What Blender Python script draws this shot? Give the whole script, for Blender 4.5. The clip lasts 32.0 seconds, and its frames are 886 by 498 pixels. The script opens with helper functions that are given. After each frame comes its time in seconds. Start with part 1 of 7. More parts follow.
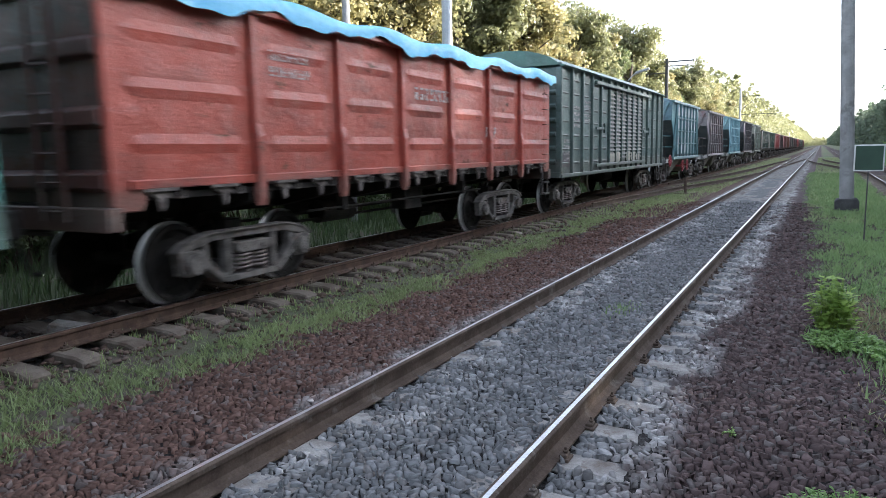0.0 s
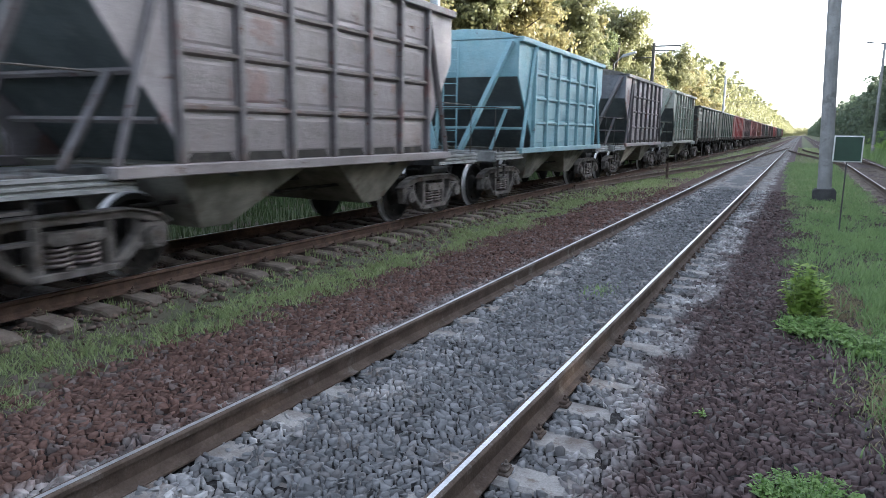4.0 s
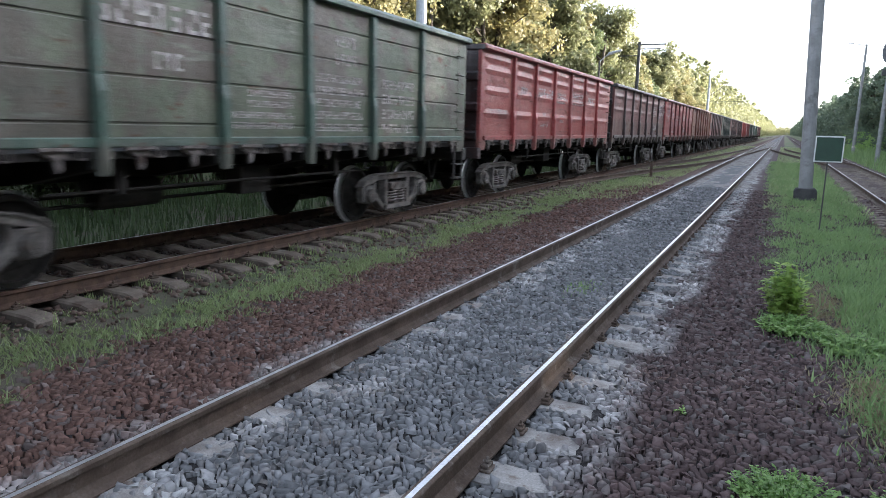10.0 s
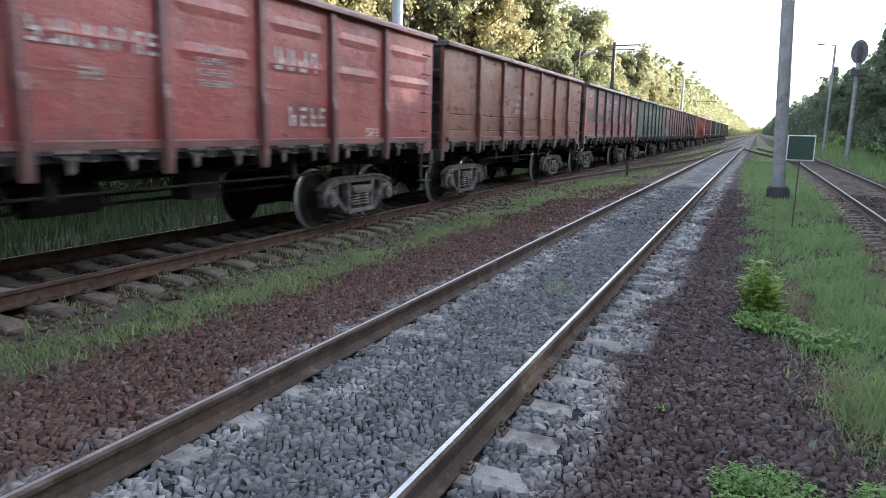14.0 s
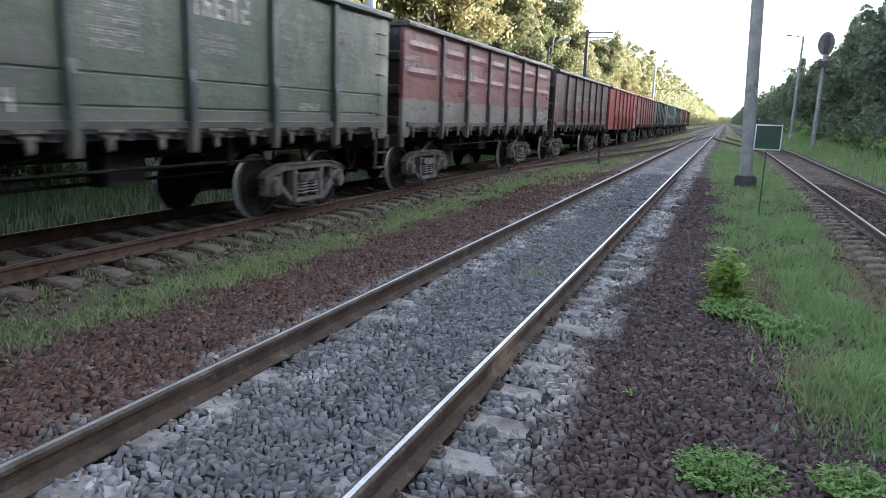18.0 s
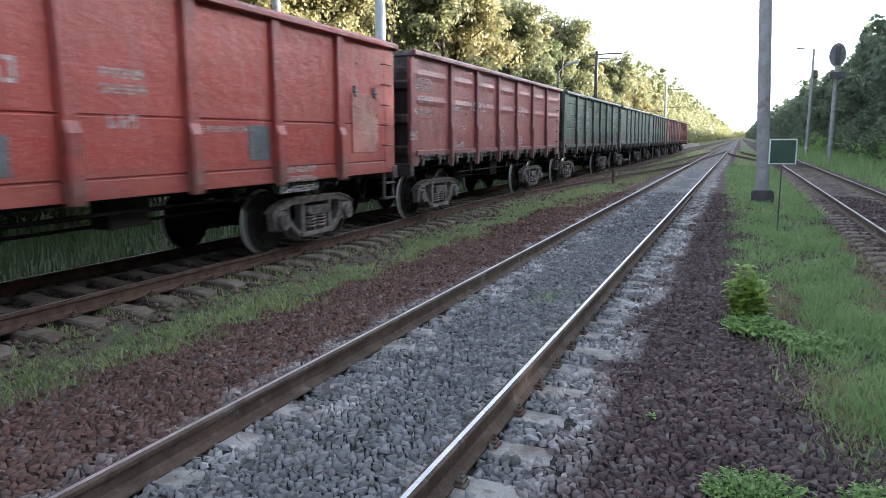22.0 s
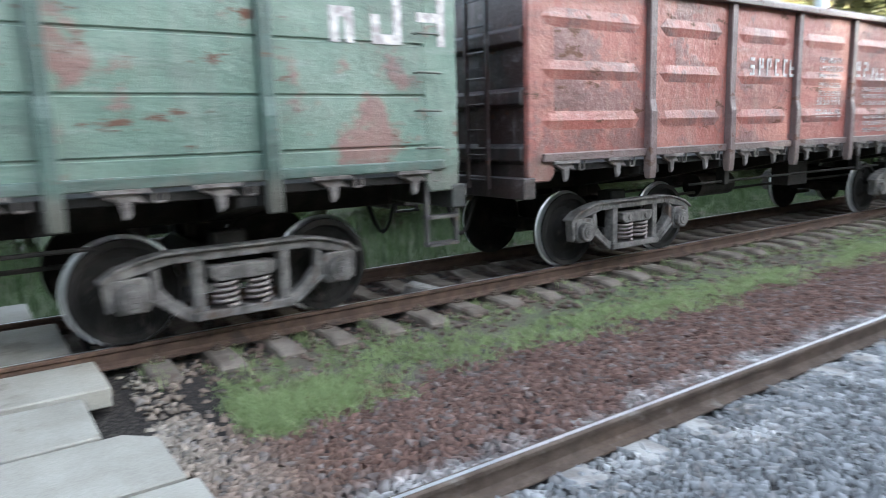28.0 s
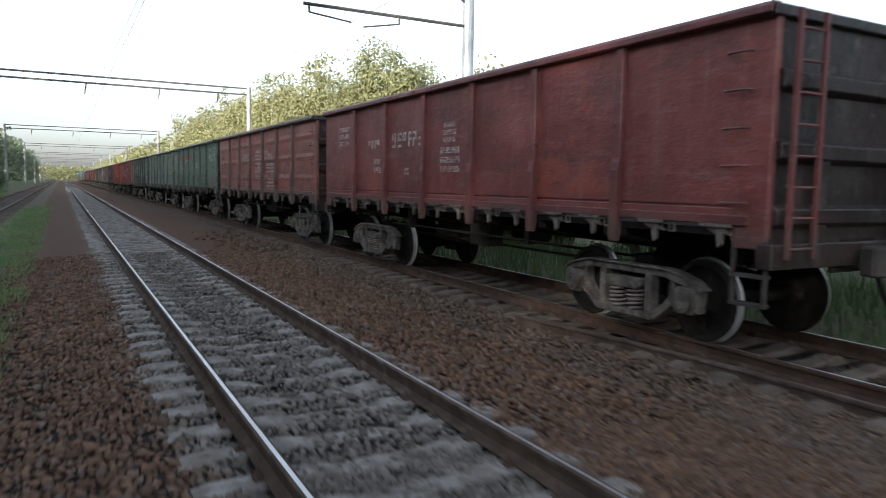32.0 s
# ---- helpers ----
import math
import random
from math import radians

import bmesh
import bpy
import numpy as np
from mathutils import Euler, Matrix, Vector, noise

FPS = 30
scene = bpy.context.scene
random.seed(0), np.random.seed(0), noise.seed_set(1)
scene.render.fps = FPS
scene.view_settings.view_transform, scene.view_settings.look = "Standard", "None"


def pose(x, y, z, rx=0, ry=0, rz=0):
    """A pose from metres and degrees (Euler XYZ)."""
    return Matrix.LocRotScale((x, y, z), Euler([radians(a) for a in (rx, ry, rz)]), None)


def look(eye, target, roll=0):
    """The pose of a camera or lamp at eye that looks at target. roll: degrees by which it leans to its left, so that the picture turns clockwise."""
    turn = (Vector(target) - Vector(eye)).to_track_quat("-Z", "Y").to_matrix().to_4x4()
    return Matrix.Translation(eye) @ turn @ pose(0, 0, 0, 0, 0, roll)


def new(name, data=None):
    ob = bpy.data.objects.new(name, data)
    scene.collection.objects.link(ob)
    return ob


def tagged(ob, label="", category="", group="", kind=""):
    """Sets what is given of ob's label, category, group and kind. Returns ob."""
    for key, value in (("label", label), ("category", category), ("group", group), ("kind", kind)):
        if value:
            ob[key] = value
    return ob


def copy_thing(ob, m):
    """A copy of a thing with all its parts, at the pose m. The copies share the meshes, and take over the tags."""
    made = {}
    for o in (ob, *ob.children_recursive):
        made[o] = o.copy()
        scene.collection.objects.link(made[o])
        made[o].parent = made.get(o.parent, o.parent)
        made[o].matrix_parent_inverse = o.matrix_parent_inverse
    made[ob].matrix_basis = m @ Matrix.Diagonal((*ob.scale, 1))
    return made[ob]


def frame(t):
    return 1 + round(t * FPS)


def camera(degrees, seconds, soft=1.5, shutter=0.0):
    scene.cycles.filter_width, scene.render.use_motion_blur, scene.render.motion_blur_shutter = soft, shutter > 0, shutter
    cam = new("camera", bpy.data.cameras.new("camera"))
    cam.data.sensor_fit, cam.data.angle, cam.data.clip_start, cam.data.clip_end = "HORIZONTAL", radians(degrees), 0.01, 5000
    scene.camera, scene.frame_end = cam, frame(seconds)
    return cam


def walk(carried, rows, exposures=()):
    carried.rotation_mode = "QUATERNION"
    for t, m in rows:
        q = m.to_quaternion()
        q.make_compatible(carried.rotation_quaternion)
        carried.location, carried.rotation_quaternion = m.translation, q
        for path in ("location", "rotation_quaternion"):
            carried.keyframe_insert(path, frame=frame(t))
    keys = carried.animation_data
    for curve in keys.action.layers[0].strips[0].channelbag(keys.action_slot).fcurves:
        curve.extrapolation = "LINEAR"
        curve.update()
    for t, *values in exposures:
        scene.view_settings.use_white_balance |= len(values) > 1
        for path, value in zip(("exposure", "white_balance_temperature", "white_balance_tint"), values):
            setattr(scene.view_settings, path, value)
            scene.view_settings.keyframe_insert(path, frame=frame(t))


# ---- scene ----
cam = camera(65.0, 32.0, soft=0.85, shutter=0.32)
PATH = [
    (0, (2.199, 0.088, 1.724), (1.256, 1.83, 1.447), -1.1),
    (0.5, (2.23, 0.23, 1.703), (1.275, 1.962, 1.41), -0.2),
    (1, (2.212, 0.204, 1.699), (1.268, 1.937, 1.374), -0.3),
    (1.5, (2.224, 0.156, 1.701), (1.312, 1.911, 1.398), -1.3),
    (2, (2.227, 0.131, 1.698), (1.308, 1.879, 1.379), -0.2),
    (2.5, (2.228, 0.12, 1.701), (1.386, 1.905, 1.38), 1.5),
    (3, (2.159, 0.147, 1.711), (1.352, 1.945, 1.371), 1.5),
    (3.5, (2.2, 0.107, 1.706), (1.336, 1.877, 1.361), 0.5),
    (5.5, (2.2, 0.083, 1.71), (1.269, 1.826, 1.398), 1.8),
    (6, (2.208, 0.082, 1.719), (1.268, 1.819, 1.403), 1.1),
    (6.5, (2.204, 0.081, 1.725), (1.256, 1.816, 1.423), 1.1),
    (7, (2.197, 0.09, 1.718), (1.275, 1.84, 1.422), 0.9),
    (7.5, (2.192, 0.094, 1.719), (1.271, 1.844, 1.422), 0.9),
    (8, (2.213, 0.09, 1.722), (1.298, 1.845, 1.43), 0.9),
    (8.5, (2.214, 0.093, 1.712), (1.321, 1.854, 1.39), 1.2),
    (9, (2.217, 0.095, 1.71), (1.338, 1.861, 1.381), 1.1),
    (9.5, (2.213, 0.096, 1.709), (1.352, 1.866, 1.351), 1.4),
    (10, (2.205, 0.102, 1.712), (1.355, 1.878, 1.361), 1.6),
    (10.5, (2.198, 0.114, 1.706), (1.386, 1.908, 1.356), 0.8),
    (11, (2.213, 0.101, 1.707), (1.39, 1.891, 1.364), 1.2),
    (11.5, (2.214, 0.096, 1.712), (1.408, 1.896, 1.381), 1.3),
    (12, (2.207, 0.104, 1.716), (1.407, 1.907, 1.385), 1.3),
    (12.5, (2.202, 0.102, 1.717), (1.397, 1.903, 1.39), 0.8),
    (13, (2.216, 0.095, 1.707), (1.396, 1.893, 1.398), -0.1),
    (13.5, (2.198, 0.107, 1.71), (1.39, 1.905, 1.376), 0.8),
    (15.5, (2.198, 0.119, 1.707), (1.426, 1.929, 1.345), 2.0),
    (16, (2.191, 0.124, 1.706), (1.464, 1.948, 1.325), 2.5),
    (16.5, (2.195, 0.122, 1.699), (1.486, 1.955, 1.327), 2.4),
    (17, (2.203, 0.117, 1.697), (1.488, 1.946, 1.318), 2.5),
    (17.5, (2.201, 0.125, 1.701), (1.481, 1.951, 1.322), 1.9),
    (18, (2.2, 0.12, 1.703), (1.483, 1.947, 1.319), 2.1),
    (18.5, (2.2, 0.127, 1.696), (1.49, 1.959, 1.32), 1.7),
    (19, (2.204, 0.118, 1.716), (1.504, 1.953, 1.338), 1.7),
    (19.5, (2.221, 0.116, 1.702), (1.514, 1.948, 1.322), 1.3),
    (20, (2.216, 0.115, 1.703), (1.501, 1.945, 1.328), 1.1),
    (20.5, (2.217, 0.115, 1.703), (1.496, 1.943, 1.327), 0.9),
    (21, (2.224, 0.11, 1.702), (1.49, 1.934, 1.334), 0.9),
    (21.5, (2.224, 0.107, 1.715), (1.486, 1.933, 1.367), 0.3),
    (22, (2.217, 0.101, 1.732), (1.448, 1.92, 1.419), -0.2),
    (22.5, (2.2, 0.093, 1.735), (1.373, 1.887, 1.422), -0.1),
    (23, (2.19, 0.081, 1.731), (1.314, 1.851, 1.413), 0.2),
    (23.5, (2.168, 0.072, 1.729), (1.302, 1.851, 1.438), -0.2),
    (24, (2.151, 0.044, 1.73), (1.315, 1.837, 1.434), 0.2),
    (24.5, (2.145, -0.014, 1.731), (1.274, 1.759, 1.418), 0.4),
    (25, (2.138, -0.036, 1.726), (1.232, 1.719, 1.412), 0.2),
    (25.5, (2.111, -0.054, 1.719), (1.184, 1.689, 1.4), 0.4),
    (26, (2.041, 0.016, 1.719), (1.061, 1.735, 1.426), -1.8),
    (26.5, (1.98, 0.069, 1.725), (0.977, 1.774, 1.43), -1.8),
    (28.5, (1.98, 0.259, 1.787), (0.07, 0.733, 1.431), -2.2),
    (29, (1.927, 0.275, 1.732), (0.013, -0.197, 1.395), -2.2),
    (29.5, (2.028, 0.253, 1.721), (0.434, -0.912, 1.398), -3.8),
    (30, (2.077, 0.185, 1.793), (0.752, -1.29, 1.537), -2.5),
    (30.5, (2.001, 0.215, 1.761), (0.984, -1.494, 1.552), -0.8),
    (31, (1.962, 0.243, 1.757), (1.144, -1.572, 1.565), -1.7),
    (31.35, (1.955, 0.1, 1.755), (1.21, -1.744, 1.575), -1.3),
    (31.6, (1.936, -1.9, 1.755), (1.023, -3.668, 1.551), 0.05),
    (31.8, (1.939, -2.9, 1.755), (1.02, -4.665, 1.555), 0.36),
    (32, (1.966, -4.2, 1.755), (1.009, -5.946, 1.569), 1.0),
]
EXPOSURES = [(0, 2.70, 5780, 12), (26.5, 2.70, 5780, 12), (28.5, 4.05, 5700, 0), (29.0, 4.2, 5550, -8), (29.5, 4.5, 5550, -9), (30.0, 3.75, 5600, -7), (30.5, 2.15, 5900, 5), (31.0, 1.62, 5900, 8), (32.0, 1.55, 5900, 8)]
walk(cam, [(t, look(eye, target, roll)) for t, eye, target, roll in PATH], EXPOSURES)

# ---- light: a low sun behind the trees on the far side, and the evening sky ----
SUN_EL, SUN_AZ = radians(10), radians(52)
world = bpy.data.worlds.new("evening_sky")
scene.world = world
world.use_nodes = True
sky = world.node_tree.nodes.new("ShaderNodeTexSky")
sky.sky_type, sky.sun_disc = "NISHITA", False
sky.sun_elevation, sky.sun_rotation = SUN_EL, SUN_AZ
sky.air_density, sky.dust_density, sky.ozone_density = 1.0, 2.5, 1.5
haze = world.node_tree.nodes.new("ShaderNodeHueSaturation")     # thin high haze takes most of the sky's colour
haze.inputs["Saturation"].default_value = 0.35
world.node_tree.links.new(sky.outputs[0], haze.inputs["Color"])
world.node_tree.links.new(haze.outputs[0], world.node_tree.nodes["Background"].inputs[0])
world.node_tree.nodes["Background"].inputs[1].default_value = 0.15
sun = new("sun", bpy.data.lights.new("sun", "SUN"))
sun.data.energy, sun.data.angle, sun.data.color = 4.3, radians(1.5), (1.0, 0.87, 0.70)
sun_way = Vector((math.sin(SUN_AZ) * math.cos(SUN_EL), math.cos(SUN_AZ) * math.cos(SUN_EL), math.sin(SUN_EL)))
sun.matrix_basis = look(sun_way * 100, (0, 0, 0))
scene.view_settings.exposure = 0.0
TRACK_X = -5.3      # centre of the track that carries the train
THIRD_X = 5.6       # centre of the siding beyond the grass
GAUGE = 0.797       # rail head from the track's centre

# ---- materials ----
def nodes(name):
    m = bpy.data.materials.new(name)
    m.use_nodes = True
    return m, m.node_tree, m.node_tree.nodes["Principled BSDF"]


def put(nt, socket, value):
    if isinstance(value, bpy.types.NodeSocket):
        nt.links.new(value, socket)
    elif isinstance(value, tuple) and len(value) == 3 and socket.type == "RGBA":
        socket.default_value = (*value, 1)
    else:
        socket.default_value = value


def mixed(nt, fac, a, b, kind="MIX"):
    n = nt.nodes.new("ShaderNodeMix")
    n.data_type, n.blend_type = "RGBA", kind
    for socket, value in zip((n.inputs[0], n.inputs[6], n.inputs[7]), (fac, a, b)):
        put(nt, socket, value)
    return n.outputs[2]


def sums(nt, op, a, b=0.0):
    n = nt.nodes.new("ShaderNodeMath")
    n.operation = op
    put(nt, n.inputs[0], a)
    put(nt, n.inputs[1], b)
    return n.outputs[0]


def step(nt, value, lo, hi, a=0.0, b=1.0):
    n = nt.nodes.new("ShaderNodeMapRange")
    n.interpolation_type = "SMOOTHSTEP"
    for i, v in enumerate((value, lo, hi, a, b)):
        put(nt, n.inputs[i], v)
    return n.outputs[0]


def spot(nt, where, scale, detail=4.0, rough=0.6, stretch=None):
    if stretch:
        m = nt.nodes.new("ShaderNodeMapping")
        m.inputs[3].default_value = stretch
        nt.links.new(where, m.inputs[0])
        where = m.outputs[0]
    n = nt.nodes.new("ShaderNodeTexNoise")
    nt.links.new(where, n.inputs["Vector"])
    n.inputs["Scale"].default_value, n.inputs["Detail"].default_value = scale, detail
    n.inputs["Roughness"].default_value = rough
    return n.outputs[0]


def own(nt, seed=0.0, shifted=True):
    """Object coordinates, shifted from piece to piece, and the plain ones."""
    c = nt.nodes.new("ShaderNodeTexCoord").outputs["Object"]
    if not shifted:
        return c, c
    r = nt.nodes.new("ShaderNodeObjectInfo").outputs["Random"]
    v = nt.nodes.new("ShaderNodeVectorMath")
    v.operation = "ADD"
    nt.links.new(c, v.inputs[0])
    k = nt.nodes.new("ShaderNodeCombineXYZ")
    shift = sums(nt, "MULTIPLY_ADD", r, 41.0)
    shift.node.inputs[2].default_value = seed
    for i in range(3):
        nt.links.new(shift, k.inputs[i])
    nt.links.new(k.outputs[0], v.inputs[1])
    return v.outputs[0], c


def relief(nt, bsdf, height, strength, distance=0.01):
    b = nt.nodes.new("ShaderNodeBump")
    b.inputs["Strength"].default_value, b.inputs["Distance"].default_value = strength, distance
    nt.links.new(height, b.inputs["Height"])
    nt.links.new(b.outputs[0], bsdf.inputs["Normal"])


def plain(name, a, b, scale=6.0, rough=0.7, metal=0.0, bump=0.2, grain=60.0, c=None, seed=0.0):
    """Two or three tones of one stuff, with grain and relief."""
    m, nt, bsdf = nodes(name)
    v, _ = own(nt, seed)
    big, fine = spot(nt, v, scale, 5.0), spot(nt, v, grain, 3.0)
    col = mixed(nt, step(nt, big, 0.35, 0.65), a, b)
    if c:
        col = mixed(nt, step(nt, spot(nt, v, scale * 0.37 + 1.3, 6.0, 0.7), 0.55, 0.68), col, c)
    col = mixed(nt, step(nt, fine, 0.3, 0.75, 0.0, 0.35), col, tuple(x * 0.55 for x in a))
    put(nt, bsdf.inputs["Base Color"], col)
    put(nt, bsdf.inputs["Roughness"], step(nt, fine, 0.2, 0.8, max(rough - 0.12, 0.05), min(rough + 0.12, 1.0)))
    bsdf.inputs["Metallic"].default_value = metal
    if rough > 0.78:
        bsdf.inputs["Specular IOR Level"].default_value = 0.15
    relief(nt, bsdf, fine, bump)
    return m


RUST = (0.12, 0.05, 0.028)
GRIME = (0.045, 0.038, 0.034)


def paint(name, base, faded, patch, patches=0.5, rust=0.45, band=None, seed=0.0, rough=0.44, soot_amount=0.75):
    """Old wagon paint: faded streaks, repainted patches, rust and grime. band: (height, colour) of a repainted lower part."""
    m, nt, bsdf = nodes(name)
    v, c = own(nt, seed)
    col = mixed(nt, step(nt, spot(nt, v, 1.1, 5.0, 0.65), 0.35, 0.7), base, faded)
    if band:
        xyz = nt.nodes.new("ShaderNodeSeparateXYZ")
        nt.links.new(c, xyz.inputs[0])
        edge = sums(nt, "ADD", xyz.outputs[2], sums(nt, "MULTIPLY", spot(nt, v, 2.5, 5.0), 0.08))
        col = mixed(nt, step(nt, edge, band[0] + 0.035, band[0] + 0.05, 1.0, 0.0), col, band[1])
    blot = spot(nt, v, 0.9, 6.0, 0.72)
    col = mixed(nt, step(nt, blot, 0.60 - 0.14 * patches, 0.67 - 0.14 * patches, 0.0, 0.8), col, patch)
    streak = spot(nt, v, 5.0, 4.0, 0.6, (1.0, 1.0, 0.12))
    col = mixed(nt, step(nt, streak, 0.5, 0.75, 0.0, 0.55), col, tuple(0.6 * x + 0.4 * y for x, y in zip(faded, (0.3, 0.27, 0.25))))
    scuff = spot(nt, v, 4.0, 6.0, 0.7, (1.0, 0.22, 1.7))
    chalk = tuple(min(1.0, 0.75 * x + 0.14) for x in faded)
    col = mixed(nt, step(nt, scuff, 0.54, 0.70, 0.0, 0.25 + 0.5 * patches), col, chalk)
    scab = spot(nt, v, 3.2, 8.0, 0.75, (1.0, 0.5, 1.3))
    worn = step(nt, scab, 0.655 - 0.16 * rust, 0.70 - 0.16 * rust)
    col = mixed(nt, worn, col, RUST)
    soot = spot(nt, v, 1.7, 6.0, 0.7, (1.0, 0.5, 1.6))
    col = mixed(nt, step(nt, soot, 0.46, 0.78, 0.0, soot_amount * 0.8), col, GRIME)
    stain = spot(nt, v, 0.55, 5.0, 0.62, (1.0, 0.8, 1.5))
    col = mixed(nt, step(nt, stain, 0.45, 0.72, 0.0, soot_amount * 0.75), col, tuple(0.35 * x + 0.4 * y for x, y in zip(base, GRIME)))
    high = nt.nodes.new("ShaderNodeSeparateXYZ")
    nt.links.new(c, high.inputs[0])
    splash = sums(nt, "SUBTRACT", high.outputs[2], sums(nt, "MULTIPLY", spot(nt, v, 1.6, 6.0, 0.7), 0.75))
    col = mixed(nt, step(nt, splash, 0.92, 1.16, min(0.55, soot_amount * 0.75), 0.0), col, mixed(nt, spot(nt, v, 6.0, 5.0), (0.085, 0.062, 0.05), (0.18, 0.14, 0.115)))
    fine = spot(nt, v, 45.0, 3.0)
    col = mixed(nt, step(nt, fine, 0.45, 0.8, 0.0, 0.3), col, GRIME)
    put(nt, bsdf.inputs["Base Color"], mixed(nt, 1.0, col, (0.87, 0.87, 0.87), "MULTIPLY"))
    put(nt, bsdf.inputs["Roughness"], step(nt, worn, 0.0, 1.0, rough, 0.85))
    relief(nt, bsdf, sums(nt, "ADD", sums(nt, "MULTIPLY", blot, 2.0), sums(nt, "MULTIPLY", scab, 0.6)), 0.5, 0.045)
    return m


IRON = plain("grimy_iron", (0.055, 0.05, 0.047), (0.095, 0.085, 0.078), 5.0, 0.7, 0.3, 0.3, 70.0, (0.13, 0.09, 0.065))
FRAME_IRON = plain("dusty_cast_steel", (0.085, 0.077, 0.071), (0.20, 0.182, 0.168), 6.0, 0.8, 0.1, 0.35, 60.0, (0.10, 0.07, 0.055))
LATCH_IRON = plain("dusty_latch_steel", (0.10, 0.085, 0.078), (0.22, 0.195, 0.18), 7.0, 0.85, 0.0, 0.35, 60.0, (0.09, 0.06, 0.05))
SPRING_IRON = plain("dusty_spring_steel", (0.16, 0.13, 0.12), (0.26, 0.22, 0.205), 9.0, 0.75, 0.1)
SOOT_PAINT = plain("sooty_sloping_plate", (0.11, 0.13, 0.135), (0.165, 0.19, 0.195), 2.0, 0.75, 0.0, 0.2, 40.0, (0.20, 0.215, 0.21))
CHUTE_DUST = plain("dusty_chute_steel", (0.15, 0.143, 0.12), (0.27, 0.26, 0.225), 3.0, 0.85, 0.0, 0.3, 50.0, (0.14, 0.11, 0.09))
DECK_GREY = plain("grey_dusty_deck_steel", (0.09, 0.09, 0.09), (0.18, 0.18, 0.176), 4.0, 0.8, 0.0, 0.3, 60.0, (0.11, 0.095, 0.085))
DECK_PALE = plain("pale_dusty_channel_steel", (0.20, 0.205, 0.20), (0.36, 0.365, 0.355), 4.0, 0.75, 0.0, 0.3, 60.0, (0.13, 0.12, 0.11))
DARK_IRON = plain("sooty_underframe", (0.018, 0.017, 0.016), (0.035, 0.031, 0.028), 4.0, 0.8, 0.1, 0.3)
# wheel faces: a little dust, and the shade behind the side frames as colour
TYRE = plain("dusty_shaded_wheel_steel", (0.015, 0.014, 0.013), (0.03, 0.027, 0.025), 5.0, 0.85, 0.0, 0.2, 80.0, (0.06, 0.052, 0.045))
TREAD = plain("polished_tread_steel", (0.66, 0.66, 0.66), (0.8, 0.8, 0.8), 9.0, 0.42, 0.7, 0.05)
RAIL_SIDE = plain("rusty_rail_web", (0.078, 0.056, 0.044), (0.125, 0.094, 0.075), 5.0, 0.85, 0.0, 0.3, 60.0, (0.18, 0.155, 0.135))
RAIL_RUST = plain("red_rust_rail_web", (0.07, 0.045, 0.034), (0.115, 0.075, 0.056), 5.0, 0.9, 0.0, 0.4, 60.0, (0.05, 0.038, 0.032))
RAIL_TOP = plain("polished_rail_head", (0.58, 0.58, 0.59), (0.70, 0.70, 0.71), 3.0, 0.4, 0.95, 0.03)
RAIL_TOP_WORN = plain("worn_siding_rail_head", (0.34, 0.33, 0.32), (0.46, 0.45, 0.44), 3.0, 0.5, 0.6, 0.05)
RAIL_TOP_DULL = plain("dull_rail_head", (0.14, 0.10, 0.08), (0.22, 0.17, 0.14), 3.0, 0.55, 0.5, 0.1)
CONCRETE = plain("weathered_concrete", (0.20, 0.18, 0.165), (0.36, 0.345, 0.325), 5.0, 0.9, 0.0, 0.6, 70.0, (0.14, 0.105, 0.085))
OLD_SLEEPER = plain("dusty_old_sleeper_concrete", (0.115, 0.092, 0.074), (0.20, 0.168, 0.14), 4.0, 0.92, 0.0, 0.5, 70.0, (0.10, 0.075, 0.06))
SLAB = plain("worn_slab_concrete", (0.27, 0.25, 0.215), (0.33, 0.31, 0.27), 2.0, 0.9, 0.0, 0.25, 60.0, (0.22, 0.195, 0.165))
FOOTING = plain("dark_footing_concrete", (0.055, 0.054, 0.055), (0.085, 0.083, 0.083), 4.0, 0.9, 0.0, 0.4, 60.0)
OLD_POLE = plain("dirty_pole_concrete", (0.24, 0.238, 0.235), (0.32, 0.318, 0.315), 3.0, 0.85, 0.0, 0.25, 70.0, (0.18, 0.175, 0.17))
POLE_CONCRETE = plain("pole_concrete", (0.25, 0.25, 0.25), (0.33, 0.33, 0.33), 3.0, 0.85, 0.0, 0.25, 70.0, (0.2, 0.19, 0.18))
GALVANISED = plain("grey_painted_steel", (0.34, 0.37, 0.40), (0.42, 0.45, 0.48), 4.0, 0.5, 0.2, 0.1)
MAST_IRON = plain("dark_mast_steel", (0.06, 0.06, 0.06), (0.10, 0.095, 0.09), 4.0, 0.7, 0.3)
WIRE = plain("copper_wire", (0.05, 0.045, 0.04), (0.07, 0.06, 0.055), 4.0, 0.6, 0.5)
WHITE_PAINT = plain("white_stencil_paint", (0.30, 0.26, 0.25), (0.66, 0.62, 0.6), 12.0, 0.7, 0.0, 0.1, 80.0)
SIGN_GREEN = plain("green_sign_enamel", (0.012, 0.04, 0.022), (0.018, 0.055, 0.03), 5.0, 0.5)
SIGN_WHITE = plain("white_sign_enamel", (0.6, 0.6, 0.58), (0.7, 0.7, 0.68), 5.0, 0.4)
RED_ENAMEL = plain("red_handwheel_enamel", (0.28, 0.03, 0.04), (0.36, 0.06, 0.065), 8.0, 0.45, 0.0, 0.1)
TARP = plain("blue_tarpaulin", (0.10, 0.42, 0.68), (0.16, 0.52, 0.76), 1.6, 0.45, 0.0, 0.25, 20.0, (0.28, 0.6, 0.78))
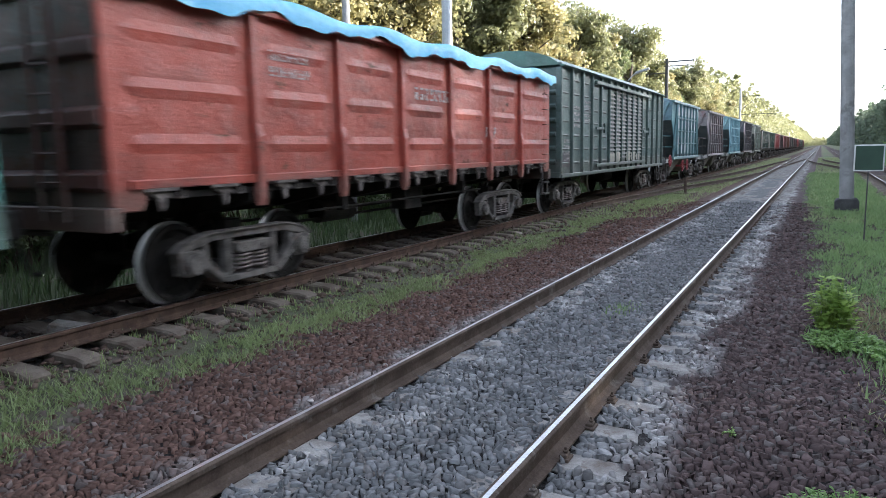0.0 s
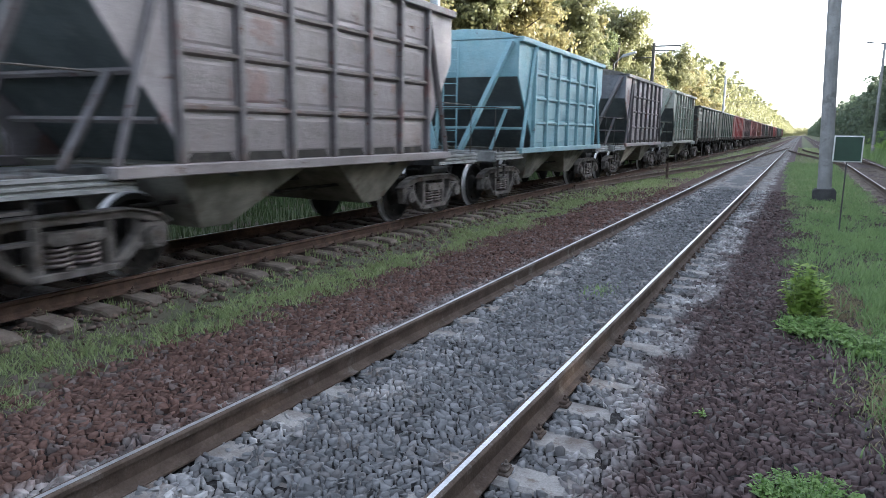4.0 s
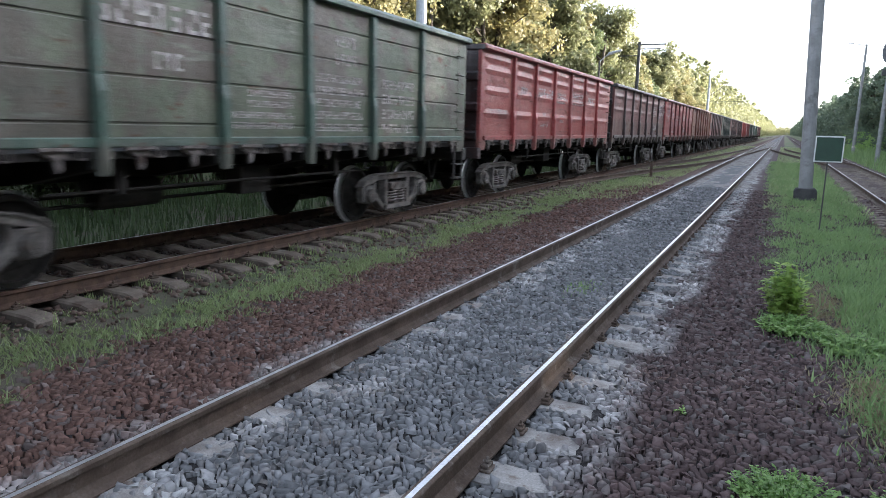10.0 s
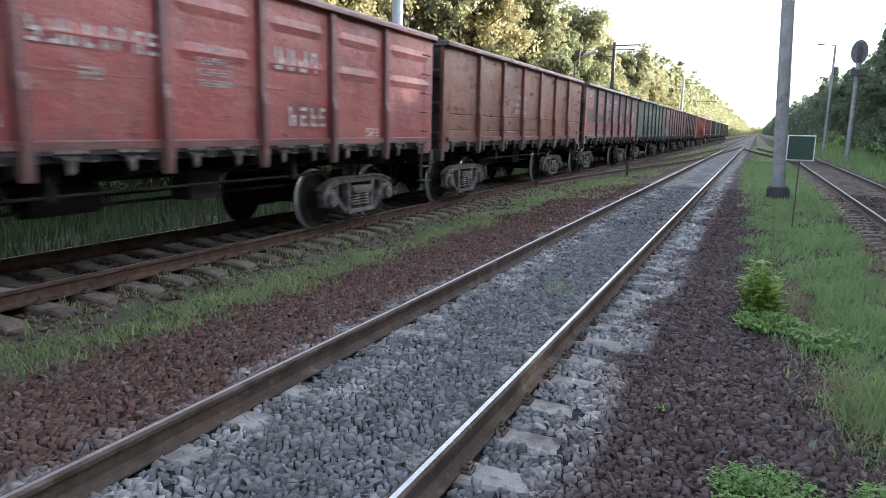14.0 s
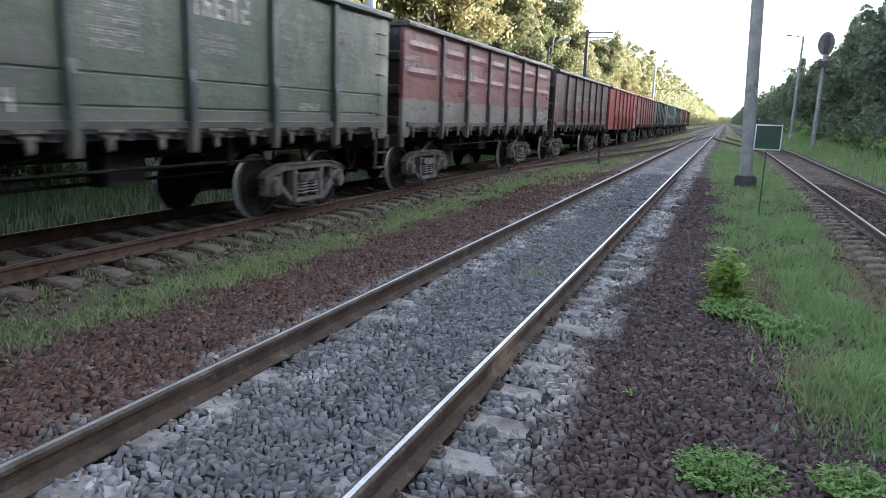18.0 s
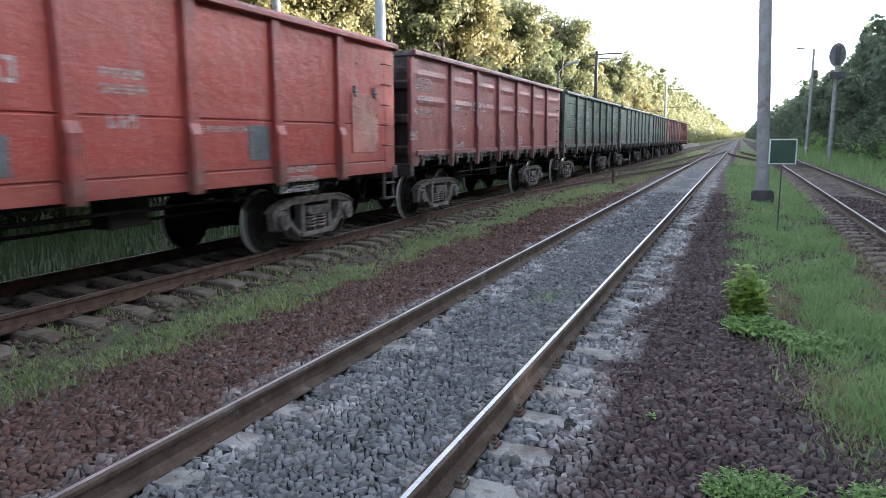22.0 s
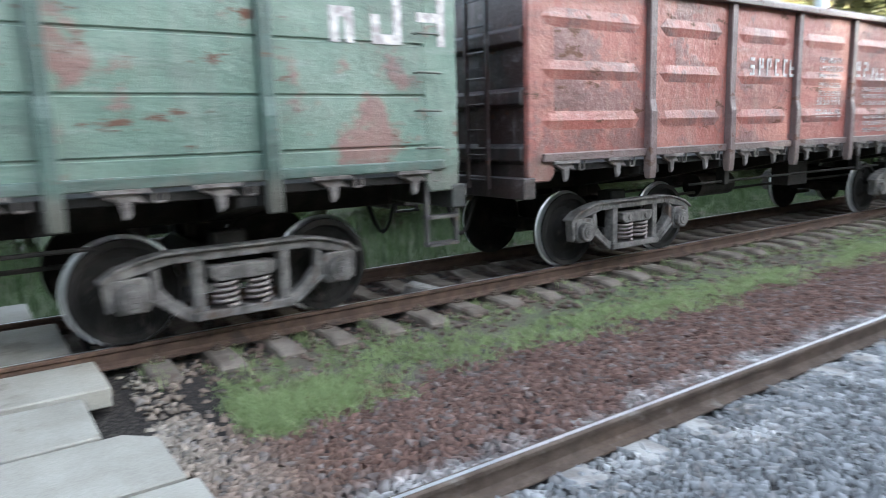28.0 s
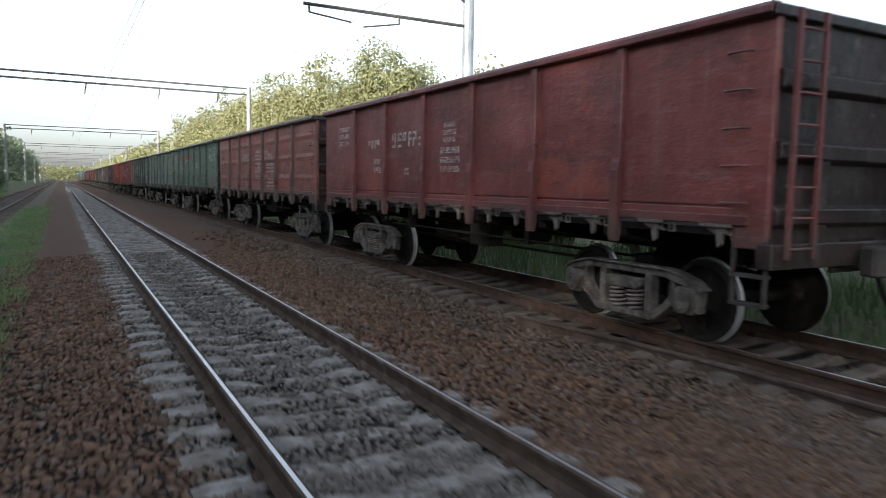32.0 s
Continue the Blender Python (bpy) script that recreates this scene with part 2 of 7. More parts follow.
LOAD = plain("crushed_stone_load", (0.12, 0.115, 0.11), (0.2, 0.19, 0.18), 9.0, 0.95, 0.0, 0.8, 35.0)
BARK = plain("grey_brown_bark", (0.07, 0.055, 0.042), (0.12, 0.10, 0.08), 5.0, 0.95, 0.0, 0.8, 25.0)


def leaf(name, tones, through_light=0.35):
    m, nt, bsdf = nodes(name)
    isle = nt.nodes.new("ShaderNodeNewGeometry").outputs["Random Per Island"]
    r = nt.nodes.new("ShaderNodeObjectInfo").outputs["Random"]
    ramp = nt.nodes.new("ShaderNodeValToRGB")
    ramp.color_ramp.interpolation = "LINEAR"
    while len(ramp.color_ramp.elements) < len(tones):
        ramp.color_ramp.elements.new(0.5)
    for i, (e, tone) in enumerate(zip(ramp.color_ramp.elements, tones)):
        e.position, e.color = i / (len(tones) - 1), (*tone, 1)
    c = nt.nodes.new("ShaderNodeTexCoord").outputs["Object"]
    f = sums(nt, "ADD", sums(nt, "MULTIPLY", isle, 0.5), sums(nt, "MULTIPLY", spot(nt, c, 0.35, 3.0), 0.7))
    f = sums(nt, "ADD", f, sums(nt, "MULTIPLY", sums(nt, "SUBTRACT", r, 0.5), 0.3))
    put(nt, ramp.inputs[0], sums(nt, "SUBTRACT", f, 0.1))
    put(nt, bsdf.inputs["Base Color"], ramp.outputs[0])
    bsdf.inputs["Roughness"].default_value = 0.55
    t = nt.nodes.new("ShaderNodeBsdfTranslucent")
    nt.links.new(ramp.outputs[0], t.inputs[0])
    mx = nt.nodes.new("ShaderNodeMixShader")
    mx.inputs[0].default_value = through_light
    nt.links.new(bsdf.outputs[0], mx.inputs[1])
    nt.links.new(t.outputs[0], mx.inputs[2])
    nt.links.new(mx.outputs[0], nt.nodes["Material Output"].inputs[0])
    return m


LEAF = leaf("broadleaf_foliage", ((0.17, 0.18, 0.088), (0.23, 0.237, 0.116), (0.28, 0.28, 0.138), (0.33, 0.31, 0.158)), 0.5)
LEAF_AUTUMN = leaf("turning_foliage", ((0.195, 0.185, 0.088), (0.26, 0.24, 0.108), (0.32, 0.285, 0.13), (0.365, 0.30, 0.146)), 0.5)
LEAF_SHRUB = leaf("shrub_foliage", ((0.075, 0.095, 0.05), (0.11, 0.14, 0.065), (0.15, 0.18, 0.08), (0.2, 0.22, 0.095)), 0.45)
LEAF_DARK = leaf("dark_foliage", ((0.078, 0.105, 0.075), (0.11, 0.145, 0.098), (0.145, 0.185, 0.115), (0.19, 0.22, 0.13)), 0.5)
LEAF_HEDGE = leaf("hedge_foliage", ((0.05, 0.08, 0.032), (0.08, 0.125, 0.045), (0.115, 0.165, 0.058), (0.17, 0.22, 0.08)), 0.4)
LEAF_WEED = leaf("fresh_weed_leaves", ((0.11, 0.20, 0.055), (0.19, 0.31, 0.085), (0.27, 0.41, 0.12), (0.37, 0.48, 0.16)), 0.45)
GRASS = leaf("lush_verge_grass", ((0.14, 0.205, 0.085), (0.205, 0.305, 0.125), (0.28, 0.385, 0.16), (0.40, 0.42, 0.23)), 0.5)
GRASS_DRY = leaf("dusty_track_grass", ((0.19, 0.225, 0.11), (0.27, 0.335, 0.15), (0.34, 0.41, 0.19), (0.43, 0.42, 0.25)), 0.5)
LEAF_BRIGHT = leaf("bright_young_leaves", ((0.20, 0.31, 0.07), (0.30, 0.43, 0.095), (0.40, 0.53, 0.13), (0.50, 0.58, 0.2)), 0.55)
# far darker than the verge grass: the train's shade is in these tones
GRASS_SHADED = leaf("shaded_wild_grass", ((0.04, 0.068, 0.03), (0.07, 0.11, 0.045), (0.105, 0.155, 0.06), (0.18, 0.19, 0.10)), 0.3)
PETAL = plain("white_petals", (0.7, 0.7, 0.66), (0.75, 0.75, 0.7), 9.0, 0.8)


def ballast(name, stone):
    """Stone colours by the stretch across the tracks: grey and dusted white between and beside the rails, brown-red outside."""
    m, nt, bsdf = nodes(name)
    c, _ = own(nt, 0.0, False)
    xyz = nt.nodes.new("ShaderNodeSeparateXYZ")
    nt.links.new(c, xyz.inputs[0])
    x = sums(nt, "ADD", xyz.outputs[0], sums(nt, "MULTIPLY", sums(nt, "SUBTRACT", spot(nt, c, 1.4, 4.0), 0.5), 0.7))
    grey = mixed(nt, spot(nt, c, 7.0, 3.0), (0.14, 0.142, 0.145), (0.22, 0.222, 0.226))
    grey = mixed(nt, step(nt, xyz.outputs[1], -1.0, 3.0, 0.75, 0.0), grey, (0.19, 0.172, 0.142))
    brown = mixed(nt, spot(nt, c, 5.0, 3.0), (0.095, 0.052, 0.041), (0.155, 0.096, 0.078))
    brown = mixed(nt, step(nt, x, 0.5, 1.5), brown, mixed(nt, spot(nt, c, 5.0, 3.0), (0.068, 0.047, 0.045), (0.118, 0.084, 0.080)))
    # the stretch behind is rustier than the one ahead
    brown = mixed(nt, step(nt, xyz.outputs[1], -1.0, 3.0, 0.75, 0.0), brown, (0.20, 0.122, 0.078))
    col = mixed(nt, sums(nt, "MAXIMUM", step(nt, x, -1.25, -0.85, 1.0, 0.0), step(nt, x, 1.0, 1.4)), grey, brown)
    lime = step(nt, sums(nt, "ADD", spot(nt, c, 1.6, 5.0, 0.7), step(nt, xyz.outputs[0], 0.6, 0.9, 0.0, 0.03)), 0.46, 0.66)
    lime = sums(nt, "MULTIPLY", lime, step(nt, xyz.outputs[1], -1.0, 2.5, 0.25, 1.0))
    beside = sums(nt, "MAXIMUM", step(nt, sums(nt, "ABSOLUTE", sums(nt, "SUBTRACT", xyz.outputs[0], 1.22)), 0.1, 0.35, 1.0, 0.0), step(nt, sums(nt, "ABSOLUTE", sums(nt, "SUBTRACT", xyz.outputs[0], -0.5)), 0.1, 0.4, 1.0, 0.0))
    beside = sums(nt, "MAXIMUM", beside, step(nt, sums(nt, "ABSOLUTE", sums(nt, "SUBTRACT", xyz.outputs[0], -1.12)), 0.05, 0.3, 0.75, 0.0))
    col = mixed(nt, sums(nt, "MULTIPLY", sums(nt, "MULTIPLY", lime, beside), 0.85), col, (0.5, 0.49, 0.48))
    # patchy darker band along the middle of the loaded track
    mid_track = step(nt, sums(nt, "ABSOLUTE", sums(nt, "SUBTRACT", x, TRACK_X)), 0.6, 1.1, 1.0, 0.0)
    col = mixed(nt, sums(nt, "MULTIPLY", mid_track, step(nt, spot(nt, c, 0.9, 4.0), 0.3, 0.6, 0.4, 0.85)), col, (0.035, 0.03, 0.027))
    col = mixed(nt, sums(nt, "MULTIPLY", step(nt, x, -4.6, -4.2), step(nt, x, -3.2, -2.8, 0.55, 0.0)), col, (0.15, 0.12, 0.095))
    path = sums(nt, "MULTIPLY", step(nt, xyz.outputs[1], -4.5, -1.5), step(nt, xyz.outputs[1], 0.9, 2.0, 1.0, 0.0))
    path = sums(nt, "MULTIPLY", path, step(nt, x, -1.2, -0.9, 1.0, 0.0))
    path = sums(nt, "MULTIPLY", path, step(nt, spot(nt, c, 1.1, 4.0), 0.3, 0.6, 0.35, 0.9))
    col = mixed(nt, path, col, (0.36, 0.315, 0.26))
    if stone:
        isle = nt.nodes.new("ShaderNodeNewGeometry").outputs["Random Per Island"]
        odd = sums(nt, "FRACT", sums(nt, "MULTIPLY", isle, 37.0))
        col = mixed(nt, step(nt, odd, 0.70, 0.95, 0.0, 0.6), col, (0.15, 0.138, 0.132))
        col = mixed(nt, 1.0, col, mixed(nt, sums(nt, "POWER", isle, 1.3), (0.66, 0.66, 0.66), (1.32, 1.31, 1.30)), "MULTIPLY")
        fine = spot(nt, c, 120.0, 2.0)
    else:
        soil = mixed(nt, spot(nt, c, 0.8, 5.0), (0.14, 0.115, 0.09), (0.21, 0.175, 0.135))
        green = mixed(nt, spot(nt, c, 2.2, 5.0), (0.10, 0.13, 0.065), (0.16, 0.195, 0.095))
        left = step(nt, x, -7.6, -7.0, 1.0, 0.0)
        strip = sums(nt, "MULTIPLY", step(nt, x, -4.4, -4.0), step(nt, x, -2.9, -2.6, 1.0, 0.0))
        strip = sums(nt, "MULTIPLY", strip, step(nt, xyz.outputs[1], 1.5, 2.5))
        right = sums(nt, "MULTIPLY", step(nt, x, 2.15, 2.6), step(nt, x, 4.1, 4.5, 1.0, 0.0))
        right = sums(nt, "MULTIPLY", right, sums(nt, "MAXIMUM", step(nt, xyz.outputs[1], 6.2, 8.0), step(nt, x, 2.9, 3.3)))
        far = step(nt, x, 7.0, 7.4)
        lush = sums(nt, "MAXIMUM", sums(nt, "MAXIMUM", sums(nt, "MAXIMUM", left, sums(nt, "MULTIPLY", strip, 0.55)), step(nt, x, 7.0, 7.4)), sums(nt, "MULTIPLY", right, step(nt, xyz.outputs[1], 8.0, 12.0, 0.15, 0.8)))
        soil = mixed(nt, sums(nt, "MULTIPLY", sums(nt, "ADD", lush, 0.2), step(nt, spot(nt, c, 0.5, 6.0), 0.36, 0.56)), soil, green)
        lot = sums(nt, "MAXIMUM", sums(nt, "MAXIMUM", left, strip), sums(nt, "MAXIMUM", right, far))
        col = mixed(nt, lot, col, soil)
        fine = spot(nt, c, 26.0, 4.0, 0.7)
        # shade of the cracks between stones, painted near black, weaker far off
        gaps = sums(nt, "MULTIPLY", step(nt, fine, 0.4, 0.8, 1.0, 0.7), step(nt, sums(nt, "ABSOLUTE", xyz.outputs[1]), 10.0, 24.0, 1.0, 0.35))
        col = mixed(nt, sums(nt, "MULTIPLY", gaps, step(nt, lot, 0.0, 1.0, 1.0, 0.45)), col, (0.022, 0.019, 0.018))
    put(nt, bsdf.inputs["Base Color"], col)
    bsdf.inputs["Roughness"].default_value = 0.92
    bsdf.inputs["Specular IOR Level"].default_value = 0.2
    relief(nt, bsdf, fine, 0.5 if stone else 1.0, 0.004 if stone else 0.03)
    return m


STONE, GROUND = ballast("ballast_stone", True), ballast("trackside_ground", False)


# ---- mesh tools ----
class Shape:
    """Gathers solids and turns them into one mesh."""

    def __init__(self):
        self.v, self.f, self.k = [], [], []

    def add(self, verts, faces, slot=0):
        n = len(self.v)
        self.v += [tuple(p) for p in verts]
        self.f += [tuple(i + n for i in f) for f in faces]
        self.k += [slot] * len(faces)
        return self

    def box(self, x0, x1, y0, y1, z0, z1, slot=0):
        v = [(x, y, z) for z in (z0, z1) for y in (y0, y1) for x in (x0, x1)]
        return self.add(v, [(0, 2, 3, 1), (4, 5, 7, 6), (0, 1, 5, 4), (2, 6, 7, 3), (0, 4, 6, 2), (1, 3, 7, 5)], slot)

    def prism(self, poly, axis, a, b, slot=0):
        """An outline in the two other axes (in the order x, y, z), drawn out along axis from a to b."""
        place = {"x": lambda p, q: (q, p[0], p[1]), "y": lambda p, q: (p[0], q, p[1]), "z": lambda p, q: (p[0], p[1], q)}[axis]
        n = len(poly)
        v = [place(p, a) for p in poly] + [place(p, b) for p in poly]
        return self.add(v, [tuple(range(n)), tuple(range(2 * n - 1, n - 1, -1))] + [(i, i + n, (i + 1) % n + n, (i + 1) % n) for i in range(n)], slot)

    def tube(self, p, q, r, n=8, r2=None, slot=0):
        p, q = Vector(p), Vector(q)
        turn = (q - p).to_track_quat("Z", "Y").to_matrix()
        r2 = r if r2 is None else r2
        ring = [(math.cos(2 * math.pi * i / n), math.sin(2 * math.pi * i / n)) for i in range(n)]
        v = [p + turn @ Vector((c * r, s * r, 0)) for c, s in ring] + [q + turn @ Vector((c * r2, s * r2, 0)) for c, s in ring]
        return self.add(v, [tuple(range(n - 1, -1, -1)), tuple(range(n, 2 * n))] + [(i, (i + 1) % n, (i + 1) % n + n, i + n) for i in range(n)], slot)

    def sweep(self, points, r, n=6):
        """A tube of one piece along a line of points."""
        base, points = len(self.v), [Vector(p) for p in points]
        for i, p in enumerate(points):
            d = (points[min(i + 1, len(points) - 1)] - points[max(i - 1, 0)]).normalized()
            u = d.cross(Vector((0.31, 0.2, 0.93))).normalized()
            w = d.cross(u)
            self.v += [tuple(p + u * (r * math.cos(2 * math.pi * j / n)) + w * (r * math.sin(2 * math.pi * j / n))) for j in range(n)]
        for i in range(len(points) - 1):
            for j in range(n):
                a, b = base + i * n + j, base + i * n + (j + 1) % n
                self.f.append((a, b, b + n, a + n))
                self.k.append(0)
        return self

    def lathe(self, profile, n=32, slots=None):
        """Profile of (x, radius) turned round the x axis."""
        m = len(profile)
        v = [(x, r * math.cos(2 * math.pi * i / n), r * math.sin(2 * math.pi * i / n)) for i in range(n) for x, r in profile]
        base = len(self.v)
        self.v += v
        for j in range(m - 1):
            for i in range(n):
                k = (i + 1) % n
                self.f.append((base + i * m + j, base + i * m + j + 1, base + k * m + j + 1, base + k * m + j))
                self.k.append(slots[j] if slots else 0)
        return self

    def ring(self, centre, r, thick, n=14, m=6, slot=0):
        """A ring that lies flat round the z axis."""
        v = [(centre[0] + (r + thick * math.cos(b)) * math.cos(a), centre[1] + (r + thick * math.cos(b)) * math.sin(a), centre[2] + thick * math.sin(b))
             for a in np.linspace(0, 2 * math.pi, n, False) for b in np.linspace(0, 2 * math.pi, m, False)]
        return self.add(v, [(i * m + j, (i + 1) % n * m + j, (i + 1) % n * m + (j + 1) % m, i * m + (j + 1) % m) for i in range(n) for j in range(m)], slot)

    def mesh(self, name, bevel=0.0, smooth=False):
        me = bpy.data.meshes.new(name)
        me.from_pydata(self.v, [], self.f)
        me.materials.append(None)
        if max(self.k, default=0):
            me.materials.append(None)
        me.polygons.foreach_set("material_index", self.k)
        bm = bmesh.new()
        bm.from_mesh(me)
        bmesh.ops.recalc_face_normals(bm, faces=bm.faces)
        if bevel:
            sharp = [e for e in bm.edges if len(e.link_faces) == 2 and e.calc_face_angle(0) > 0.6]
            bmesh.ops.bevel(bm, geom=sharp, offset=bevel, segments=1, affect="EDGES", clamp_overlap=True)
        bm.to_mesh(me)
        bm.free()
        if smooth:
            me.polygons.foreach_set("use_smooth", [True] * len(me.polygons))
        return me


def part(name, mesh, material, parent=None, label="", at=None, second=None):
    """One mesh object, under a thing or a part."""
    ob = new(name, mesh)
    for slot, mat in zip(ob.material_slots, (material, second or material)):
        slot.link, slot.material = "OBJECT", mat
    if parent:
        ob.parent = parent
    if at is not None:
        ob.matrix_basis = at if isinstance(at, Matrix) else Matrix.Translation(at)
    if label:
        ob["label"] = label
    return ob


def empty(name, label, category, group="", kind="", at=None):
    ob = tagged(new(name), label, category, group, kind)
    ob.empty_display_size = 0.3
    if at is not None:
        ob.matrix_basis = at if isinstance(at, Matrix) else Matrix.Translation(at)
    return ob


def raw(name, verts, faces, smooth=False):
    """A mesh straight from arrays, with one empty material slot."""
    me = bpy.data.meshes.new(name)
    me.vertices.add(len(verts))
    me.vertices.foreach_set("co", np.asarray(verts, dtype=np.float32).ravel())
    faces = np.asarray(faces, dtype=np.int32)
    n, k = faces.shape
    me.loops.add(n * k)
    me.loops.foreach_set("vertex_index", faces.ravel())
    me.polygons.add(n)
    me.polygons.foreach_set("loop_start", np.arange(0, n * k, k, dtype=np.int32))
    me.polygons.foreach_set("loop_total", np.full(n, k, dtype=np.int32))
    if smooth:
        me.polygons.foreach_set("use_smooth", np.ones(n, dtype=bool))
    me.update(calc_edges=True)
    me.validate()
    me.materials.append(None)
    return me

# ---- the ground, one sheet to the horizon ----
PROFILE_X = (-3000, -60, -13, -9, -7.4, -6.8, -4.0, -3.4, -2.6, -1.7, -1.3, 1.3, 1.8, 2.3, 3.1, 4.1, 4.6, 6.8, 7.4, 9.0, 11.5, 60, 3000)
PROFILE_Z = (-0.4, -0.4, -0.4, -0.35, -0.36, -0.265, -0.265, -0.31, -0.30, -0.235, -0.205, -0.205, -0.235, -0.26, -0.27, -0.28, -0.215, -0.215, -0.2, 0.25, 0.6, 0.9, 0.9)


def ground_z(x, y):
    x, y = np.asarray(x, dtype=float), np.asarray(y, dtype=float)
    z = np.interp(x, PROFILE_X, PROFILE_Z)
    z = z - 0.014 * np.clip((0.6 - y) / 1.2, 0, 1) * np.clip((1.5 - abs(x)) / 0.2, 0, 1)
    return z + 0.008 * np.sin(5.1 * x + 1.7 * y) + 0.007 * np.sin(3.3 * y - 2.1 * x + 1.0) + 0.006 * np.sin(9.0 * x + 7.0 * y)


def grid_steps(stops):
    out = []
    for a, b, d in stops:
        out += list(np.arange(a, b - 1e-6, d))
    return np.array(out + [stops[-1][1]])


gx = grid_steps([(-3000, -300, 900), (-300, -60, 60), (-60, -14, 4), (-14, -8, 0.5), (-8, 8, 0.12), (8, 14, 0.5), (14, 60, 4), (60, 300, 60), (300, 3000, 900)])
gy = grid_steps([(-3000, -300, 450), (-300, -60, 20), (-60, -16, 1.5), (-16, 16, 0.16), (16, 60, 1.5), (60, 300, 20), (300, 3000, 450)])
GX, GY = np.meshgrid(gx, gy)
index = np.arange(GX.size).reshape(GX.shape)
quads = np.stack((index[:-1, :-1], index[:-1, 1:], index[1:, 1:], index[1:, :-1]), -1).reshape(-1, 4)
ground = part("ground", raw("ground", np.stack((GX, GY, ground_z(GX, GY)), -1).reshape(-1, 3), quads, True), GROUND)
tagged(ground, "brown-grey ballast and grassy earth beside the railway tracks", "ground", kind="structure")


# ---- rails ----
RAIL = [(-0.0375, -0.013), (-0.031, -0.005), (-0.013, -0.0008), (0.017, -0.0008), (0.031, -0.006), (0.0375, -0.013), (0.036, -0.04), (0.011, -0.055), (0.009, -0.13), (0.03, -0.155), (0.075, -0.168), (0.075, -0.18),
        (-0.075, -0.18), (-0.075, -0.168), (-0.03, -0.155), (-0.009, -0.13), (-0.011, -0.055), (-0.036, -0.04)]


def rail_mesh(points):
    """The rail's section along a line of (x, y)."""
    s, n = Shape(), len(RAIL)
    for i, (x, y) in enumerate(points):
        a, b = points[max(i - 1, 0)], points[min(i + 1, len(points) - 1)]
        d = Vector((b[0] - a[0], b[1] - a[1])).normalized()
        s.v += [(x + px * d.y, y - px * d.x, pz) for px, pz in RAIL]
    for i in range(len(points) - 1):
        for j in range(n):
            s.f.append((i * n + j, i * n + (j + 1) % n, (i + 1) * n + (j + 1) % n, (i + 1) * n + j))
            s.k.append(1 if j == 2 else 0)
    s.f += [tuple(range(n)), tuple(range(len(points) * n - 1, len(points) * n - n - 1, -1))]
    s.k += [0, 0]
    return s.mesh("rail")


straight = rail_mesh([(0, -700), (0, -40), (0, 0), (0, 40), (0, 700)])
sleeper_outline = [(-1.35, -0.40), (-1.35, -0.225), (-1.22, -0.196), (-0.55, -0.181), (-0.35, -0.215), (0.35, -0.215), (0.55, -0.181), (1.22, -0.196), (1.35, -0.225), (1.35, -0.40)]
sleeper_mesh = Shape().prism(sleeper_outline, "y", -0.125, 0.125).mesh("sleeper", 0.022)
clip = Shape().box(-0.135, 0.135, -0.055, 0.055, -0.182, -0.162)
for sx in (-1, 1):
    clip.box(sx * 0.095 - 0.025, sx * 0.095 + 0.025, -0.04, 0.04, -0.164, -0.14).tube((sx * 0.1, 0, -0.145), (sx * 0.1, 0, -0.10), 0.01, 6).tube((sx * 0.1, 0, -0.135), (sx * 0.1, 0, -0.12), 0.02, 6)
clip_mesh = clip.mesh("rail_clip", 0.006)


def track(name, label, x, head, wood, phase, pitch, near, far, clips, web=RAIL_SIDE):
    """Two rails on sleepers: those of the near stretch singly, the rest joined."""
    t = empty(name, label, "railway track", kind="structure", at=(x, 0, 0))
    for side in (-1, 1):
        part("rail", straight, web, t, "", (side * GAUGE, 0, 0), head)
    lo, hi = (math.ceil((e - phase) / pitch) for e in near)
    rng = random.Random(int(abs(x) * 10) + 3)
    for k in range(lo, hi):
        y = phase + k * pitch
        part("sleeper", sleeper_mesh, wood, t, "", pose(rng.uniform(-0.015, 0.015), y, rng.uniform(0.002, 0.012), 0, 0, rng.uniform(-0.6, 0.6)))
        if clips[0] < y < clips[1]:
            for side in ((1,) if x == 0 and y > 1 else (-1, 1)):     # on the near track the stones cover one rail's clips
                part("rail_clip", clip_mesh, RAIL_SIDE, t, "", (side * GAUGE, y, 0))
    rest = Shape()
    for k in range(math.ceil((far[0] - phase) / pitch), math.ceil((far[1] - phase) / pitch)):
        if not lo <= k < hi:
            y = phase + k * pitch
            rest.prism([(-1.35, -0.3), (-1.35, -0.22), (-1.2, -0.19), (1.2, -0.19), (1.35, -0.22), (1.35, -0.3)], "y", y - 0.12, y + 0.12)
    tagged(part("far_sleepers", rest.mesh("far_sleepers"), wood, t), kind="stuff")
    return t


# ---- loose stones ----
def scatter(px, py, k):
    """A number from 0 to 1 for each place, the same whenever that place is asked for."""
    h = np.sin(np.round(px * 400) * 12.9898 + np.round(py * 400) * 78.233 + k * 37.719) * 43758.5453
    return h - np.floor(h)


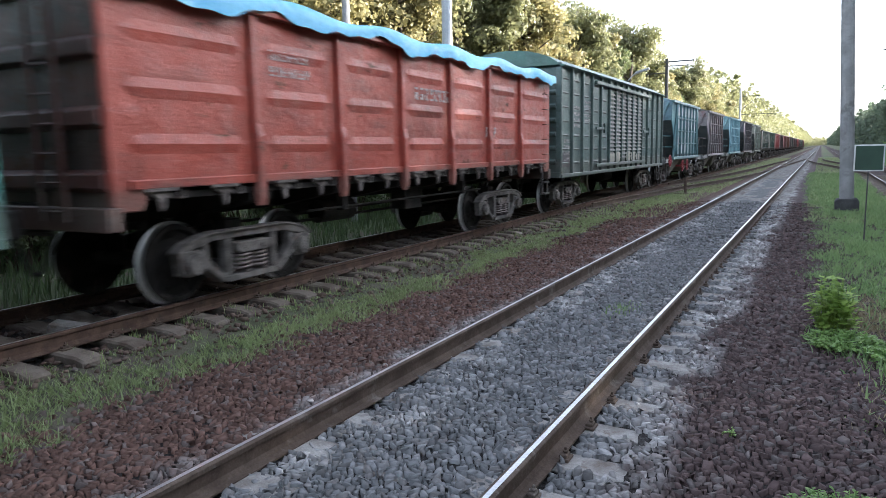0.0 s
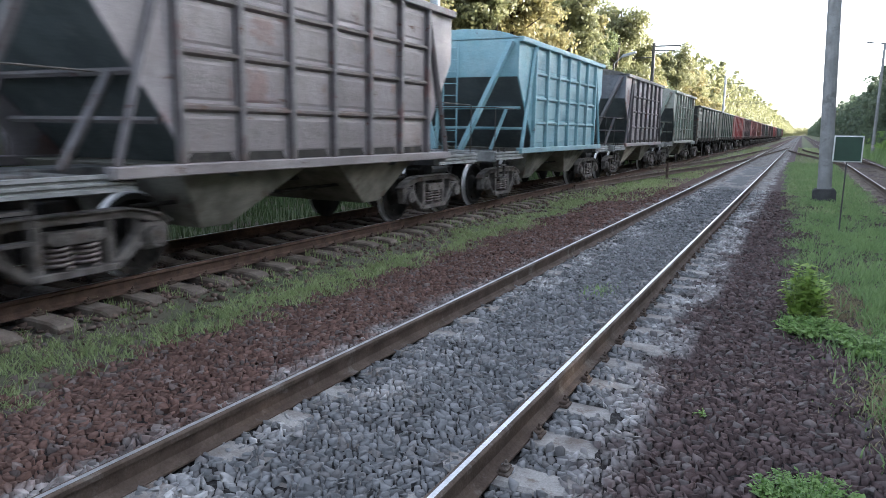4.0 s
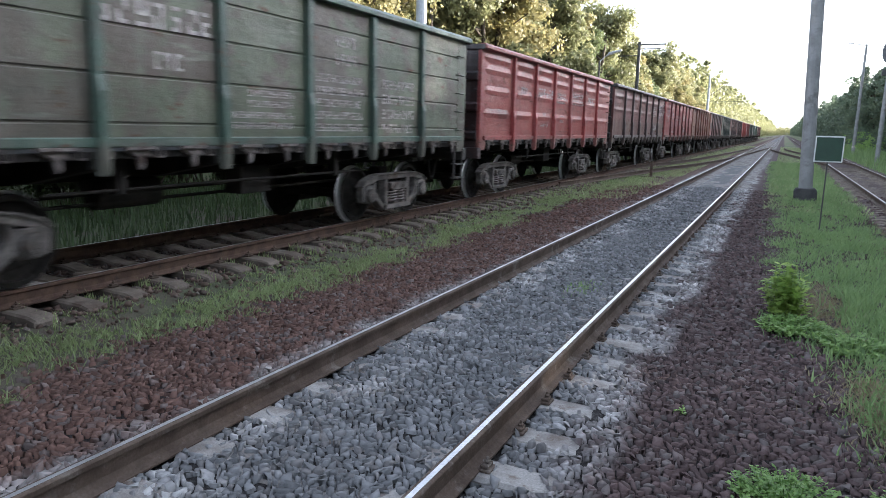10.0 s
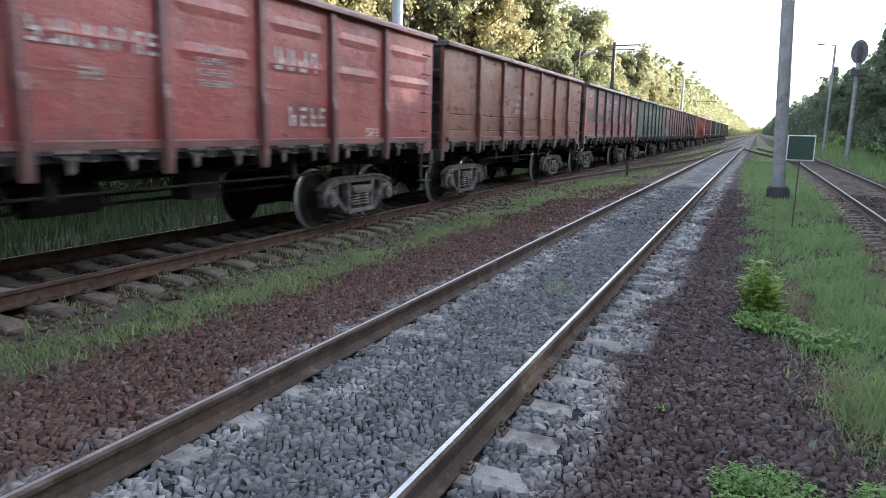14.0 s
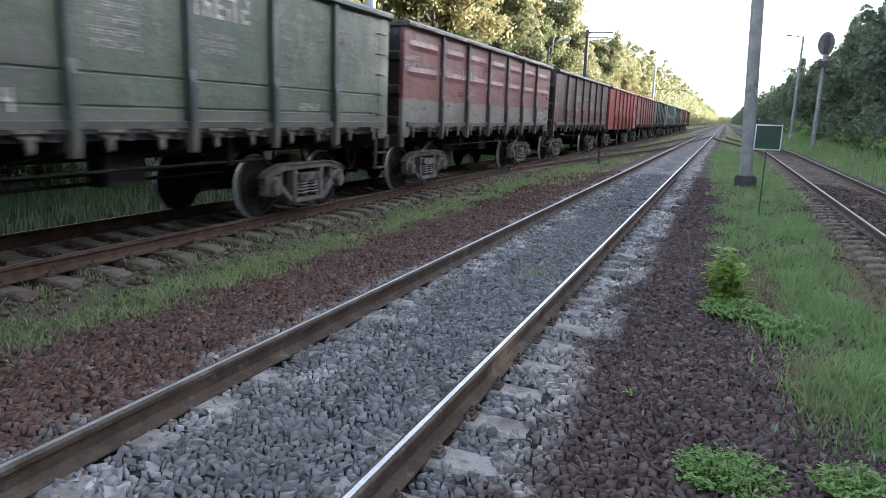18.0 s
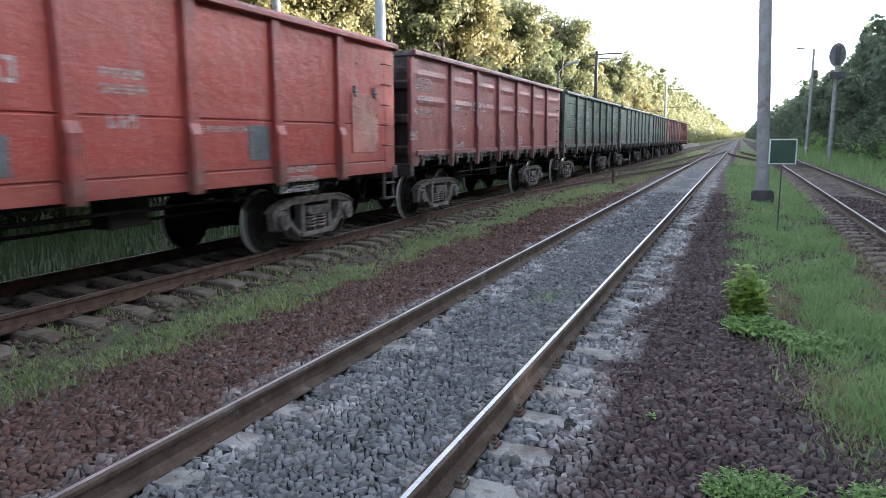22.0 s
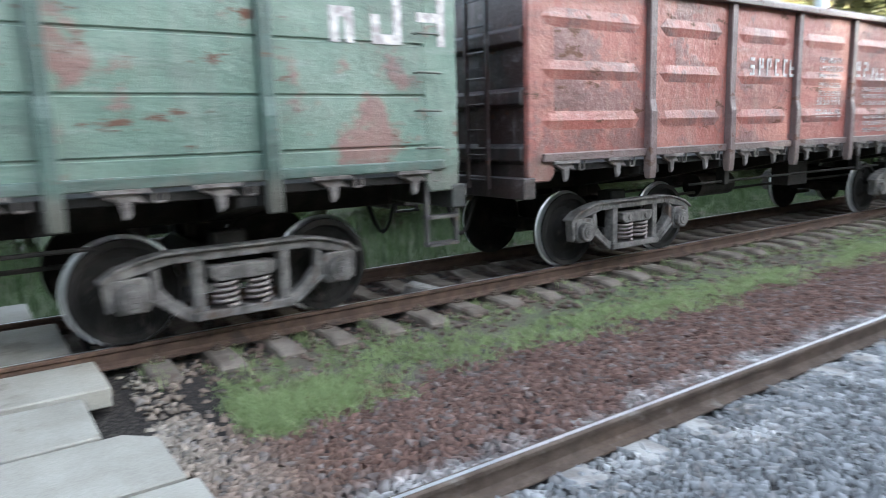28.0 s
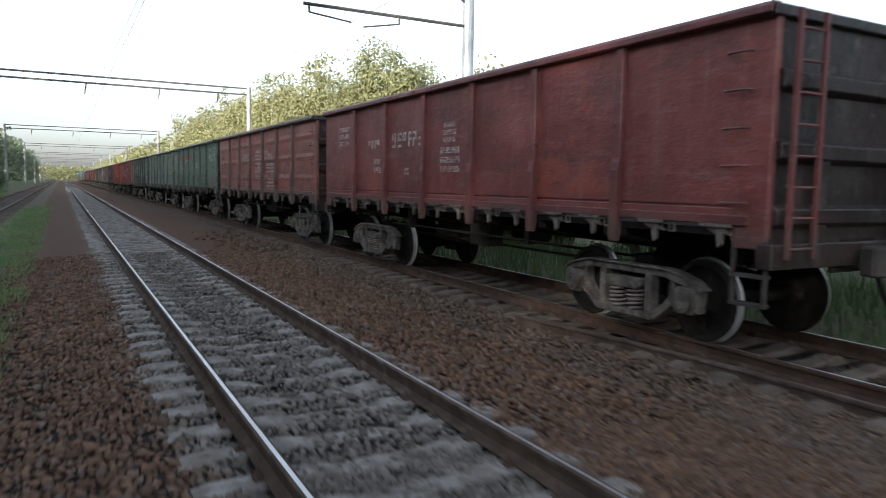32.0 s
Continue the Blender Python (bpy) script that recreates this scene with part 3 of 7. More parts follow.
def chips(name, label, seed, span, gap, keep):
    """Broken stones packed side by side: uneven many-cornered tops, tilted, with narrow dark cracks between."""
    rng = np.random.default_rng(seed)
    x0, x1, y0, y1 = span
    x, y = np.meshgrid(np.arange(x0, x1, gap), np.arange(y0, y1, gap * 0.866))
    x = (x + gap * 0.5 * (np.arange(x.shape[0]) % 2)[:, None]).ravel()
    y = y.ravel()
    a = np.radians(30 + 60 * np.arange(6))[None]
    px, py = x[:, None] + gap / 3 ** 0.5 * np.cos(a), y[:, None] + gap / 3 ** 0.5 * np.sin(a)
    # neighbours share their shaken corners, so that stones fit together
    qx, qy = px + gap * 0.62 * (scatter(px, py, 1) - 0.5), py + gap * 0.62 * (scatter(px, py, 2) - 0.5)
    qx, qy = qx + 0.35 * gap * np.sin(qy * 31.0 + 2.0 * np.sin(qx * 17.0)), qy + 0.35 * gap * np.sin(qx * 37.0 + 2.0 * np.sin(qy * 13.0))
    x, y = qx.mean(1), qy.mean(1)
    ok = keep(x, y, rng) & (rng.uniform(0, 1, len(x)) < 0.975)
    x, y, qx, qy = x[ok], y[ok], qx[ok], qy[ok]
    n = len(x)
    s = gap * 0.5
    px, py = (qx - x[:, None]) / s, (qy - y[:, None]) / s
    lie = rng.uniform(-0.35, 0.35, (n, 1))
    px, py = px * np.cos(lie) - py * np.sin(lie), px * np.sin(lie) + py * np.cos(lie)
    foot = rng.uniform(0.70, 0.84, (n, 1))
    shrink = foot * rng.choice((0.72, 0.9, 1.0, 1.04), (n, 6))
    tx, ty = rng.normal(0, 0.2, (n, 1)), rng.normal(0, 0.2, (n, 1))
    top = rng.uniform(0.5, 0.95, (n, 1)) + rng.normal(0, 0.1, (n, 6)) + tx * px + ty * py
    v = np.concatenate((np.stack((px * foot, py * foot, np.full((n, 6), -1.0)), -1), np.stack((px * shrink, py * shrink, top), -1)), 1)
    z = ground_z(x, y)
    z = np.where(on_near_sleeper(x, y, 0.55, 3.49, 0.13) & (abs(x) < 1.3) & (y > 0), np.maximum(z, np.where(abs(x) < 0.45, -0.2, -0.19)), z)
    v = v * s + np.stack((x, y, z + 0.1 * s), -1)[:, None]
    sides = [t for i in range(6) for t in ((i, (i + 1) % 6, 6 + (i + 1) % 6), (i, 6 + (i + 1) % 6, 6 + i))]
    f = np.array(sides + [(6, 7, 8), (6, 8, 9), (6, 9, 11), (9, 10, 11)])[None] + 12 * np.arange(n)[:, None, None]
    return tagged(part(name, raw(name, v.reshape(-1, 3), f.reshape(-1, 3)), STONE), label, "gravel", kind="stuff")


def rocks(name, label, count, seed, place, size, keep):
    """Angular stones scattered by place(rng, n) -> x, y, kept where keep(x, y) is true."""
    rng = np.random.default_rng(seed)
    wedge = np.array([(-1, -0.8, -0.7), (1.1, -0.7, -0.7), (0.1, 1.0, -0.7), (-0.8, -0.6, 0.6), (0.8, -0.5, 0.7), (0.0, 0.8, 0.55)])
    lump = np.array([(-1.1, 0, -0.1), (0.1, -0.9, 0), (1.1, 0.1, 0.1), (-0.1, 0.9, -0.1), (0.2, 0.1, 0.85), (-0.1, 0, -0.8)])
    faces = np.array([[(0, 2, 1), (3, 4, 5), (0, 1, 4), (0, 4, 3), (1, 2, 5), (1, 5, 4), (2, 0, 3), (2, 3, 5)], [(0, 1, 4), (1, 2, 4), (2, 3, 4), (3, 0, 4), (1, 0, 5), (2, 1, 5), (3, 2, 5), (0, 3, 5)]])
    x, y = place(rng, count)
    ok = keep(x, y, rng)
    x, y = x[ok], y[ok]
    n = len(x)
    s = rng.uniform(size[0], size[1], n) * rng.choice((0.75, 1.0, 1.0, 1.3), n)
    kind = rng.integers(0, 2, n)
    v = np.where(kind[:, None, None] == 0, wedge[None], lump[None]) * rng.uniform(0.65, 1.25, (n, 6, 3))
    v = v * np.stack((rng.uniform(0.95, 1.45, n), rng.uniform(0.75, 1.1, n), rng.uniform(0.6, 1.0, n)), -1)[:, None]
    a, b = rng.uniform(0, 2 * np.pi, n), rng.uniform(-0.9, 0.9, n)
    v = np.stack((v[..., 0], v[..., 1] * np.cos(b)[:, None] - v[..., 2] * np.sin(b)[:, None], v[..., 1] * np.sin(b)[:, None] + v[..., 2] * np.cos(b)[:, None]), -1)
    v = np.stack((v[..., 0] * np.cos(a)[:, None] - v[..., 1] * np.sin(a)[:, None], v[..., 0] * np.sin(a)[:, None] + v[..., 1] * np.cos(a)[:, None], v[..., 2]), -1)
    v = v * s[:, None, None] + np.stack((x, y, ground_z(x, y) + s * rng.uniform(0.1, 0.75, n)), -1)[:, None]
    f = faces[kind] + 6 * np.arange(n)[:, None, None]
    return tagged(part(name, raw(name, v.reshape(-1, 3), f.reshape(-1, 3)), STONE), label, "gravel", kind="stuff")


def clear_of_rails(x):
    ok = np.ones(len(x), dtype=bool)
    for c in (0, TRACK_X, THIRD_X):
        for side in (-1, 1):
            ok &= abs(x - c - side * GAUGE) > 0.085
    return ok


def on_near_sleeper(x, y, pitch, phase, half):
    return abs((y - phase + pitch / 2) % pitch - pitch / 2) < half


def keep_bed(x, y, rng):
    """Thick beside the near track, thin in the grass strips, none on bare sleeper ends."""
    chance = np.interp(x, (-7.0, -6.3, -4.3, -3.7, -3.1, -2.5, 2.0, 2.5, 3.0, 3.9, 4.5, 7.0), (0.5, 0.7, 0.65, 0.2, 0.12, 1, 1, 0.75, 0.12, 0.15, 0.6, 0.5))
    behind = np.interp(x, (-7.0, -6.3, -4.3, -3.9, 2.0, 2.6, 3.2, 4.5, 7.0), (0.4, 0.5, 0.5, 1, 1, 0.7, 0.1, 0.4, 0.4))
    chance = np.where(y < 1.5, behind, chance)
    front = (y > 0) & (np.hypot((x - 3.05) / 0.25, (y - 5.9) / 0.6) > 1.0) & (x > 2.1) & (y < 6.8) & (x < 3.3 - 0.1 * np.sin(4 * y))
    chance = np.where(front, 1.0, chance)
    ok = clear_of_rails(x) & (rng.uniform(0, 1, len(x)) < chance)
    ends = on_near_sleeper(x, y, 0.55, 3.49, 0.11) & (abs(x) > 0.9) & (abs(x) < 1.32)
    ok &= ~(ends & (rng.uniform(0, 1, len(x)) < np.where(x > 0, 0.97, 0.12) * np.where((y < 0) | (abs(x) < 1.2), 1.0, 0.6)))
    worn = on_near_sleeper(x, y, 0.55, 3.49, 0.10) & (abs(x) < 0.7) & (abs(x) > 0.5)
    ok &= ~(worn & (y > 0) & (rng.uniform(0, 1, len(x)) < np.where(x < 0, 0.5 + 0.4 * np.sin(2.2 * y), 0.12)))
    ok &= ~(on_near_sleeper(x, y, 0.55, 3.49, 0.10) & (abs(x) < 0.7) & (y < 0) & (rng.uniform(0, 1, len(x)) < 0.62))
    bare = on_near_sleeper(x - TRACK_X, y, 0.555, 1.48, 0.11) & (abs(x - TRACK_X) < 1.32)
    ok &= ~(bare & (rng.uniform(0, 1, len(x)) < 0.6))
    ok &= ~((abs(y - 0.3) < 0.85) & (x > -7.2) & (x < -1.0))
    return ok


def litter(x0, x1, y0, y1, gap):
    """Stones side by side, each a little off its place."""
    def place(rng, n):
        x, y = np.meshgrid(np.arange(x0, x1, gap), np.arange(y0, y1, gap))
        y = y + gap * 0.5 * (np.arange(x.shape[1]) % 2)[None]
        return x.ravel() + rng.normal(0, 0.22 * gap, x.size), y.ravel() + rng.normal(0, 0.22 * gap, x.size)
    return place


chips("ballast_stones", "crushed grey and brown-red ballast stones beside the near track", 11, (-3.3, 3.5, 1.0, 6.5), 0.056, keep_bed)
chips("ballast_stones", "crushed grey and brown-red ballast stones ahead", 17, (-3.4, 3.4, 6.5, 14.0), 0.06, keep_bed)
rocks("ballast_stones", "crushed grey and brown-red ballast stones further along", 0, 12, litter(-7.0, 7.0, 14.0, 26.0, 0.07), (0.03, 0.046), keep_bed)
rocks("ballast_stones", "crushed stones under the loaded track", 0, 13, litter(-7.0, -3.4, -9.0, 14.0, 0.062), (0.024, 0.04), keep_bed)
chips("ballast_stones", "rusty brown ballast stones behind the crossing", 14, (-4.2, 3.0, -8.5, 1.0), 0.056, keep_bed)
rocks("ballast_stones", "brown stones beside the siding", 0, 18, litter(3.4, 7.0, 6.0, 14.0, 0.06), (0.022, 0.038), keep_bed)
rocks("ballast_stones", "rusty brown ballast stones far behind", 0, 15, litter(-4.6, 3.4, -24.0, -8.5, 0.062), (0.026, 0.044), keep_bed)
rocks("ballast_stones", "pale heap of spilled crushed stone", 900, 16, lambda r, n: (r.normal(-3.6, 0.5, n), r.normal(-27.0, 2.2, n)), (0.03, 0.07), lambda x, y, r: x > -4.2)


# ---- grass and weeds ----
def blades(name, label, count, seed, place, height, mat, lean=0.45, width=0.006, clump=0.0):
    rng = np.random.default_rng(seed)
    x, y, scale = place(rng, count)
    n = len(x)
    h = rng.uniform(height[0], height[1], n) * scale
    a, b = rng.uniform(0, 2 * np.pi, n), rng.uniform(0, 2 * np.pi, n)
    w = width * (0.7 + rng.uniform(0, 0.8, n))
    out = rng.uniform(0.1, 1.0, n) * lean * h
    z = ground_z(x, y) - 0.01
    dx, dy, ox, oy = w * np.cos(a), w * np.sin(a), out * np.cos(b), out * np.sin(b)
    v = np.stack((np.stack((x - dx, y - dy, z), -1), np.stack((x + dx, y + dy, z), -1),
                  np.stack((x - dx * 0.7 + ox * 0.35, y - dy * 0.7 + oy * 0.35, z + h * 0.6), -1), np.stack((x + dx * 0.7 + ox * 0.35, y + dy * 0.7 + oy * 0.35, z + h * 0.6), -1),
                  np.stack((x + ox, y + oy, z + h), -1)), 1)
    f = np.array([(0, 1, 3), (0, 3, 2), (2, 3, 4)])[None] + 5 * np.arange(n)[:, None, None]
    return tagged(part(name, raw(name, v.reshape(-1, 3), f.reshape(-1, 3)), mat), label, "grass", kind="stuff")


def patchy(x, y, k=1.0):
    return 0.5 + 0.25 * np.sin(2.3 * k * x + 1.1 * k * y + 0.5) + 0.25 * np.sin(1.7 * k * y - 3.1 * k * x + 2.0)


def strip_place(rng, n):
    """Tufts of some thirty blades, thick along the middle and sparse towards the loaded track."""
    k = n // 30
    y = 1.8 + 62 * rng.uniform(0, 1, k) ** 1.8
    mid = -3.05 + 0.12 * np.sin(0.9 * y) - 0.1 * np.sin(2.1 * y + 1) - np.clip((y - 9) / 40, 0, 0.15)
    core = rng.uniform(0, 1, k) < 0.6
    x = np.where(core, mid + rng.normal(0, 0.25, k), rng.uniform(-4.35, -2.9, k))
    ok = (x < -2.4) & (rng.uniform(0, 1, k) < (0.1 + 1.1 * patchy(x, y) ** 1.4))
    size = np.where(core, rng.uniform(0.6, 1.35, k), rng.uniform(0.3, 0.8, k))[ok]
    x, y = np.repeat(x[ok], 30), np.repeat(y[ok], 30)
    wide = np.repeat(0.05 * size + 0.02, 30)
    return x + rng.normal(0, 1, len(x)) * wide, y + rng.normal(0, 1, len(x)) * wide, np.repeat(size, 30)


def far_strip_place(rng, n):
    y = 20 + 100 * rng.uniform(0, 1, n) ** 1.4
    left = rng.uniform(0, 1, n) < 0.65
    x = np.where(left, rng.uniform(-4.2, -1.7, n), rng.uniform(1.9, 4.4, n))
    ok = rng.uniform(0, 1, n) < np.where(left, 0.15 + 0.9 * patchy(x, y, 0.6) ** 1.5, 0.9)
    return x[ok], y[ok], np.ones(int(ok.sum()))


def verge_place(rng, n):
    y = 4.3 + 50 * rng.uniform(0, 1, n) ** 1.7
    x = rng.uniform(1.5, 4.4, n)
    edge = np.interp(y, (4.3, 5.3, 6.6, 7.0, 8.0, 14, 19, 35, 50, 60), (3.35, 3.1, 2.98, 2.55, 2.28, 2.12, 2.1, 1.72, 1.55, 1.5)) + 0.09 * np.sin(3 * y) + 0.07 * np.sin(7.3 * y + 1) + rng.normal(0, 0.07, n) - np.where(y < 7, np.abs(rng.normal(0, 0.22, n)), 0)
    right = np.interp(y, (4, 9, 12, 16, 24, 60), (4.3, 3.8, 3.9, 4.1, 4.3, 4.3)) + 0.08 * np.sin(2.6 * y) + rng.normal(0, 0.08, n)
    bare = np.hypot((x - 2.76) / 0.34, (y - 9.2) / 1.5) < 0.8 + 0.25 * np.sin(6 * y + 3 * x)
    thin = np.interp(y, (8, 14, 30, 50), (1.0, 1.0, 0.75, 0.6))
    ok = (x > edge) & (x < right) & ~(bare & (rng.uniform(0, 1, n) < 0.93)) & (rng.uniform(0, 1, n) < (0.2 + 1.1 * patchy(x, y, 0.8)) * thin)
    return x[ok], y[ok], (np.interp(x - edge, (0, 0.5), (0.5, 1.0)) * (0.5 + 0.8 * patchy(x, y, 1.9)))[ok]


blades("grass_strip", "short green grass between the two tracks", 130000, 21, strip_place, (0.03, 0.11), GRASS_DRY, 1.5, 0.0055)
blades("grass_strip", "patchy low grass between the tracks further along", 30000, 29, far_strip_place, (0.05, 0.14), GRASS_DRY, 1.0, 0.014)
blades("grass_verge", "lush green grass verge between track and siding", 125000, 22, verge_place, (0.05, 0.2), GRASS, 1.15, 0.0075)


GRASS_STRAW = leaf("dry_straw_grass", ((0.17, 0.14, 0.085), (0.24, 0.195, 0.12), (0.31, 0.26, 0.16), (0.27, 0.28, 0.15)), 0.3)


def dry_place(rng, n):
    k = rng.integers(0, 4, n)
    cx, cy = np.array((2.76, 3.08, 4.25, 4.0))[k], np.array((9.3, 5.9, 13.5, 9.5))[k]
    return cx + rng.normal(0, 0.17, n), cy + rng.normal(0, 1.0, n) * np.array((0.7, 0.45, 2.2, 1.2))[k], np.ones(n)


blades("dry_grass", "dry brown grass in bare patches of the verge", 14000, 28, dry_place, (0.02, 0.08), GRASS_STRAW, 1.2, 0.006)


def behind_place(rng, n):
    y = -3.0 - 55 * rng.uniform(0, 1, n) ** 1.6
    x = rng.uniform(2.5, 4.3, n)
    ok = rng.uniform(0, 1, n) < np.interp(x, (2.5, 3.0, 3.6, 3.9, 4.3), (0.1, 1, 1, 0.35, 0.2)) * (0.08 + 1.2 * patchy(x, y, 1.3) ** 1.7)
    return x[ok], y[ok], (0.6 + 0.5 * patchy(x, y))[ok]


blades("grass_verge", "green grass verge behind, beside the siding", 80000, 23, behind_place, (0.04, 0.19), GRASS, 0.9, 0.0075)


def left_place(rng, n):
    y = rng.uniform(-40, 60, n)
    x = rng.uniform(-13, -7.1, n)
    return x, y, np.interp(x, (-11, -7.1), (1.3, 0.6)) * (0.6 + 0.6 * patchy(x, y))


blades("meadow_grass", "tall wild grass beyond the loaded track, darkened for the train's shade", 40000, 24, left_place, (0.2, 0.55), GRASS_SHADED, 0.5, 0.011)


def right_place(rng, n):
    y = rng.uniform(-90, 110, n)
    x = rng.uniform(7.1, 11.5, n)
    return x, y, 0.6 + 0.7 * patchy(x, y)


blades("meadow_grass", "tall wild grass on the bank beyond the siding", 26000, 25, right_place, (0.25, 0.7), GRASS, 0.5, 0.014)
blades("rail_tufts", "thin grass tufts at the rail feet", 2600, 26,
       lambda r, n: (np.where(r.uniform(0, 1, n) < 0.5, TRACK_X + GAUGE + 0.14 + r.normal(0, 0.05, n), r.normal(-4.1, 0.16, n)), np.round(r.uniform(-3, 26, n) * 1.4) / 1.4 + r.normal(0, 0.05, n), np.ones(n)), (0.05, 0.16), GRASS_DRY)
blades("rail_tufts", "small dry tuft growing between the rails", 260, 27, lambda r, n: (r.normal(0.21, 0.09, n), r.normal(8.26, 0.22, n), np.ones(n)), (0.03, 0.09), GRASS, 0.8)


def weed(name, label, x, y, r, h, leaves, seed, mat=LEAF_WEED, size=0.05):
    """Stalks with pairs of leaves."""
    rng = np.random.default_rng(seed)
    w = empty(name, label, "plant", at=(x, y, float(ground_z(x, y))))
    stalks, v, f = Shape(), [], []
    for k in range(leaves // 14):
        a, d = rng.uniform(0, 2 * np.pi), r * rng.uniform(0, 1) ** 0.6
        foot = np.array((0.5 * d * np.cos(a), 0.5 * d * np.sin(a), -0.01))
        top = np.array((d * np.cos(a), d * np.sin(a), h * rng.uniform(0.55, 1.0) * (1 - 0.5 * (d / r) ** 2)))
        stalks.tube(foot, top, 0.004, 4, 0.002)
        for j in range(14):
            p = foot + (top - foot) * rng.uniform(0.25, 1.0)
            b, tilt, s = rng.uniform(0, 2 * np.pi), rng.uniform(-0.5, 0.6), size * rng.uniform(0.6, 1.3)
            out = np.array((np.cos(b) * np.cos(tilt), np.sin(b) * np.cos(tilt), np.sin(tilt)))
            side = np.array((-np.sin(b), np.cos(b), 0.0)) * s * 0.32
            n = len(v)
            v += [p, p + out * s * 0.5 + side, p + out * s, p + out * s * 0.5 - side]
            f.append((n, n + 1, n + 2, n + 3))
    part("stalk_frame", stalks.mesh("stalk_frame"), mat, w)
    part("foliage", raw("foliage", np.array(v), np.array(f)), mat, w)
    return w


weed("leafy_weed", "bushy bright green weed at the gravel's edge", 2.39, 8.3, 0.25, 0.7, 900, 31, LEAF_BRIGHT, 0.085)
weed("leafy_weed", "low spreading green weed below the bush", 2.5, 7.75, 0.42, 0.17, 2000, 32, LEAF_WEED, 0.046)
weed("leafy_weed", "low spreading green weed in the gravel", 2.95, 7.4, 0.36, 0.16, 900, 33, LEAF_WEED, 0.055)
weed("leafy_weed", "low clump of nettles in the gravel", 2.42, 4.05, 0.32, 0.15, 2600, 34, LEAF_WEED, 0.030)
weed("leafy_weed", "low clump of dark green weed in the gravel", 3.08, 4.2, 0.26, 0.17, 1300, 35, LEAF_WEED, 0.036)
weed("leafy_weed", "tiny seedling in the gravel", 1.75, 4.95, 0.05, 0.09, 56, 36, LEAF_WEED, 0.03)
weed("leafy_weed", "small green weed beside the rusty stones", -3.3, -3.8, 0.22, 0.46, 560, 37, LEAF_WEED, 0.07)
weed("leafy_weed", "low green weed at the verge behind", 2.9, -8.0, 0.3, 0.3, 320, 38, LEAF_WEED, 0.08)
weed("leafy_weed", "low green weed at the verge behind", 3.3, -5.6, 0.35, 0.3, 420, 39, LEAF_WEED, 0.08)
petals = Shape()
for k in range(26):
    px, py, pz = random.gauss(-3.12, 0.06), random.gauss(-3.75, 0.09), random.uniform(-0.2, 0.02)
    petals.ring((px, py, pz), 0.008, 0.006, 6, 4)
tagged(part("white_flowers", petals.mesh("white_flowers"), PETAL), "tiny white wild flowers beside the weed", "flowers", kind="stuff")


# ---- trees ----
def crown_leaves(rng, clusters, per, size, spread_r):
    """Leaves on the rounded outside of clumps round the points given, as small quads that face outwards."""
    n = len(clusters) * per
    out = rng.normal(0, 1, (n, 3)) + np.array((0, 0, 0.45))
    out /= np.linalg.norm(out, axis=1)[:, None]
    reach = np.repeat(spread_r * rng.uniform(0.9, 1.9, len(clusters)), per) * rng.uniform(0.55, 1.1, n)
    c = np.repeat(clusters, per, 0) + out * reach[:, None] * np.array((1, 1, 0.75))
    s = size * rng.uniform(0.6, 1.35, n)
    face = out + rng.normal(0, 0.45, (n, 3))
    u = np.cross(face, rng.normal(0, 1, (n, 3)))
    u /= np.linalg.norm(u, axis=1)[:, None]
    w = np.cross(face, u)
    w /= np.linalg.norm(w, axis=1)[:, None]
    v = np.stack((c - u * s[:, None], c + w * 0.6 * s[:, None], c + u * s[:, None], c - w * 0.6 * s[:, None]), 1)
    return v.reshape(-1, 3), np.arange(4 * n).reshape(n, 4)


def glade(x, y, z=9.0):
    """Two narrow gaps in the wood on the bank through which the low sun falls."""
    along = (np.asarray(x) + 3.8) * math.cos(SUN_AZ) / math.sin(SUN_AZ)
    away = np.minimum(abs(y + 18.7 - along), abs(y + 11.9 - along))
    return (away < 0.55) & (np.asarray(z) > 5.0)


def broadleaf(seed, height, width, mat, label, name="tree", clear=0.24, clusters=190, per=95, size=0.115):
    """A tapered trunk that forks into limbs, and a crown of leaf clusters with gaps."""
    rng = np.random.default_rng(seed)
    t = empty(name, label, "tree", "trees along the line")
    wood, tips = Shape(), []
    top = np.array((rng.normal(0, 0.25), rng.normal(0, 0.25), height * 0.82))
    stops = [np.array((0, 0, -0.2))] + [top * k + np.array((rng.normal(0, 0.12), rng.normal(0, 0.12), 0)) for k in (0.3, 0.55, 0.8, 1.0)]
    r0 = height * 0.016 + 0.03
    for i in range(4):
        wood.tube(stops[i], stops[i + 1], r0 * (1 - 0.22 * i), 7, r0 * (1 - 0.22 * (i + 1)))
    for k in range(15):
        h = rng.uniform(clear * 0.8, 0.98)
        foot = top * h
        a = rng.uniform(0, 2 * np.pi)
        reach = width * rng.uniform(0.5, 1.0) * np.interp(h, (0.2, 0.5, 1.0), (0.75, 1.0, 0.45))
        tip = foot + np.array((np.cos(a) * reach, np.sin(a) * reach, reach * rng.uniform(0.25, 0.7)))
        wood.tube(foot, tip, r0 * 0.35, 5, 0.012)
        tips.append((foot, tip))
    pts = []
    while len(pts) < clusters:
        foot, tip = tips[rng.integers(len(tips))]
        p = foot + (tip - foot) * rng.uniform(0.35, 1.08) + rng.normal(0, width * 0.13, 3)
        if p[2] > clear * height * 0.75:
            pts.append(p)
    part("trunk", wood.mesh("trunk", 0, True), BARK, t)
    part("crown", raw("crown", *crown_leaves(rng, np.array(pts), per, size, 0.42)), mat, t)
    return t


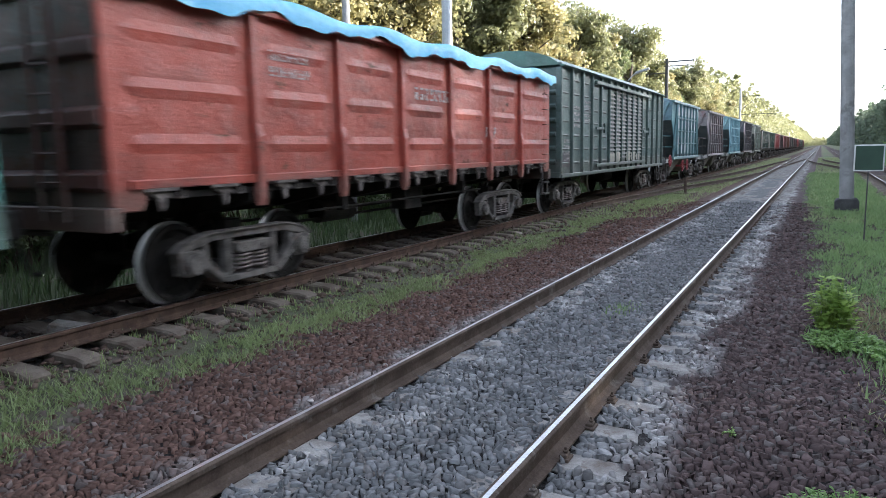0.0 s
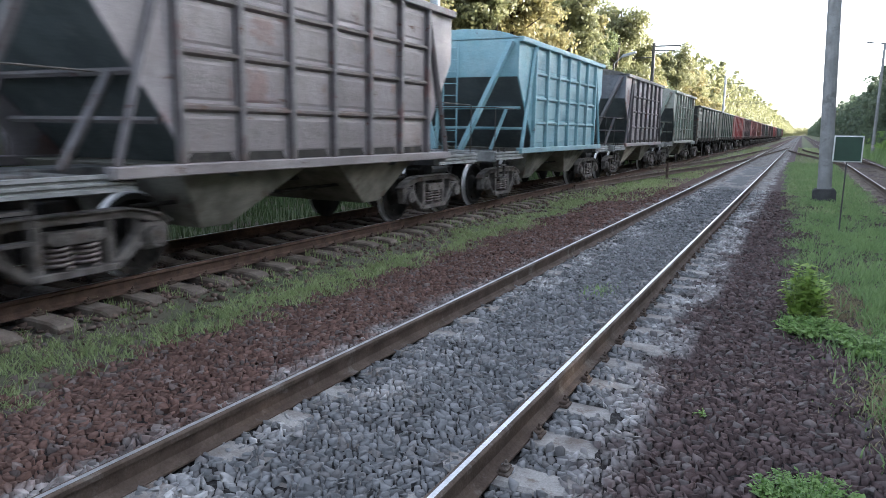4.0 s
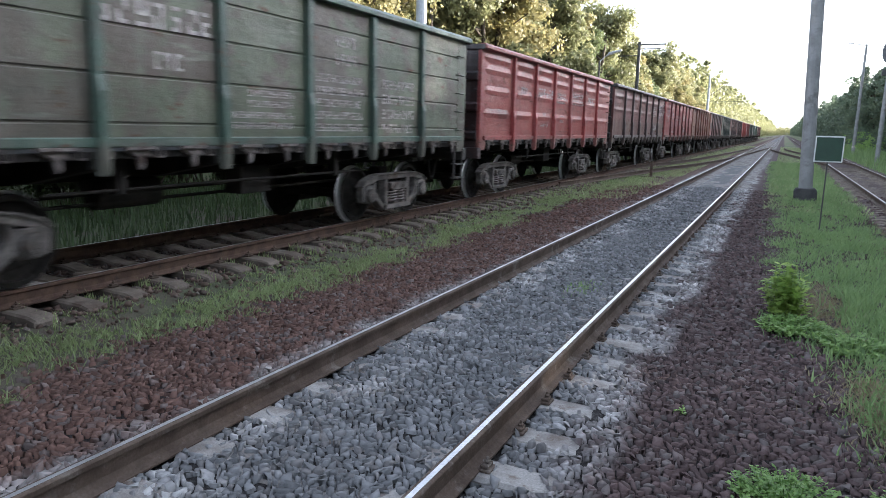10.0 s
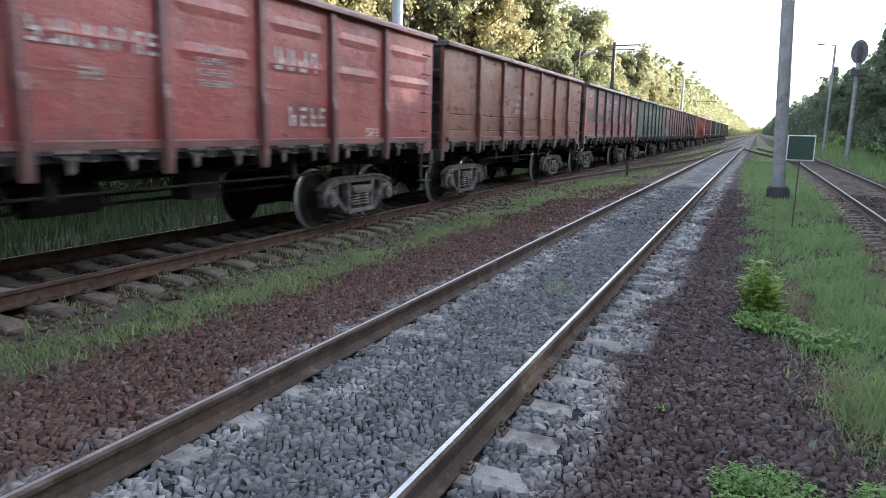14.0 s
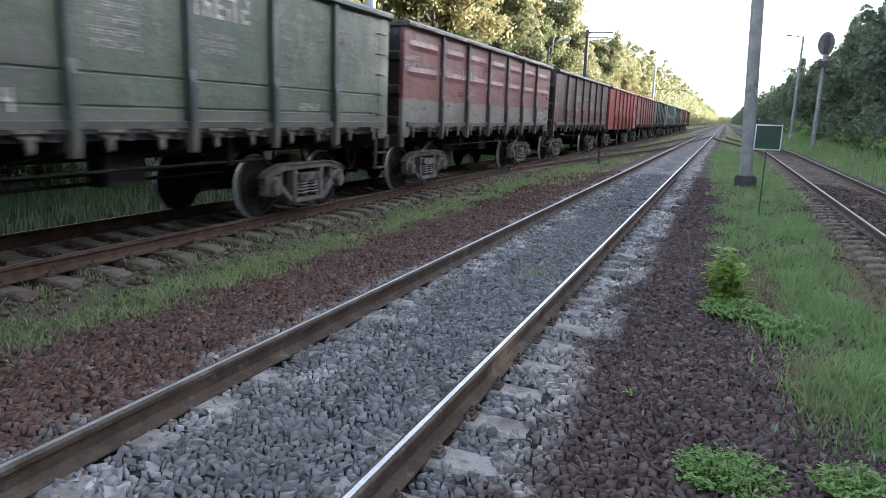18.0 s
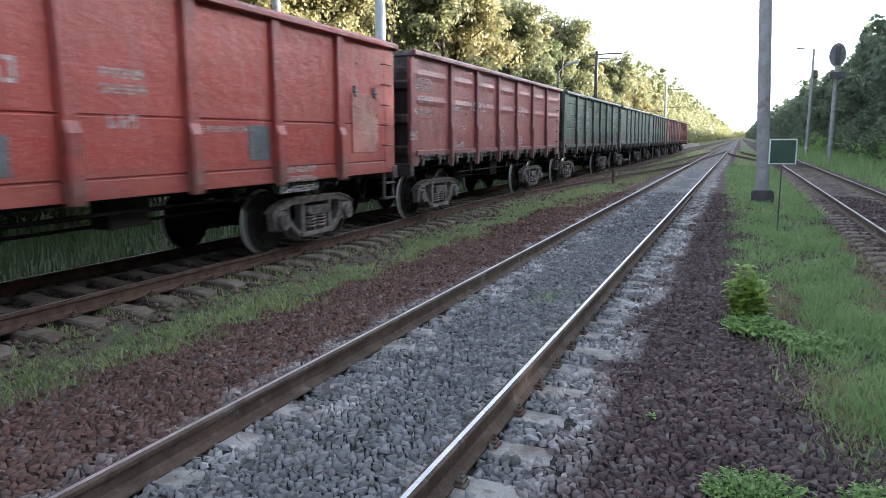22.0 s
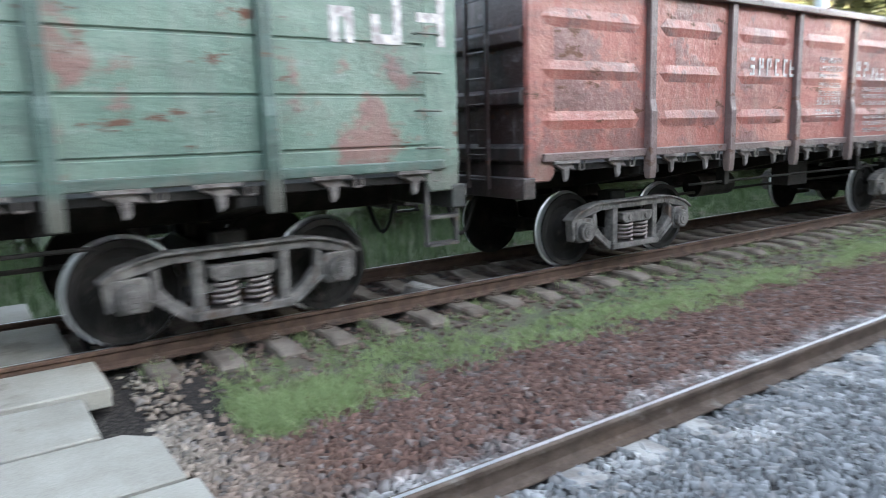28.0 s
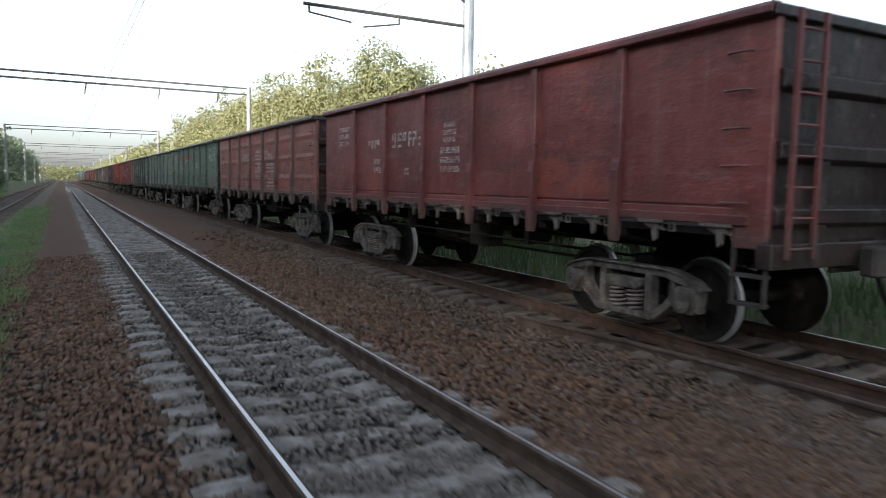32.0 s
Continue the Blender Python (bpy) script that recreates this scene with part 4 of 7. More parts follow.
def conifer(seed, height, width, label):
    rng = np.random.default_rng(seed)
    t = empty("conifer", label, "tree", "trees along the line")
    part("trunk", Shape().tube((0, 0, -0.2), (0, 0, height), height * 0.014, 7, 0.02).mesh("trunk", 0, True), BARK, t)
    boughs, pts = Shape(), []
    for k in range(60):
        h = height * rng.uniform(0.12, 0.98)
        reach = width * (1 - h / height) ** 0.8 * rng.uniform(0.7, 1.05) + 0.15
        a = rng.uniform(0, 2 * np.pi)
        foot, tip = np.array((0, 0, h)), np.array((np.cos(a) * reach, np.sin(a) * reach, h - reach * rng.uniform(0.05, 0.35)))
        boughs.tube(foot, tip, 0.03, 4, 0.008)
        pts += [foot + (tip - foot) * q for q in (0.4, 0.7, 1.0)]
    part("branchwork", boughs.mesh("branchwork"), BARK, t)
    part("crown", raw("crown", *crown_leaves(rng, np.array(pts), 26, 0.13, 0.34)), LEAF_DARK, t)
    return t


def shrub(seed, height, width, mat, label, per=230, size=0.045):
    rng = np.random.default_rng(seed)
    t = empty("bush", label, "bush", "bushes along the line")
    stems, pts = Shape(), []
    for k in range(12):
        a, d = rng.uniform(0, 2 * np.pi), width * rng.uniform(0.2, 1.0)
        tip = np.array((np.cos(a) * d, np.sin(a) * d, height * rng.uniform(0.5, 1.0) * (1 - 0.35 * (d / width) ** 2)))
        stems.tube((0.1 * np.cos(a), 0.1 * np.sin(a), -0.1), tip, 0.03, 5, 0.008)
        pts += [tip * q + rng.normal(0, 0.12 * width, 3) for q in (0.3, 0.5, 0.7, 0.85, 1.0, 1.05)]
    part("branchwork", stems.mesh("branchwork"), BARK, t)
    part("foliage", raw("foliage", *crown_leaves(rng, np.array(pts), per, size, 0.2 * width / 1.4)), mat, t)
    return t


def stand(kinds, spots):
    """Copies of the kinds of plant at the spots (x, y, scale); the first of each is moved to its place."""
    used = set()
    for i, (x, y, s) in enumerate(spots):
        k = i % len(kinds)
        m = pose(x, y, float(ground_z(x, y)), 0, 0, (i * 137.5) % 360) @ Matrix.Diagonal((s, s, s, 1))
        if k in used:
            copy_thing(kinds[k], m)
        else:
            kinds[k].matrix_basis = m
            used.add(k)


rt = random.Random(5)
left_kinds = [broadleaf(41, 13.0, 2.7, LEAF, "tall broadleaf tree with yellow-green late summer leaves"),
              broadleaf(42, 12.0, 2.9, LEAF_AUTUMN, "broadleaf tree with leaves turning yellow and orange"),
              broadleaf(43, 14.0, 2.6, LEAF, "tall slim broadleaf tree with an uneven green crown"),
              broadleaf(44, 11.5, 3.0, LEAF_SHRUB, "full green broadleaf tree at the forest's edge", clear=0.2)]
def forest_scale(y):
    return float(np.interp(y, (-65, -34, 0, 22, 40, 110, 150), (0.68, 0.53, 0.7, 0.95, 1.1, 1.08, 1.08)))


spots = [(-15.0 + rt.uniform(-1.2, 1.2), y + rt.uniform(-1, 1), rt.uniform(0.92, 1.08) * forest_scale(y)) for y in np.arange(-64, 150, 3.4) if not -34 < y < -1]
spots += [(-19.5 + rt.uniform(-1.5, 1.5), y + rt.uniform(-1.5, 1.5), rt.uniform(1.05, 1.25) * forest_scale(y)) for y in np.arange(-62, 150, 5.0) if not -36 < y < 3]
rt.shuffle(spots)
stand(left_kinds, spots)
shrubs = [shrub(51, 3.6, 1.9, LEAF_HEDGE, "dense green roadside bush"), shrub(52, 2.8, 1.7, LEAF_SHRUB, "bright green leafy bush"), shrub(53, 4.4, 1.8, LEAF_HEDGE, "tall green bush with arching stems")]
spots = [(-11.2 + rt.uniform(-1.0, 0.8), y + rt.uniform(-0.8, 0.8), rt.uniform(0.8, 1.2)) for y in np.arange(-34, 62, 2.6)]
spots += [(-12.9 + rt.uniform(-0.6, 0.6), y + rt.uniform(-0.8, 0.8), rt.uniform(0.9, 1.3)) for y in np.arange(-4, 40, 2.6)]
stand(shrubs, spots)
right_kinds = [conifer(61, 12.5, 2.5, "tall dark conifer on the bank"), broadleaf(62, 10.5, 3.0, LEAF_DARK, "dark shaded broadleaf tree on the bank", clear=0.12, clusters=130, per=48, size=0.16), conifer(63, 10.5, 2.2, "dark slim conifer on the bank"),
               broadleaf(64, 9.5, 3.1, LEAF_DARK, "dense dark broadleaf tree on the bank", clear=0.1, clusters=130, per=48, size=0.16)]
spots = [(13.4 + rt.uniform(-0.9, 1.2), y + rt.uniform(-0.8, 0.8), rt.uniform(0.85, 1.08) * (1.16 if 0 < y < 75 else 1.0)) for y in np.arange(-96, 150, 3.1)]
spots += [(17.5 + rt.uniform(-1.2, 1.2), y + rt.uniform(-1, 1), rt.uniform(0.95, 1.2)) for y in np.arange(-90, 165, 4.6)]
spots += [(22.5 + rt.uniform(-1.2, 1.2), y + rt.uniform(-1, 1), rt.uniform(1.0, 1.3)) for y in np.arange(-30, 140, 8.0)]
spots = [(x, y, 0.38 if any(glade(x, y + d) for d in (-0.7, 0, 0.7)) else s) for x, y, s in spots]
stand(right_kinds, spots)
right_shrubs = [shrub(71, 2.6, 1.7, LEAF_DARK, "low dark bush on the bank", 14, 0.12), shrub(72, 1.9, 1.5, LEAF_WEED, "low green bush on the bank", 20, 0.09)]
stand(right_shrubs, [(9.2 + rt.uniform(-0.9, 0.8), y + rt.uniform(-0.8, 0.8), rt.uniform(0.7, 1.25)) for y in np.arange(-110, -14, 2.1)] + [
    (10.2 + rt.uniform(-0.8, 0.8), y + rt.uniform(-0.8, 0.8), rt.uniform(0.8, 1.3)) for y in np.arange(30, 115, 2.4)] + [(10.6 + rt.uniform(-0.7, 0.9), y + rt.uniform(-0.8, 0.8), rt.uniform(0.7, 1.2)) for y in np.arange(-80, 120, 3.4)])


def far_wood(name, label, x0, x1, y0, y1, height, count, mat, seed, per=10, size=0.32):
    """A far stretch of wood in one mesh: leaf masses over a ragged canopy, with trunks below."""
    rng = np.random.default_rng(seed)
    y = rng.uniform(y0, y1, count)
    x = x0 + (x1 - x0) * rng.uniform(0, 1, count) ** 1.5
    crown = height * (0.78 + 0.2 * np.sin(y * 0.55 + x) * np.sin(y * 0.23) + 0.12 * np.sin(1.3 * y))
    z = crown * rng.uniform(0.0, 1.0, count) ** (0.5 if abs(y0) + abs(y1) < 250 else 0.75)
    ok = ~glade(x, y, z)
    v, f = crown_leaves(rng, np.stack((x, y, z), -1)[ok], per, size, 0.62)
    return tagged(part(name, raw(name, v, f), mat), label, "wood", kind="stuff")


far_wood("far_wood", "yellow-green wood far along the line", -14, -24, 146, 420, 16.5, 8000, LEAF, 81, 26, 0.4)
far_wood("far_wood", "yellow-green wood far behind along the line", -14, -22, -420, -130, 9.8, 6500, LEAF, 82)
far_wood("far_wood", "dark wood far along the bank", 12.5, 24, 150, 420, 12.0, 6500, LEAF_DARK, 83, 20, 0.42)
far_wood("far_wood", "dark wood far behind along the bank", 12.5, 20, -420, -92, 12.5, 8500, LEAF_DARK, 84, 6, 0.45)
far_wood("deep_wood", "dense dark wood behind the bank's first trees", 24.5, 30, -90, 190, 13.5, 11000, LEAF_DARK, 87, 6, 0.45)
far_wood("deep_wood", "dense yellow-green wood behind the forest's edge", -22, -27, 5, 150, 14.0, 9000, LEAF, 88, 6, 0.3)
far_wood("deep_wood", "rounded green wood behind the forest's edge", -15.5, -18, -62, -40, 9.8, 2900, LEAF, 89, 22, 0.12)
far_wood("deep_wood", "rounded green wood beyond the meadow", -15.5, -18, -41, -26, 6.6, 1500, LEAF, 92, 22, 0.12)
far_wood("deep_wood", "low green thicket behind the bushes", -16, -19, -27, 8, 5.0, 1300, LEAF_SHRUB, 91, 16, 0.12)
far_wood("deep_wood", "rounded green wood further behind", -15, -19, -130, -57, 11.4, 5200, LEAF, 90, 16, 0.16)
far_wood("far_wood", "yellow-green wood to the line's vanishing point", -14, -24, 415, 1500, 17.0, 7000, LEAF, 93, 12, 1.2)
far_wood("far_wood", "dark wood to the line's vanishing point", 12.5, 22, 415, 1500, 13.0, 6500, LEAF_DARK, 94, 12, 1.2)
far_wood("far_wood", "hazy wood at the line's far bend", -60, 60, 1500, 1640, 16.0, 3000, LEAF, 85, 6, 1.2)
far_wood("far_wood", "hazy wood at the line's far end behind", -60, 60, -660, -560, 11.0, 5000, LEAF, 86, 6, 0.6)

# ---- the freight wagons: y from the leading coupler to the trailing one, z from the rail head ----
WHEEL_R, AXLE = 0.475, 0.95
tread = [(0.60, 0.10), (0.66, 0.12), (0.70, 0.20), (0.715, 0.38), (0.72, 0.40), (0.722, 0.50), (0.752, 0.503), (0.765, 0.478), (0.83, 0.472), (0.852, 0.462), (0.855, 0.405), (0.80, 0.385), (0.765, 0.30), (0.77, 0.20), (0.84, 0.13), (0.86, 0.10), (0.86, 0.075), (0.95, 0.07), (0.96, 0.0)]
wheels = Shape()
for side in (-1, 1):
    wheels.lathe([(side * x, r) for x, r in tread], 28, [1 if 0.74 < (tread[j][0] + tread[j + 1][0]) / 2 < 0.83 and tread[j][1] > 0.45 else 0 for j in range(len(tread) - 1)])
    for k in range(6):      # worn casting marks on the web, so that the turning shows
        a = k * math.pi / 3 + 0.2
        wheels.tube((side * 0.768, 0.31 * math.cos(a), 0.31 * math.sin(a)), (side * 0.785, 0.31 * math.cos(a), 0.31 * math.sin(a)), 0.035, 6)
wheels.tube((-0.66, 0, 0), (0.66, 0, 0), 0.085, 12)
WHEELSET = wheels.mesh("wheelset", 0, False)

side_frame = Shape()
X0, X1 = 1.00, 1.13
side_frame.prism([(-0.63, 0.715), (-0.60, 0.80), (0.60, 0.80), (0.63, 0.715)], "x", X0, X1)
side_frame.prism([(-0.68, 0.795), (-0.66, 0.825), (0.66, 0.825), (0.68, 0.795)], "x", X0 - 0.03, X1 + 0.035)
for s in (-1, 1):
    side_frame.prism([(s * 0.60, 0.80), (s * 0.80, 0.775), (s * 1.04, 0.71), (s * 1.17, 0.625), (s * 1.145, 0.57), (s * 1.02, 0.63), (s * 0.85, 0.665), (s * 0.63, 0.715)], "x", X0, X1)
    side_frame.prism([(s * 0.66, 0.825), (s * 0.84, 0.795), (s * 1.06, 0.73), (s * 1.20, 0.635), (s * 1.185, 0.61), (s * 1.04, 0.70), (s * 0.82, 0.765), (s * 0.66, 0.795)], "x", X0 - 0.02, X1 + 0.03)
    side_frame.prism([(s * 0.36, 0.19), (s * 0.50, 0.19), (s * 0.66, 0.32), (s * 0.79, 0.42), (s * 0.79, 0.67), (s * 0.725, 0.70), (s * 0.715, 0.52), (s * 0.61, 0.40), (s * 0.48, 0.30), (s * 0.36, 0.285)], "x", X0, X1)
    side_frame.prism([(s * 0.50, 0.185), (s * 0.67, 0.315), (s * 0.80, 0.415), (s * 0.785, 0.44), (s * 0.65, 0.345), (s * 0.49, 0.215)], "x", X0 - 0.02, X1 + 0.03)
    side_frame.prism([(s * 0.445, 0.73), (s * 0.345, 0.73), (s * 0.345, 0.22), (s * 0.445, 0.26)], "x", X0, X1 + 0.02)
    side_frame.prism([(s * 1.17, 0.625), (s * 1.10, 0.61), (s * 1.105, 0.38), (s * 1.14, 0.355)], "x", X0, X1)
side_frame.prism([(-0.46, 0.185), (-0.46, 0.265), (0.46, 0.265), (0.46, 0.185)], "x", X0 - 0.06, X1 + 0.05)
side_frame.prism([(-0.24, 0.52), (-0.30, 0.57), (-0.30, 0.655), (0.30, 0.655), (0.30, 0.57), (0.24, 0.52)], "x", X0 - 0.02, X1 + 0.06)
side_frame.tube((X1 + 0.055, -0.16, 0.59), (X1 + 0.075, -0.16, 0.59), 0.04, 8).tube((X1 + 0.055, 0.16, 0.59), (X1 + 0.075, 0.16, 0.59), 0.04, 8)
SIDE_FRAME = side_frame.mesh("side_frame", 0.018)
axle_box = Shape().prism([(-0.155, 0.38), (-0.11, 0.335), (0.11, 0.335), (0.155, 0.38), (0.155, 0.60), (0.12, 0.64), (-0.12, 0.64), (-0.155, 0.60)], "x", 0.98, 1.14).tube((1.10, 0, 0.475), (1.21, 0, 0.475), 0.125, 14).tube((1.20, 0, 0.475), (1.222, 0, 0.475), 0.085, 12).box(1.205, 1.228, -0.035, 0.035, 0.44, 0.51)
AXLE_BOX = axle_box.mesh("axle_box", 0.012)
SPRING = Shape().sweep([(1.08 + 0.105 * math.cos(k * 0.5), 0.105 * math.sin(k * 0.5), 0.285 + k * 0.0041) for k in range(57)], 0.019, 5).mesh("spring", 0, True)
bolster = Shape().prism([(-1.14, 0.50), (-0.9, 0.42), (0.9, 0.42), (1.14, 0.50), (1.14, 0.62), (0.5, 0.80), (-0.5, 0.80), (-1.14, 0.62)], "y", -0.22, 0.22)
bolster.tube((0, 0, 0.78), (0, 0, 0.95), 0.2, 14).box(-0.85, -0.6, -0.15, 0.15, 0.7, 0.92).box(0.6, 0.85, -0.15, 0.15, 0.7, 0.92)
for s in (-1, 1):
    bolster.box(-1.0, 1.0, s * 0.42 - 0.04, s * 0.42 + 0.04, 0.36, 0.46)
BOLSTER = bolster.mesh("bogie", 0.015)
ARC = [(math.cos(a) * 0.54, math.sin(a) * 0.54) for a in np.linspace(-0.5, 0.6, 6)]
BRAKE = Shape().prism([(c, s) for c, s in ARC] + [(c * 0.9, s * 0.9) for c, s in reversed(ARC)], "x", 0.74, 0.86).mesh("brake_shoe", 0.006)


def bogie(w, y, iron=FRAME_IRON):
    b = part("bogie", BOLSTER, DARK_IRON, w, "cast bogie bolster under the wagon", (0, y, 0))
    for side in (0, 180):
        part("side_frame", SIDE_FRAME, iron, b, "dusty cast steel bogie side frame", pose(0, 0, 0, 0, 0, side))
        for sy in (-0.15, 0.15):
            part("spring", SPRING, SPRING_IRON, b, "thick dusty coil spring", pose(0, 0, 0, 0, 0, side) @ pose(0, sy, 0))
        for s in (-1, 1):
            part("axle_box", AXLE_BOX, iron, b, "", pose(0, s * AXLE, 0) @ pose(0, 0, 0, 0, 0, side))
    for s in (-1, 1):
        part("wheelset", WHEELSET, TYRE, b, "steel wheelset with bright worn treads", (0, s * AXLE, WHEEL_R), TREAD)
        for side in (-1, 1):
            part("brake_shoe", BRAKE, IRON, b, "", pose(0 if side > 0 else -1.6, s * AXLE, WHEEL_R) @ pose(0, 0, 0, 0, 0, 0 if s < 0 else 0) @ Matrix.Diagonal((1, -s, 1, 1)))


coupler = Shape().box(-0.11, 0.11, 0.25, 1.0, 0.95, 1.17).prism([(-0.2, 0.27), (-0.24, 0.1), (-0.05, -0.06), (0.02, 0.06), (0.1, 0.02), (0.22, -0.04), (0.25, 0.12), (0.14, 0.3)], "z", 0.9, 1.2)
coupler.box(-0.28, 0.28, 0.5, 0.56, 0.9, 1.22)
COUPLER = coupler.mesh("coupler", 0.02)
hose = Shape().sweep([(0.42, 0.45 - 0.42 * k / 8, 0.95 - 0.42 * math.sin(math.pi * k / 8)) for k in range(9)], 0.028, 6)
HOSE = hose.mesh("brake_hose", 0, True)


def running_gear(w, length, pivot, ends=True, iron=FRAME_IRON):
    for y in (pivot, length - pivot):
        bogie(w, y, iron)
    for m in (Matrix(), pose(0, length, 0, 0, 0, 180)):
        part("coupler", COUPLER, IRON, w, "heavy cast coupler", m)
        part("brake_hose", HOSE, DARK_IRON, w, "black rubber brake hose", m)


# ---- open gondola wagon ----
G_LEN, G0, G1, GH = 13.2, 0.4, 12.8, 1.57
G_POSTS = [G0 + 2.0 + 1.68 * i for i in range(6)]


def bead(s, y0, y1, z, h=0.17, out=0.05, x=1.485):
    """A pressed ridge with tapered ends on a side panel."""
    t = 0.12
    v = [(x, y0, z), (x, y0 + t, z - h / 2), (x, y1 - t, z - h / 2), (x, y1, z), (x, y1 - t, z + h / 2), (x, y0 + t, z + h / 2), (x + out, y0 + t * 1.2, z), (x + out, y1 - t * 1.2, z)]
    return s.add(v, [(0, 1, 6), (1, 2, 7, 6), (2, 3, 7), (3, 4, 7), (4, 5, 6, 7), (5, 0, 6)])


def panel_mesh(width, kind):
    """A side panel, and the ridges and strips pressed or welded on it."""
    ridges = {"pressed": (1.86, 2.42, 2.98), "upper": (2.50, 3.02), "deep": (2.0, 2.5, 2.95, 3.2)}.get(kind, ())
    strips = {"upper": (2.155,), "deep": (1.62, 1.8, 2.26)}.get(kind, ())
    low, seams = {"low": (1.12, (1.33, 1.98)), "flat": (1.44, (1.64, 2.12, 2.60, 3.03)), "plain": (1.44, (1.64, 1.98)), "smooth": (1.44, (1.58,))}.get(kind, (1.44, ()))
    edge = [(1.455, low), (1.485, low)]
    for z in seams:
        edge += [(1.485, z - 0.016), (1.466, z - 0.010), (1.466, z + 0.010), (1.485, z + 0.016)]
    bits = [("pressed_ridge", bead(Shape(), 0.14, width - 0.14, z, 0.21, 0.026 if kind == "deep" else 0.021, 1.4852).mesh("pressed_ridge")) for z in ridges]
    bits += [("welded_strip", Shape().box(1.484, 1.491, 0.002, width - 0.002, z - 0.01, z + 0.01).mesh("welded_strip")) for z in strips]
    return Shape().prism(edge + [(1.485, 3.40), (1.455, 3.40)], "y", 0, width).mesh("side_panel", 0.004), bits


PANELS = {(k, e): panel_mesh(1.94 if e else 1.58, k) for k in ("pressed", "upper", "deep", "low", "flat", "plain", "smooth") for e in (0, 1)}
POST = Shape().prism([(1.47, 1.22), (1.50, 1.12), (1.57, 1.12), (1.585, 1.25), (1.585, 1.95), (1.555, 2.1), (1.555, 3.36), (1.47, 3.36)], "y", -0.065, 0.065).mesh("post", 0.012)
POST_WIDE = Shape().prism([(1.47, 1.14), (1.50, 1.08), (1.58, 1.08), (1.60, 1.2), (1.60, 1.80), (1.555, 1.92), (1.555, 3.36), (1.47, 3.36)], "y", -0.095, 0.095).mesh("post", 0.012)
CORNER = Shape().prism([(0.0, 1.26), (0.05, 1.18), (0.33, 1.18), (0.40, 1.27), (0.40, 3.40), (0.0, 3.40)], "x", 1.40, 1.4882).mesh("corner_post", 0.015)
TOP_RAIL = Shape().prism([(1.44, 3.36), (1.60, 3.36), (1.60, 3.43), (1.56, 3.47), (1.44, 3.47)], "y", G0, G1).mesh("top_rail", 0.01)
SIDE_SILL = Shape().box(1.44, 1.53, G0 + 0.2, G1 - 0.2, 1.40, 1.50).mesh("side_sill", 0.012)
END_WALL = Shape().box(-1.45, 1.45, 0.03, 0.07, 1.22, 3.40).mesh("end_wall", 0.01)
END_BITS = [("end_beam", Shape().prism([(-0.06, z - 0.07), (0.04, z - 0.12), (0.04, z + 0.12), (-0.06, z + 0.07)], "x", -1.42, 1.42).mesh("end_beam", 0.01)) for z in (1.5, 2.12, 2.78)]
END_BITS += [("end_post", Shape().box(x - 0.07, x + 0.07, -0.04, 0.05, 1.22, 2.1).mesh("end_post", 0.01)) for x in (-0.7, 0.7)]
END_BITS += [("end_rail", Shape().box(-1.56, 1.56, -0.03, 0.12, 3.34, 3.45).mesh("end_rail", 0.012)), ("buffer_beam", Shape().box(-1.5, 1.5, -0.08, 0.10, 1.0, 1.24).mesh("buffer_beam", 0.012))]
G_UNDER = [("floor_plate", Shape().box(-1.44, 1.44, G0 + 0.05, G1 - 0.05, 1.28, 1.36)), ("centre_sill", Shape().box(-0.28, 0.28, G0, G1, 0.96, 1.276)),
           ("air_tank", Shape().tube((-0.75, 5.6, 0.86), (-0.75, 6.4, 0.86), 0.22, 14)), ("brake_cylinder", Shape().tube((0.5, 4.7, 0.82), (0.5, 5.6, 0.82), 0.18, 14)), ("valve_box", Shape().box(0.7, 1.0, 6.6, 7.2, 0.72, 1.1)),
           ("pull_rod", Shape().tube((0.55, 3.2, 0.72), (0.55, 10.0, 0.72), 0.025, 6)), ("pull_rod", Shape().tube((-0.5, 3.2, 0.7), (-0.5, 10.0, 0.7), 0.025, 6)), ("air_pipe", Shape().tube((1.15, 3.7, 0.93), (1.15, 9.4, 0.93), 0.022, 6))]
G_UNDER += [("hanger", Shape().box(1.05, 1.2, y, y + 0.12, 0.88, 1.278)) for y in (4.5, 8.5)]
G_UNDER += [("cross_bearer", Shape().prism([(-1.44, 1.276), (-1.44, 1.18), (-0.4, 0.98), (0.4, 0.98), (1.44, 1.18), (1.44, 1.276)], "y", y - 0.09, y + 0.09)) for y in [2.6, 10.6] + G_POSTS]
G_UNDER = [(name, shape.mesh(name, 0.008)) for name, shape in G_UNDER]
latch = Shape().prism([(-0.19, 1.41), (0.16, 1.41), (0.11, 1.36), (0.17, 1.29), (0.07, 1.31), (0.06, 1.2), (0.01, 1.16), (-0.02, 1.3), (-0.12, 1.34)], "x", 1.44, 1.49)
latch.box(1.46, 1.53, -0.2, 0.2, 1.37, 1.41).tube((1.48, 0.24, 1.41), (1.48, 0.24, 1.29), 0.014, 5).tube((1.48, 0.32, 1.41), (1.48, 0.32, 1.29), 0.014, 5).tube((1.48, 0.24, 1.29), (1.48, 0.32, 1.29), 0.014, 5)
LATCH = latch.mesh("hatch_latch", 0.006)
RUNG = Shape().sweep([(1.48, 0.02, 0), (1.56, 0.03, 0), (1.565, 0.06, 0), (1.565, 0.24, 0), (1.56, 0.27, 0), (1.48, 0.28, 0)], 0.012, 5).mesh("hand_rung", 0, True)
steps = Shape()
for y in (0.0, 0.36):
    steps.box(1.42, 1.46, y - 0.02, y + 0.02, 0.62, 1.3)
